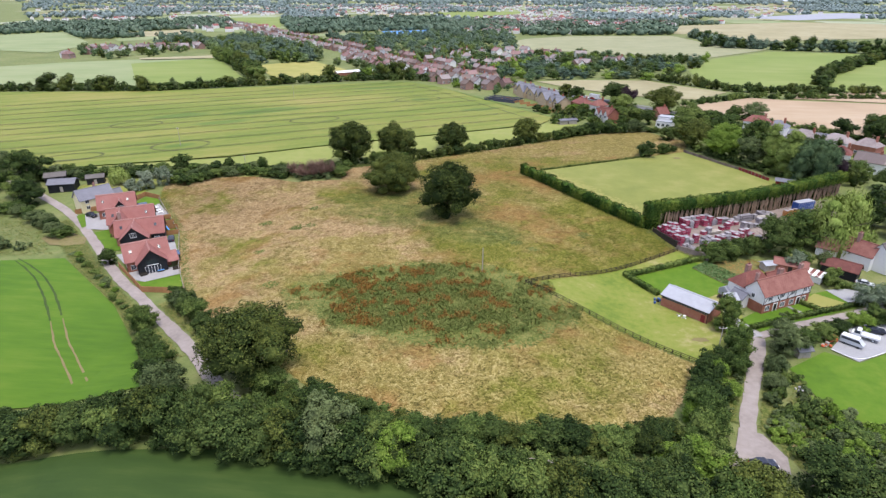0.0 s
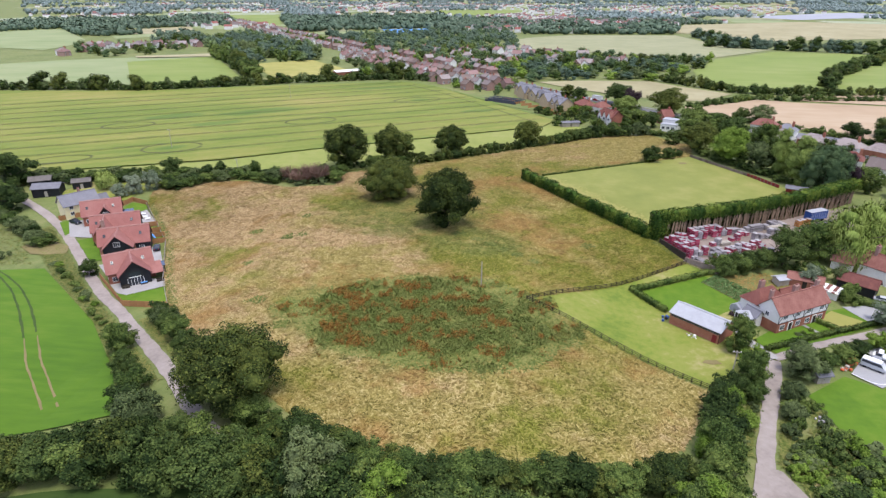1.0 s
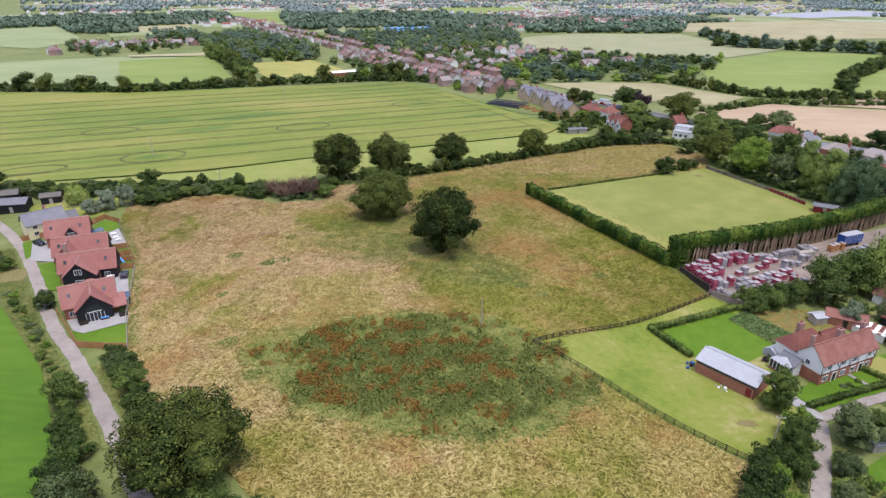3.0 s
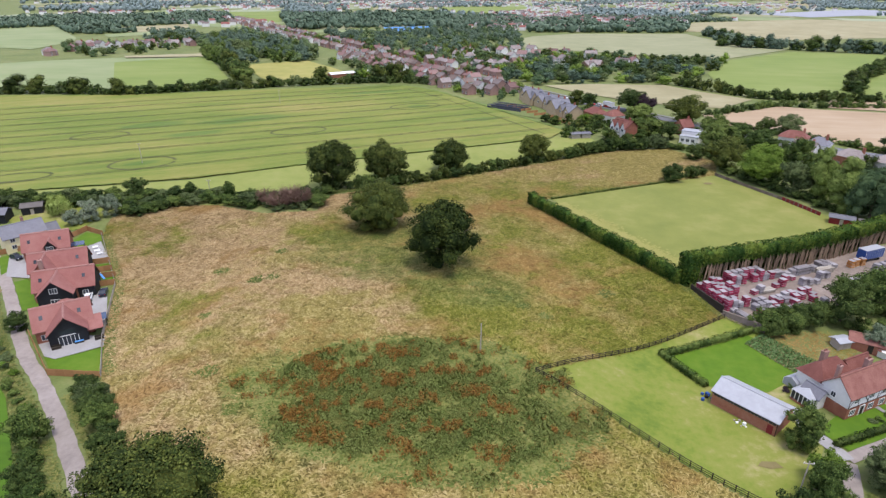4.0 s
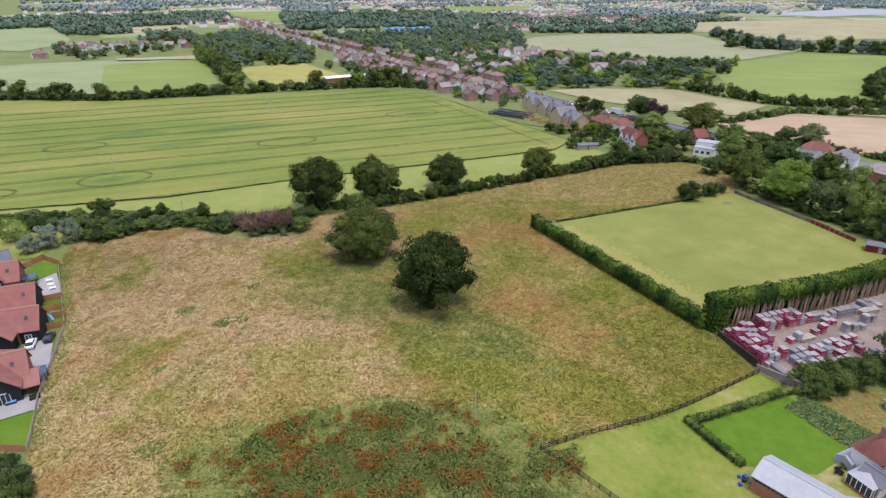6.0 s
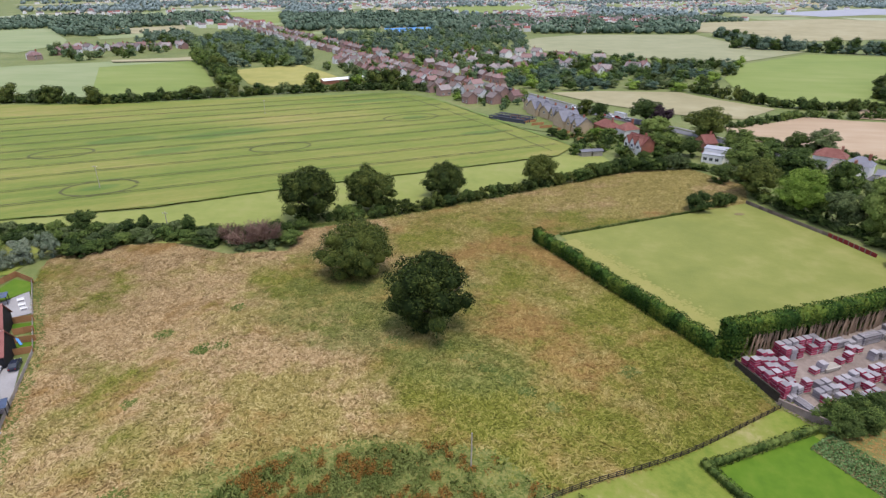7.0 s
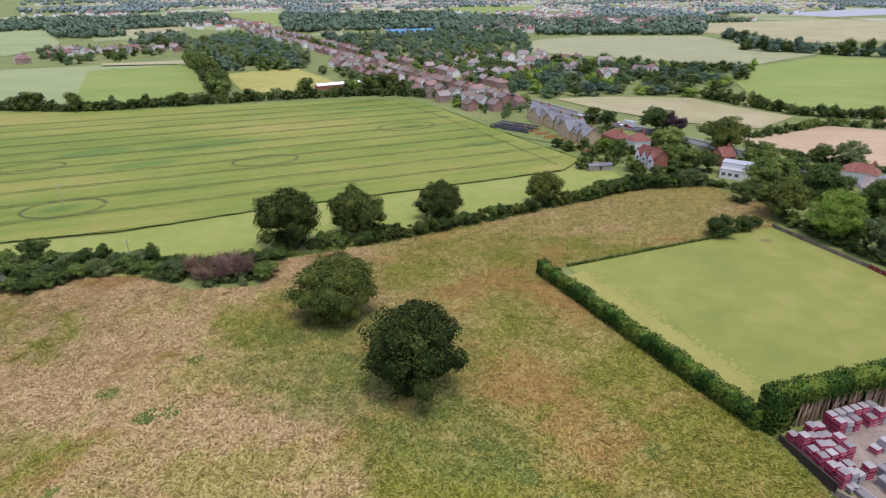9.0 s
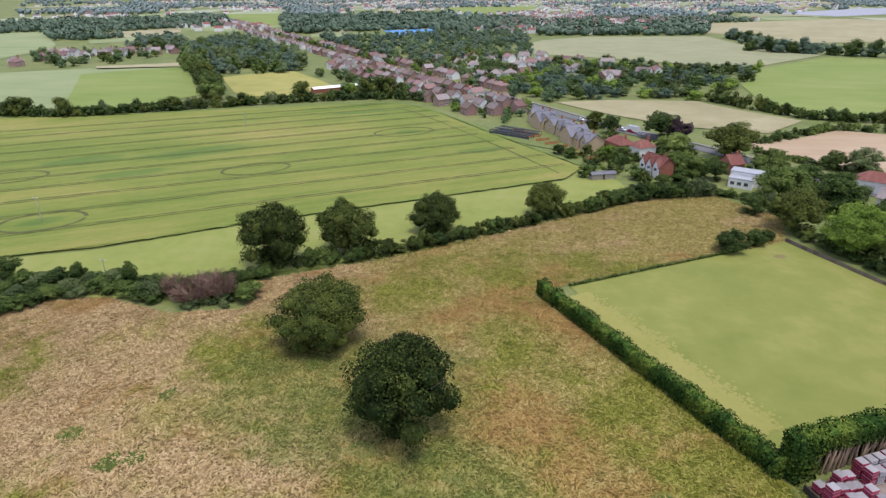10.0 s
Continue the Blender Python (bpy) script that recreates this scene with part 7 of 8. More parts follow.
# ---- the standing edge of the wheat ----
edge = dense([(-420, 190), (-208, 213.4), (-187, 219.4), (-124.5, 245.5), (-90, 270), (-45, 296.4), (16.3, 333), (24, 350)], 1.2)
rng = np.random.default_rng(84)
v = np.array([(p.x + o, p.y - o, gz(p.x, p.y) + z) for p, o in zip(edge, rng.uniform(-0.25, 0.25, len(edge))) for z in (0.02, 0.52)])
q = [(2 * i, 2 * i + 2, 2 * i + 3, 2 * i + 1) for i in range(len(edge) - 1)]
tagged(new("wheat_margin", mesh_from("wheat_margin", v, q, [M["wheat"]])), "standing green-gold stalks at the wheat's edge", "field", kind="structure")

# ---- wheat: tramlines, laid rings and darker patches ----
WD = Vector((0.862, 0.507))
WN = Vector((-0.507, 0.862))
WHEAT = [(-760, 190), (-420, 190), (-208, 213.4), (-187, 219.4), (-124.5, 245.5), (-90, 270), (-45, 296.4), (16.3, 333), (24, 350), (-8.7, 393), (-60.7, 466), (-86.5, 486), (-170, 455), (-243, 423), (-304, 407), (-420, 392), (-760, 380)]
for k in range(1, 12):
    for off in (0.0, 1.9):
        a = Vector((-60, 288)) + WN * (k * 16.5 + off)
        run = [a + WD * s for s in range(-560, 160, 6)]
        pts = [(p.x + 1.6 * math.sin(p.x * 0.02 + k), p.y + 1.6 * math.sin(p.x * 0.013 + k)) for p in run if inside(p.x, p.y, WHEAT)]
        if len(pts) > 3:
            ribbon("tramline", pts, 0.6, M["track"], 0.56, "dark tractor tramline pressed into wheat", "track", 3, rag=0.35)
ribbon("ditch_edge", [(-187, 219), (-124.5, 245), (-90, 269.5), (-45, 296), (16, 332.5)], 0.4, M["lush"], 0.6, "dark uneven edge of the wheat", "track", 2, rag=0.5)
ribbon("wheat_edge", [(26, 350), (-8, 395), (-60, 468), (-86, 488), (-170, 457), (-243, 425), (-304, 409)], 1.4, M["lush"], 0.58, "dark uneven edge of the wheat", "track", 4, rag=0.6)
ribbon("tramline", [(14, 340), (-14, 382), (-64, 452), (-84, 470)], 0.6, M["track"], 0.58, "dark tractor tramline pressed into wheat", "track", 4, rag=0.3)
for cx, cy, a, b in ((-156, 262, 13, 9), (-112, 329, 14, 8), (-64, 404, 16, 9), (-205, 304, 13, 8), (-192, 236, 12, 6)):
    ring = [(cx + a * math.cos(s * 0.25) * WD.x - b * math.sin(s * 0.25) * WD.y, cy + a * math.cos(s * 0.25) * WD.y + b * math.sin(s * 0.25) * WD.x) for s in range(26)]
    ribbon("laid_ring", ring, 1.2, M["track"], 0.57, "ring of flattened wheat round pole", "track", 1.5, rag=0.25)
ribbon("wheel_track", [(-103, 112), (-95, 103), (-86, 95), (-79, 88)], 0.45, M["soil"], 0.36, "bare brown wheel track in crop", "track", 2, rag=0.12)
ribbon("wheel_track", [(-105, 110.5), (-97.3, 101.6), (-88, 93.4), (-81, 86.6)], 0.45, M["soil"], 0.36, "bare brown wheel track in crop", "track", 2, rag=0.12)
for o in (0.0, -2.2):
    ribbon("wheel_track", [(-140, 142 + o * 0.6), (-126 + o * 0.7, 134 + o * 0.6), (-114 + o, 123.5 + o * 0.6), (-103 + o, 112 + o * 0.6)], 0.5, M["crop_dark"], 0.35, "dark green wheel track in crop", "track", 2, rag=0.12)


# ---- the village and the distance ----
def village_house(x, y, turn, wall, roof, L=9.0, W=8.0, eave=5.0, ridge=8.0, hipped=False, gables=0, group="village houses", label="", gw="render"):
    words = {"brick": "red brick", "mutedbrick": "haze-muted brick", "render": "white rendered", "yellow_brick": "buff brick", "cream": "cream rendered"}[wall]
    tiles = {"roof_plum": "plum-red tiles", "roof_red": "red tiles", "roof_old": "old red tiles", "roof_brown": "brown tiles", "roof_warm": "grey-brown tiles", "roof_grey": "grey slates"}[roof]
    h = thing("house", pose(x, y, gz(x, y), 0, 0, turn), label or f"{words} village house with {tiles}", "house", group)
    key = ("vh", L, W, eave, ridge, hipped)
    if key not in CACHE:
        CACHE[key] = {}
    c = CACHE[key]
    if ("w", wall) not in c:
        c["w", wall] = finish("wall", prism(bmesh.new(), [(-W / 2, -0.5), (W / 2, -0.5), (W / 2, eave), (-W / 2, eave)], 0, -L / 2, L / 2) if hipped else gable_wall(L, W, eave, ridge), M[wall])
    if ("r", roof) not in c:
        c["r", roof] = finish("roof", hip_roof(L, W, eave, ridge) if hipped else slab_roof(L, W, eave, ridge), M[roof])
    if "win" not in c:
        c["win"] = finish("window", boxes((-0.7, 0.7, -0.05, 0.05, 0, 1.2), (-0.04, 0.04, -0.08, -0.05, 0, 1.2), (-0.8, 0.8, -0.09, -0.05, -0.1, 0), (-0.8, 0.8, -0.09, -0.05, 1.2, 1.3), (-0.8, -0.7, -0.09, -0.05, 0, 1.2), (0.7, 0.8, -0.09, -0.05, 0, 1.2)), [M["white"]])
        c["pane"] = finish("pane", boxes((-0.66, 0.66, -0.07, -0.055, 0.04, 1.16)), M["glass"])
        c["chim"] = finish("chimney", boxes((-0.5, 0.5, -0.35, 0.35, ridge - 1.2, ridge + 1.2), (-0.4, -0.12, -0.15, 0.15, ridge + 1.2, ridge + 1.6), (0.12, 0.4, -0.15, 0.15, ridge + 1.2, ridge + 1.6)), M["brick"])
    part("wall", c["w", wall], None, h)
    part("roof", c["r", roof], None, h)
    part("chimney", c["chim"], None, h, at=pose(L * 0.3, 0, 0))
    for s in (-1, 1):
        for u in (-L * 0.27, L * 0.27):
            for z in (0.9, 3.3):
                if z + 1.3 < eave:
                    wdw = part("window", c["win"], None, h, at=pose(u, s * W / 2, z, 0, 0, 0 if s < 0 else 180))
                    part("pane", c["pane"], None, wdw)
    for i in range(gables):
        u = (i - (gables - 1) / 2) * L / max(1, gables)
        block(h, pose(u, -W / 2 + 1.0, 0, 0, 0, 90), 3.4, L / gables * 0.8, eave - 0.2, ridge - 0.5, gw, roof)
        wdw = part("window", c["win"], None, h, at=pose(u, -W / 2 - 0.72, 3.2))
        part("pane", c["pane"], None, wdw)
    return h


village_house(53.2, 344.6, -56, "brick", "roof_old", 11, 7.4, 5.2, 8.2, gables=3, label="red brick house with three white gables", group="houses by the road")
for i, (x, y, tt) in enumerate(((5, 436, -65), (10, 426, -65), (15, 415.5, -63), (20, 405, -65), (24.5, 394.5, -66), (28.5, 384, -66))):
    village_house(x + (1.6, -1.2, 0.8)[i % 3], y + (0.8, -0.6, 0.4)[i % 3], tt + (0, 90, 4)[i % 3], "yellow_brick", "roof_grey", (11.4, 10.4, 11.8)[i % 3], (9.5, 11.4, 8.6)[i % 3], 4.8, (8.4, 8.9, 7.9)[i % 3], gables=2 if i % 2 else 1, group="new terrace by the road", gw="yellow_brick", label="buff brick terrace house with grey slates")
for x, y, turn, w, r, L, hip in ((43, 380, -60, "brick", "roof_old", 12, True), (52, 374, 30, "render", "roof_old", 9, True), (84, 352, 20, "brick", "roof_old", 6, False), (130, 334, -30, "render", "roof_old", 12, True), (136, 322, -40, "render", "roof_grey", 9, True), (140, 300, -55, "brick", "roof_brown", 12, True), (151, 292, -55, "render", "roof_brown", 12, True),
                              (141, 268, -30, "render", "roof_old", 8, True), (147, 256, -40, "render", "roof_brown", 10, False), (155, 250, -40, "render", "roof_brown", 10, False), (158, 236, -50, "brick", "roof_grey", 9, True), (160, 284, -50, "brick", "roof_brown", 10, True), (126, 312, -45, "render", "roof_brown", 9, False)):
    village_house(x, y, turn, w, r, L, 8, 4.6, 7.6, hip, group="houses by the road")
wb = thing("flat_roofed_building", pose(85, 334.5, 0, 0, 0, -28), "white flat-roofed building in two steps", "building")
part("wall", boxes((-6, 6, -1, 5, -0.4, 5.2)), M["render"], wb, "white upper block")
part("wall", boxes((-5.5, 3, -5.5, -1, -0.4, 3.6)), M["render"], wb, "white lower block")
part("roof", boxes((-6.2, 6.2, -1.2, 5.2, 5.2, 5.45)), M["roof_metal"], wb)
part("roof", boxes((-5.7, 3.2, -5.7, -1.2, 3.6, 3.85)), M["roof_metal"], wb)
for u in (-4, -1.6, 0.8):
    window(wb, pose(u, -5.53, 1.2), 1.4, 1.3, 1)
hall = thing("long_hall", pose(147, 308, 0, 0, 0, -35), "long hall with grey slate roof", "building")
block(hall, pose(0, 0, 0), 20, 8, 3.4, 4.6, "render", "roof_grey")
hall = thing("long_barn", pose(-141, 527, 0, 0, 0, 40), "long low white-roofed barn", "building")
block(hall, pose(0, 0, 0), 34, 7, 3.0, 4.0, "brick", "white")
fr = thing("pergola", pose(-7, 408, 0, 0, 0, -30), "rows of dark blue pergola bays behind terrace", "pergola")
for i in range(8):
    for j in range(3):
        u, v = -11 + i * 3, -6 + j * 5
        part("frame", boxes((u, u + 0.16, v, v + 0.16, 0, 2.2), (u + 2.7, u + 2.86, v, v + 0.16, 0, 2.2), (u, u + 2.86, v, v + 0.18, 2.0, 2.24), (u, u + 0.14, v + 0.18, v + 3.0, 2.0, 2.2), (u + 1.35, u + 1.49, v + 0.18, v + 3.0, 2.0, 2.2), (u + 2.72, u + 2.86, v + 0.18, v + 3.0, 2.0, 2.2), (u, u + 0.16, v + 2.84, v + 3.0, 0, 2.0), (u + 2.7, u + 2.86, v + 2.84, v + 3.0, 0, 2.0), (u + 0.16, u + 2.7, v, v + 0.08, 0.1, 1.5), (u + 0.14, u + 2.7, v + 0.7, v + 1.0, 2.0, 2.1), (u + 0.14, u + 2.7, v + 1.6, v + 1.9, 2.0, 2.1), (u + 0.14, u + 2.7, v + 2.4, v + 2.7, 2.0, 2.1)), M["slateblue"], fr)
sheet("terrace_yard", [(-24, 408), (4, 384), (28, 372), (22, 398), (0, 440), (-14, 440)], M["ground"], 0.3, "rough grass gardens behind the terrace", "yard")
sheet("car_park", [(40, 428), (62, 404), (70, 412), (48, 436)], M["asphalt"], 0.36, "grey car park beside the road", "car park")
for x, y, p in ((46, 426, "carred"), (50, 422, "carwhite"), (54, 419, "carred"), (58, 413, "carsilver"), (104, 366, "carwhite"), (112, 354, "cardark"), (118, 344, "carsilver"), (30, 446, "carwhite"), (-10, 506, "cardark"), (-40, 543, "carsilver"), (-70, 580, "carwhite"), (-100, 620, "cardark"), (127, 332, "cardark"), (160, 286, "carwhite")):
    car(x, y, -52, p, {"carred": "red", "carwhite": "white", "carsilver": "silver", "cardark": "dark blue"}[p] + " car parked beside the main road", 4.3, lift=0.42)

# houses in two rows along the main road
rnd = random.Random(91)
for side, first, last, step in ((1, 18, 118, 9.6), (-1, 26, 118, 11.5)):
    pts = dense(ROAD[8:], step)
    for i, p in enumerate(pts):
        if i < 3 or i + 1 >= len(pts) or (side < 0 and i < 8) or rnd.random() < (0.2 if side > 0 else 0.4):
            continue
        d = (pts[i + 1] - pts[i - 1]).normalized()
        q = p + Vector((-d.y, d.x, 0)) * side * rnd.uniform(14, 17)
        village_house(q.x, q.y, math.degrees(math.atan2(d.y, d.x)) + rnd.choice([0, 0, 0, 90]) + (180 if side < 0 else 0), rnd.choice(["mutedbrick", "mutedbrick", "render"]), rnd.choice(["roof_brown", "roof_brown", "roof_plum", "roof_warm"]), rnd.choice([8.0, 8.8, 9.6]), 7.0, 4.4, 7.0, rnd.random() < 0.4, group="houses along the main road")
pts = dense([(6, 476), (-22, 514), (-82, 588), (-124, 646), (-170, 704)], 8.6)
for row, gap in ((14, 0.06), (31, 0.25), (46, 0.5)):
    for i, p in enumerate(pts[:-1]):
        d = (pts[i + 1] - p).normalized()
        q = p + Vector((-d.y, d.x, 0)) * (row + rnd.uniform(-1.5, 1.5))
        if rnd.random() < gap or any((q.x - o.matrix_world.translation.x) ** 2 + (q.y - o.matrix_world.translation.y) ** 2 < 75 for o in scene.objects if o.parent is None and o.name.split(".")[0] == "house"):
            continue
        village_house(q.x, q.y, math.degrees(math.atan2(d.y, d.x)) + rnd.choice([0, 0, 90]), rnd.choice(["mutedbrick", "render", "mutedbrick"]), rnd.choice(["roof_brown", "roof_warm", "roof_plum"]), 8.0, 7.0, 4.4, 7.0, False, group="houses along the main road", gables=rnd.choice([0, 1, 1]))
for x, y in ((-498, 669), (-488, 684), (-470, 696), (-505, 700), (-512, 720), (-495, 714), (-478, 722), (-462, 716), (-452, 726), (-470, 735), (-440, 722), (-428, 733), (-415, 740), (-402, 752), (-448, 742), (-488, 625), (-497, 634), (-520, 712), (-430, 752), (-412, 762)):
    village_house(x, y, rnd.uniform(0, 180), rnd.choice(["render", "mutedbrick", "render"]), rnd.choice(["roof_plum", "roof_brown", "roof_brown"]), rnd.choice([9, 11]), 8, 4.8, 7.8, rnd.random() < 0.4, group="houses of the west hamlet")
for x, y in ((-65, 669), (-52, 655), (-39, 590), (-28, 600), (-22, 719), (-8, 735), (0, 680), (14, 690), (-17, 604), (-5, 612), (32, 703), (45, 710), (59, 600), (66, 606), (93, 626), (40, 645), (28, 640), (-40, 700), (-10, 660), (104, 640), (70, 690), (-60, 720), (10, 740), (-90, 700), (-110, 730)):
    village_house(x, y, rnd.uniform(0, 180), rnd.choice(["render", "mutedbrick", "render"]), rnd.choice(["roof_plum", "roof_brown", "roof_brown"]), rnd.choice([10, 12]), 8.4, 5, 8.2, rnd.random() < 0.4, gables=rnd.choice([0, 1]), group="houses of the village")

# trees in hedges, gardens and woods of the middle distance
FARDATA = []
for k in range(7):
    crown("far_crown", 900 + k, 7.0, -3.0, 12.0, 9 + k % 3, 480, 0.9, None, loose=0.35, level=1, normals_to=FARDATA)


def wood(pts, spacing, colours, hh, rr, seed, group, keep=1.0):
    """A wood or a spread of garden trees, too many to count, one object for each leaf colour."""
    rnd = random.Random(seed)
    x0, x1, y0, y1 = min(p[0] for p in pts), max(p[0] for p in pts), min(p[1] for p in pts), max(p[1] for p in pts)
    heaps = {c: ([], [], [], [], [0]) for c in colours}
    for i in range(int((x1 - x0) / spacing) + 1):
        for j in range(int((y1 - y0) / spacing) + 1):
            x, y = x0 + (i + rnd.uniform(-0.1, 1.1)) * spacing, y0 + (j + rnd.uniform(-0.1, 1.1)) * spacing
            if inside(x, y, pts) and rnd.random() < keep and not near_road(x, y):
                V, Q, T, N, n = heaps[rnd.choice(colours)]
                v, q, f, nn = rnd.choice(FARDATA)
                t = rnd.uniform(0, 6.28)
                turn = np.array([[math.cos(t), math.sin(t), 0], [-math.sin(t), math.cos(t), 0], [0, 0, 1]])
                r, h = rnd.uniform(*rr) / 7, rnd.uniform(*hh) / 12
                V.append((v * [r, r, h]) @ turn + [x, y, gz(x, y)])
                N.append(nn @ turn)
                Q.append(q + n[0])
                T.append(f + n[0])
                n[0] += len(v)
    for c, (V, Q, T, N, n) in heaps.items():
        if V:
            name = "garden_trees" if "garden" in group else "woodland"
            tagged(new(name, mesh_from(name, np.vstack(V), np.vstack(Q), [M[c]], np.vstack(T), np.vstack(N))), f"{WORDS[c]} {group.replace('trees', 'massed trees')}", "trees", kind="stuff")


ROADPTS = [(p.x, p.y) for p in dense(ROAD, 6)]
HOUSES = [(o.matrix_world.translation.x, o.matrix_world.translation.y) for o in scene.objects if o.parent is None and o.name.split(".")[0] in ("house", "long_barn", "long_hall")]


def near_road(x, y, d=6.0, dh=6.4):
    return any(abs(x - a) < d and abs(y - b) < d for a, b in ROADPTS) or any((x - a) ** 2 + (y - b) ** 2 < dh * dh for a, b in HOUSES)


FC = ["parkgreen", "mid", "mid", "greyleaf", "parkgreen", "oak"]
HF = "trees of the far field hedge"
hedgerow([(-420, 398), (-313, 417), (-273, 414), (-247, 428), (-191, 460), (-144, 486), (-94, 503), (-62, 494)], 4.2, 1.5, 101, ["farbush", "far"], ["dark", "oak", "dark", "greyleaf"], (3.6, 5.2), (5, 8.5), HF, "dark hedge tree beside wheat field", "tree")
for x, y, r, h in ((-345, 412, 9, 14), (-330, 416, 8, 13), (-300, 418, 8, 12), (-272, 417, 7, 12), (-218, 445, 6, 9), (-150, 487, 8.5, 14), (-110, 504, 9, 15), (-98, 508, 9, 16), (-200, 462, 6, 9)):
    plant("far", "oak", x, y, r, h, "tree", "large dark hedge tree beside wheat field", HF)
hedgerow([(-322, 640), (-285, 595), (-250, 545), (-228, 510), (-208, 478)], 9, 2, 102, ["far"], ["dark", "oak", "mid"], (7, 9.5), (12, 17), "trees between the far fields", "large dark tree between far fields", "tree")
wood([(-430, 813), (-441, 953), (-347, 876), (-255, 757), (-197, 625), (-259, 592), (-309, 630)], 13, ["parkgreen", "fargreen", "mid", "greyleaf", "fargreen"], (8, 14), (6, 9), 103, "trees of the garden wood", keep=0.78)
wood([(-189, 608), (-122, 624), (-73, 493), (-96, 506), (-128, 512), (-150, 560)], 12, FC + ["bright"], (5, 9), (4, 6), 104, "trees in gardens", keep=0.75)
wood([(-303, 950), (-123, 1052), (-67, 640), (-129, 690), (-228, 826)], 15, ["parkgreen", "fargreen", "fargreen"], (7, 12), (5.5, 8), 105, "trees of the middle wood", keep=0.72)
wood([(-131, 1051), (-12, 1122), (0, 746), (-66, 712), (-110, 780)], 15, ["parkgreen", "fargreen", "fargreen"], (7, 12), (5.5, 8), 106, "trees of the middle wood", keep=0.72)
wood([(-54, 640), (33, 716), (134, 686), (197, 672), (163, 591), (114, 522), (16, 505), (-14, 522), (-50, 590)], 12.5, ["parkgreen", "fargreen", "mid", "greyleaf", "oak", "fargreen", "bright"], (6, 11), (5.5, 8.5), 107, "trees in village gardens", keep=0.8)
wood([(-120, 720), (-60, 640), (-20, 740), (-60, 800)], 13, FC, (7, 12), (5, 7), 117, "trees in village gardens", keep=0.7)
wood([(20, 332), (60, 328), (75, 346), (100, 330), (112, 345), (66, 420), (30, 404), (24, 360)], 8, ["mid", "dark", "oak"], (3.5, 6.5), (2.8, 4.6), 127, "trees in roadside gardens", keep=0.45)
wood([(128, 330), (150, 300), (165, 270), (150, 240), (128, 225), (120, 250), (112, 300), (110, 320)], 9, ["mid", "dark", "oak", "greyleaf"], (4, 8), (3, 5), 128, "trees in roadside gardens", keep=0.5)
wood([(-77, 528), (-30, 515), (4, 462), (-8, 425), (-50, 470)], 6.5, FC + ["lime", "bright"], (3, 6), (2.2, 4.0), 108, "trees in gardens", keep=0.6)
wood([(-84, 500), (-150, 575), (-128, 618), (-90, 590), (-40, 530)], 7, FC, (4, 7), (3, 4.6), 129, "trees in gardens", keep=0.6)
wood([(-34, 560), (-100, 648), (-200, 772), (-290, 893), (-390, 1010), (-412, 996), (-310, 862), (-222, 742), (-126, 628), (-52, 540)], 8.5, FC + ["bright"], (4.5, 8), (3, 4.6), 118, "trees in roadside gardens", keep=0.8)
wood([(-30, 548), (-8, 560), (-80, 660), (-190, 800), (-280, 910), (-370, 1030), (-350, 1010), (-262, 880), (-180, 770), (-96, 650)], 11, FC, (6, 11), (4.5, 6.5), 119, "trees in roadside gardens", keep=0.7)
wood([(-540, 706), (-454, 612), (-406, 615), (-406, 660), (-400, 735), (-480, 760)], 15, FC, (7, 12), (5, 7), 109, "trees in hamlet gardens", keep=0.55)
wood([(-511, 856), (-488, 928), (-404, 769), (-486, 790)], 14, ["dark", "fargreen"], (8, 12), (6, 8), 110, "trees of the west hamlet")
wood([(8, 384), (26, 353), (40, 344), (46, 356), (34, 370), (24, 374), (12, 388)], 3.6, ["mid", "bright", "greyleaf", "dark"], (1.2, 3.0), (1.0, 2.0), 140, "trees in terrace gardens", keep=0.5)
for k in range(9):
    a = Vector((26, 362)).lerp(Vector((-8, 412)), k / 8)
    gf = thing("garden_fence", pose(a.x, a.y, 0.1, 0, 0, 28), "brown panel fence between terrace gardens", "fence", "terrace garden fences")
    for u in range(4):
        part("panel", boxes((u * 1.9, u * 1.9 + 1.8, -0.03, 0.03, 0, 1.6), (u * 1.9 - 0.08, u * 1.9, -0.06, 0.06, 0, 1.75)), M["fence"], gf)
    if k % 2 == 0:
        sheet("patio", [(a.x + 2, a.y + 1.5), (a.x + 7, a.y + 4.2), (a.x + 4.6, a.y + 8.2), (a.x - 0.4, a.y + 5.4)], M["concrete"], 0.36, "brown paved patio behind terrace", "patio")
hedgerow([(118, 520), (130, 505), (148, 482), (160, 466), (200, 462), (260, 470)], 5.5, 1.5, 111, ["farbush", "far"], ["dark", "oak"], (4, 5.5), (5, 9), "trees of the east hedge", "dark tree in east field hedge", "tree")
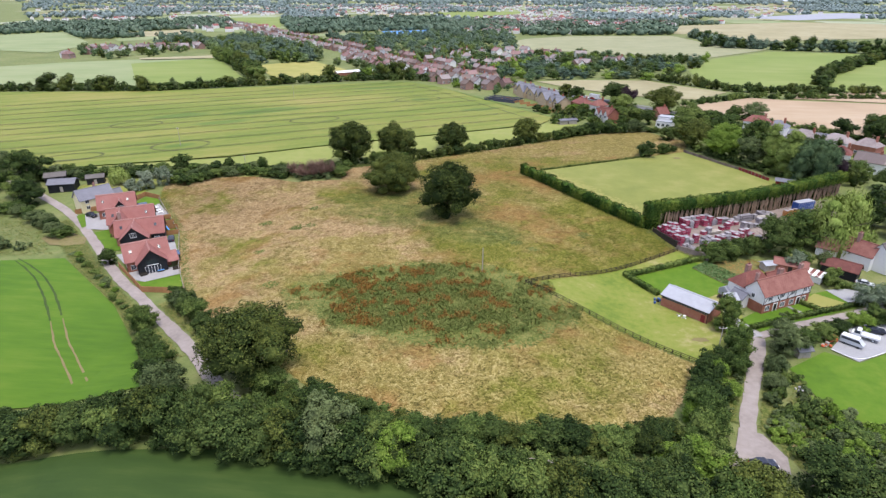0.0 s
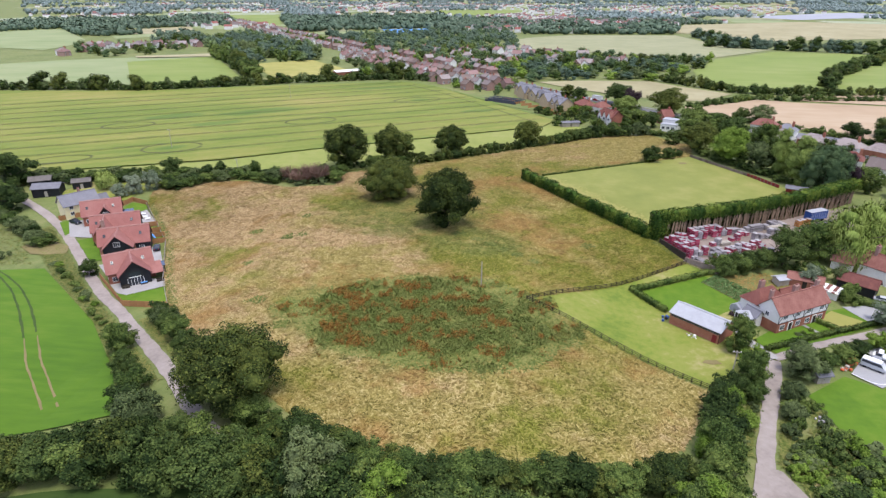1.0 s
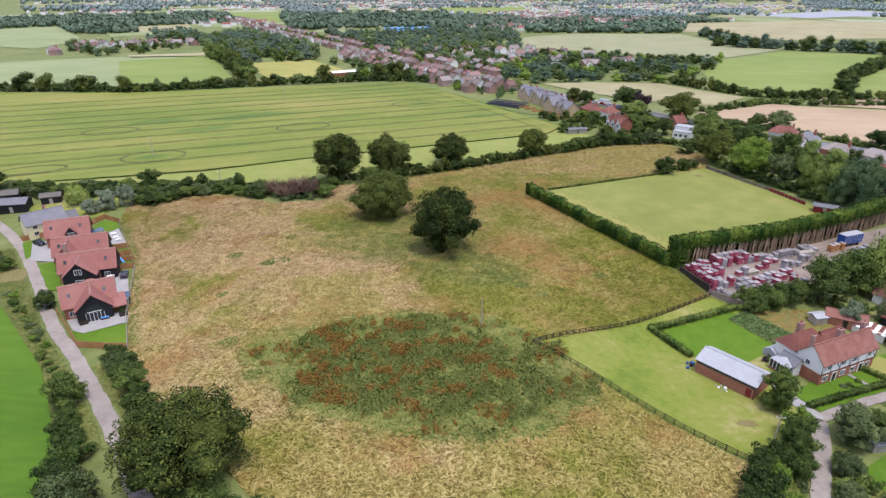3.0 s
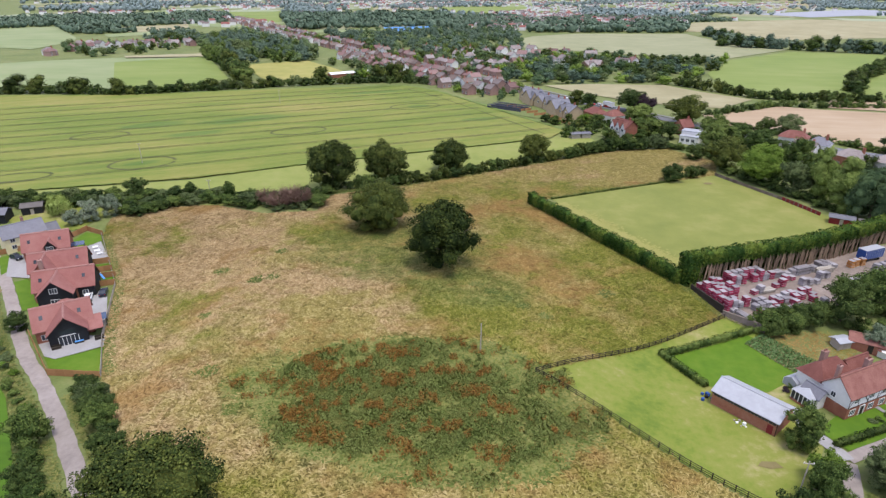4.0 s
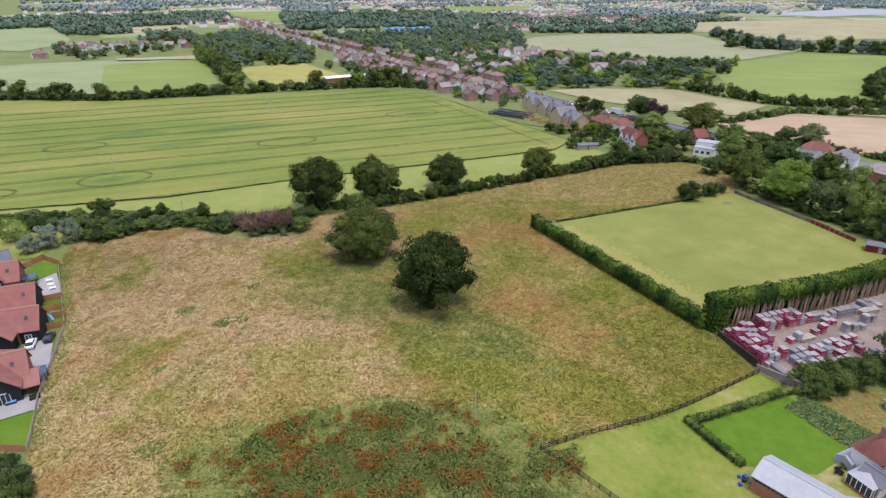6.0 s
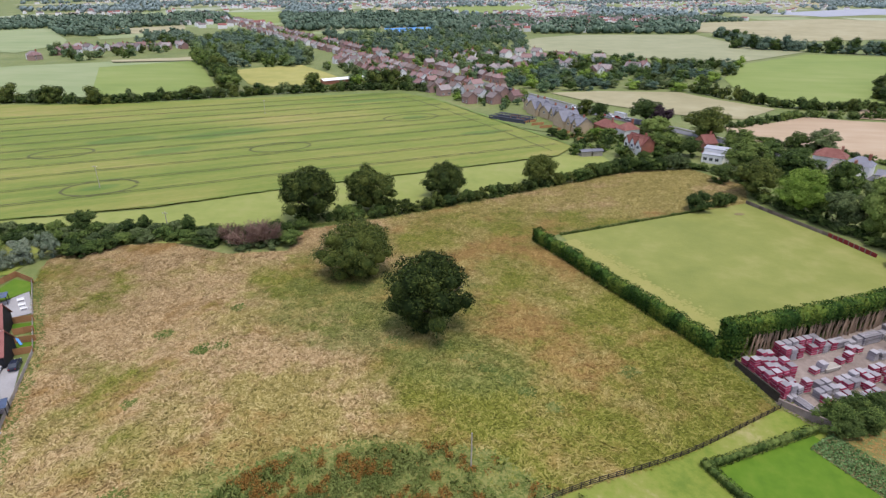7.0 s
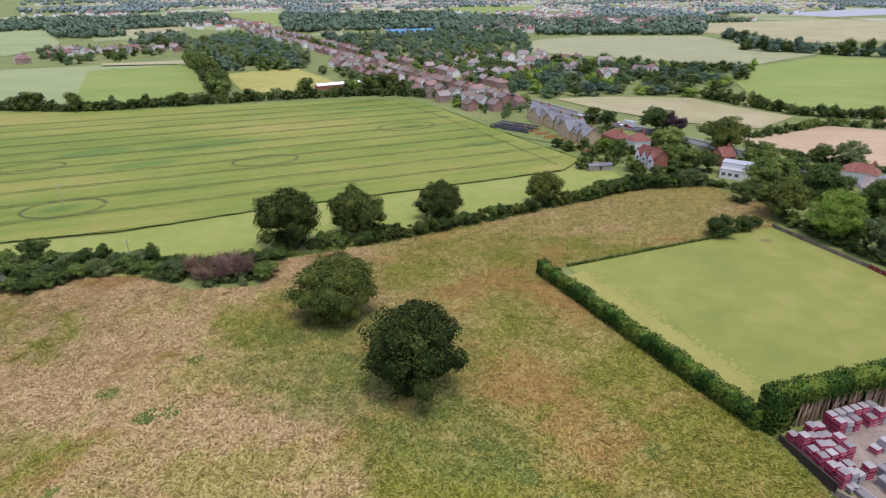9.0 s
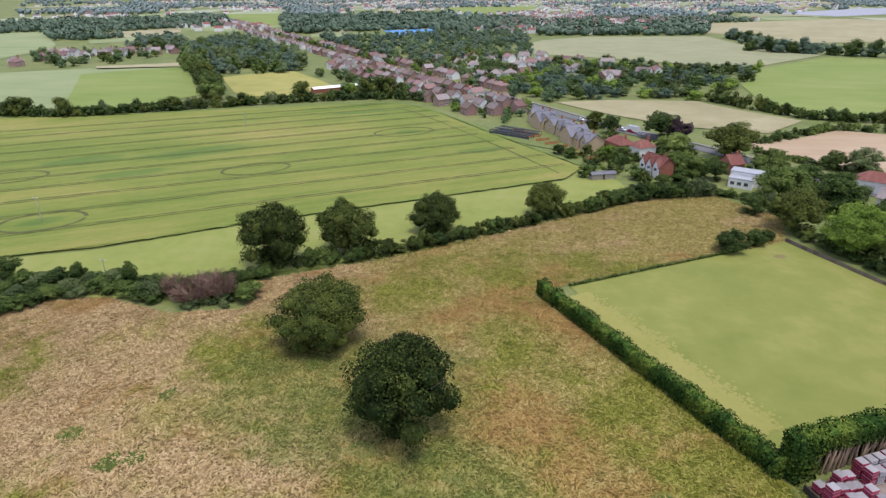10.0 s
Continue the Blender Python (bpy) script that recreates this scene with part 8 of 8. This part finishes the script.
for x, y, r, h, c in ((90, 374, 11, 15.5, "oak"), (67, 409, 9, 12.5, "dark"), (74, 402, 6, 11, "purple"), (66.5, 372, 7.5, 11.5, "lime"), (137, 356, 6.5, 10.5, "greyleaf"), (128, 362, 5, 8, "dark"), (43, 416, 5, 9, "dark"), (36, 428, 5, 9, "oak"), (62, 352, 5.5, 7.5, "mid"), (69, 346, 6, 8, "mid"), (75, 340, 5, 8, "dark"), (98, 345, 8, 11, "mid"), (42, 362, 4.5, 7, "mid"), (36, 368, 4, 6, "bright"),
                       (104, 330, 7, 10, "mid"), (112, 322, 6.5, 10, "mid"), (120, 300, 6, 10, "mid"), (178, 310, 7, 11, "dark"), (168, 322, 6, 9, "dark"), (188, 330, 7, 10, "dark"), (132, 280, 5, 8, "greyleaf"), (134, 240, 5, 8, "mid"), (140, 228, 6, 9, "dark"), (60, 334, 3.6, 5.5, "mid"), (53, 331, 3, 4, "dark"), (-2, 470, 4.5, 8, "lime"), (20, 366, 3.5, 4.5, "mid"), (15, 372, 3, 4, "dark")):
    plant("round", c, x, y, r, h, "tree", "", "trees by the main road")
hedgerow([(106, 384), (124, 368), (150, 348), (175, 312), (200, 270)], 4.6, 1.0, 112, ["farbush"], ["dark", "mid"], (2.6, 3.6), (2.2, 4), "bushes of the roadside hedge", "dark green roadside hedge bush", "roadside_bush")
hedgerow([(112, 404), (135, 420), (160, 440), (190, 440), (260, 446)], 5, 1.2, 113, ["farbush"], ["dark", "mid"], (3, 4.5), (3, 5.5), "bushes of the east hedge", "dark green field hedge bush", "field_hedge_bush")
hedgerow([(250, 860), (285, 905), (282, 1000), (275, 1050)], 10, 3, 114, ["far"], ["dark", "fargreen"], (8, 11), (11, 16), "trees of the far east belt", "dark tree in far belt", "tree")
hedgerow([(262, 850), (320, 826), (380, 800), (440, 780)], 9, 4, 115, ["far"], ["dark", "fargreen"], (8, 12), (11, 17), "trees of the far east belt", "dark tree in far belt", "tree")
plant("farbush", "dark", 214, 722, 2.6, 4.5, "tree", "single small dark tree between fields")
hedgerow([(236, 500), (268, 560), (315, 627), (403, 730)], 8, 2.5, 116, ["far"], ["dark", "oak"], (6, 8), (8, 12), "trees of the east hedge", "dark tree in east field hedge", "tree")


# the far woods and town, too many to count
def far_stuff(name, spots, mat, label, r0, seed):
    rng = np.random.default_rng(seed)
    V, Q, T, N, n = [], [], [], [], 0
    protos = []
    for k in range(5):
        v, t, q, nn, m = [], [], [], [], 0
        for j in range(4):
            a, f = ball(rng, np.array([*rng.uniform(-0.5, 0.5, 2), rng.uniform(0.45, 0.95)]), rng.uniform(0.45, 0.65), 0.9, 0.2, 1)
            v.append(a)
            nn.append((a - a.mean(0)) / np.linalg.norm(a - a.mean(0), axis=1, keepdims=True))
            t.append(f + m)
            m += len(a)
        d = rng.normal(0, 1, (26, 3))
        d /= np.linalg.norm(d, axis=1, keepdims=True)
        d[:, 2] = abs(d[:, 2])
        a, f = cards(rng, d * [0.95, 0.95, 0.7] + [0, 0, 0.7], d, 0.42)
        v.append(a)
        q.append(f + m)
        nn.append(soft_normals(rng, d))
        protos.append((np.vstack(v), np.vstack(t), np.vstack(q), np.vstack(nn)))
    for x, y, s in spots:
        v, t, q, nn = protos[rng.integers(5)]
        N.append(nn)
        V.append(v * [r0 * s, r0 * s, r0 * s * rng.uniform(0.8, 1.15)] + [x, y, 0])
        T.append(t + n)
        Q.append(q + n)
        n += len(v)
    tagged(new(name, mesh_from(name, np.vstack(V), np.vstack(Q), [mat], np.vstack(T), np.vstack(N))), label, "wood", kind="stuff")


FIELDS = [pts for _, pts, _, _ in FAR] + [[(-246, 1122), (-168, 1171), (-153, 1048), (-213, 1020)]]


def spots(x_of, y0, y1, step, seed, cut):
    rnd = random.Random(seed)
    out = []
    y = y0
    while y < y1:
        half = x_of(y)
        st = step * (0.8 + y / 2600)
        x = -half * 1.05
        while x < half * 0.9:
            px, py = x + rnd.uniform(-0.5, 0.5) * st, y + rnd.uniform(-0.5, 0.5) * st
            v = noise.noise(Vector((px / 230, py / 340, 1.7))) + 0.5 * noise.noise(Vector((px / 80, py / 120, 5.2)))
            if v > cut and not any(inside(px, py, f) for f in FIELDS) and not (py < 1350 and near_road(px, py, 24, 10)):
                out.append((px, py, rnd.uniform(0.7, 1.3)))
            x += st
        y += st
    return out


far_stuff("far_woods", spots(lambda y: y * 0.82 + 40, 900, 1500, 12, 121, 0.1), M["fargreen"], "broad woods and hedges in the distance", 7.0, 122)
# Both woods on the horizon take their haze from the leaf colour.
far_stuff("horizon_woods", spots(lambda y: y * 0.8, 1500, 3400, 16, 123, 0.14), M["farblue"], "woods near the horizon, leaves tinted for haze", 8.0, 124)
far_stuff("skyline_woods", spots(lambda y: y * 0.8, 3400, 4840, 36, 141, -0.05), M["farblue"], "woods along the skyline, leaves tinted for haze", 17.0, 142)
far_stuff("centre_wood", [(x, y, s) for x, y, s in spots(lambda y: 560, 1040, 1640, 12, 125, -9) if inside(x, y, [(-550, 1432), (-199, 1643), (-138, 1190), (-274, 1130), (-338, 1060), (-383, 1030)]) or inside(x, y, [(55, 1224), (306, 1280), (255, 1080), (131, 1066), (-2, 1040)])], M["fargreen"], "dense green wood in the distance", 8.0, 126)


def town(name, centres, seed):
    rng = np.random.default_rng(seed)
    V, F, mi, n = [], [], [], 0
    for cx, cy, sx, sy, count in centres:
        for _ in range(count):
            tone = rng.choice([0, 0, 2]), rng.choice([1, 1, 2])
            x, y = rng.normal(cx, sx), rng.normal(cy, sy)
            if any(inside(x, y, f) for f in FIELDS):
                continue
            L, W, e, r = rng.uniform(8, 16), 8, 5.2, rng.uniform(7.6, 9)
            a = rng.uniform(0, np.pi)
            p = np.array([(-L / 2, -W / 2, 0), (L / 2, -W / 2, 0), (L / 2, W / 2, 0), (-L / 2, W / 2, 0), (-L / 2, -W / 2, e), (L / 2, -W / 2, e), (L / 2, W / 2, e), (-L / 2, W / 2, e), (-L / 2, 0, r), (L / 2, 0, r)])
            p = np.stack([p[:, 0] * np.cos(a) - p[:, 1] * np.sin(a) + x, p[:, 0] * np.sin(a) + p[:, 1] * np.cos(a) + y, p[:, 2]], 1)
            V.append(p)
            for f, m in (((0, 1, 5, 4), 0), ((1, 2, 6, 9, 5), 0), ((2, 3, 7, 6), 0), ((3, 0, 4, 8, 7), 0), ((4, 5, 9, 8), tone[1]), ((6, 7, 8, 9), tone[1])):
                F.append([k + n for k in f])
                mi.append(m)
            n += 10
    me = bpy.data.meshes.new(name)
    me.from_pydata([tuple(v) for v in np.vstack(V)], [], F)
    me.materials.append(M["render"])
    me.materials.append(M["roof_brown"])
    me.materials.append(M["roof_red"])
    me.materials.append(M["cream"])
    me.polygons.foreach_set("material_index", mi)
    tagged(new(name, me), "roofs and pale walls of the distant town", "town", kind="stuff")


town("far_town", [(120, 1500, 110, 90, 220), (40, 1350, 90, 50, 110), (250, 1420, 60, 60, 80), (20, 1150, 90, 50, 50), (-380, 1500, 90, 60, 60), (-700, 2000, 200, 120, 120), (300, 2000, 200, 120, 120), (-200, 2300, 260, 180, 120), (500, 2500, 300, 250, 120), (-500, 2600, 400, 220, 160), (-560, 1180, 60, 60, 22), (-900, 1500, 160, 90, 40), (-700, 1360, 60, 40, 16), (0, 2900, 600, 200, 200), (-1300, 2500, 300, 250, 90), (-40, 1700, 80, 60, 40), (1000, 2600, 300, 200, 60)], 131)
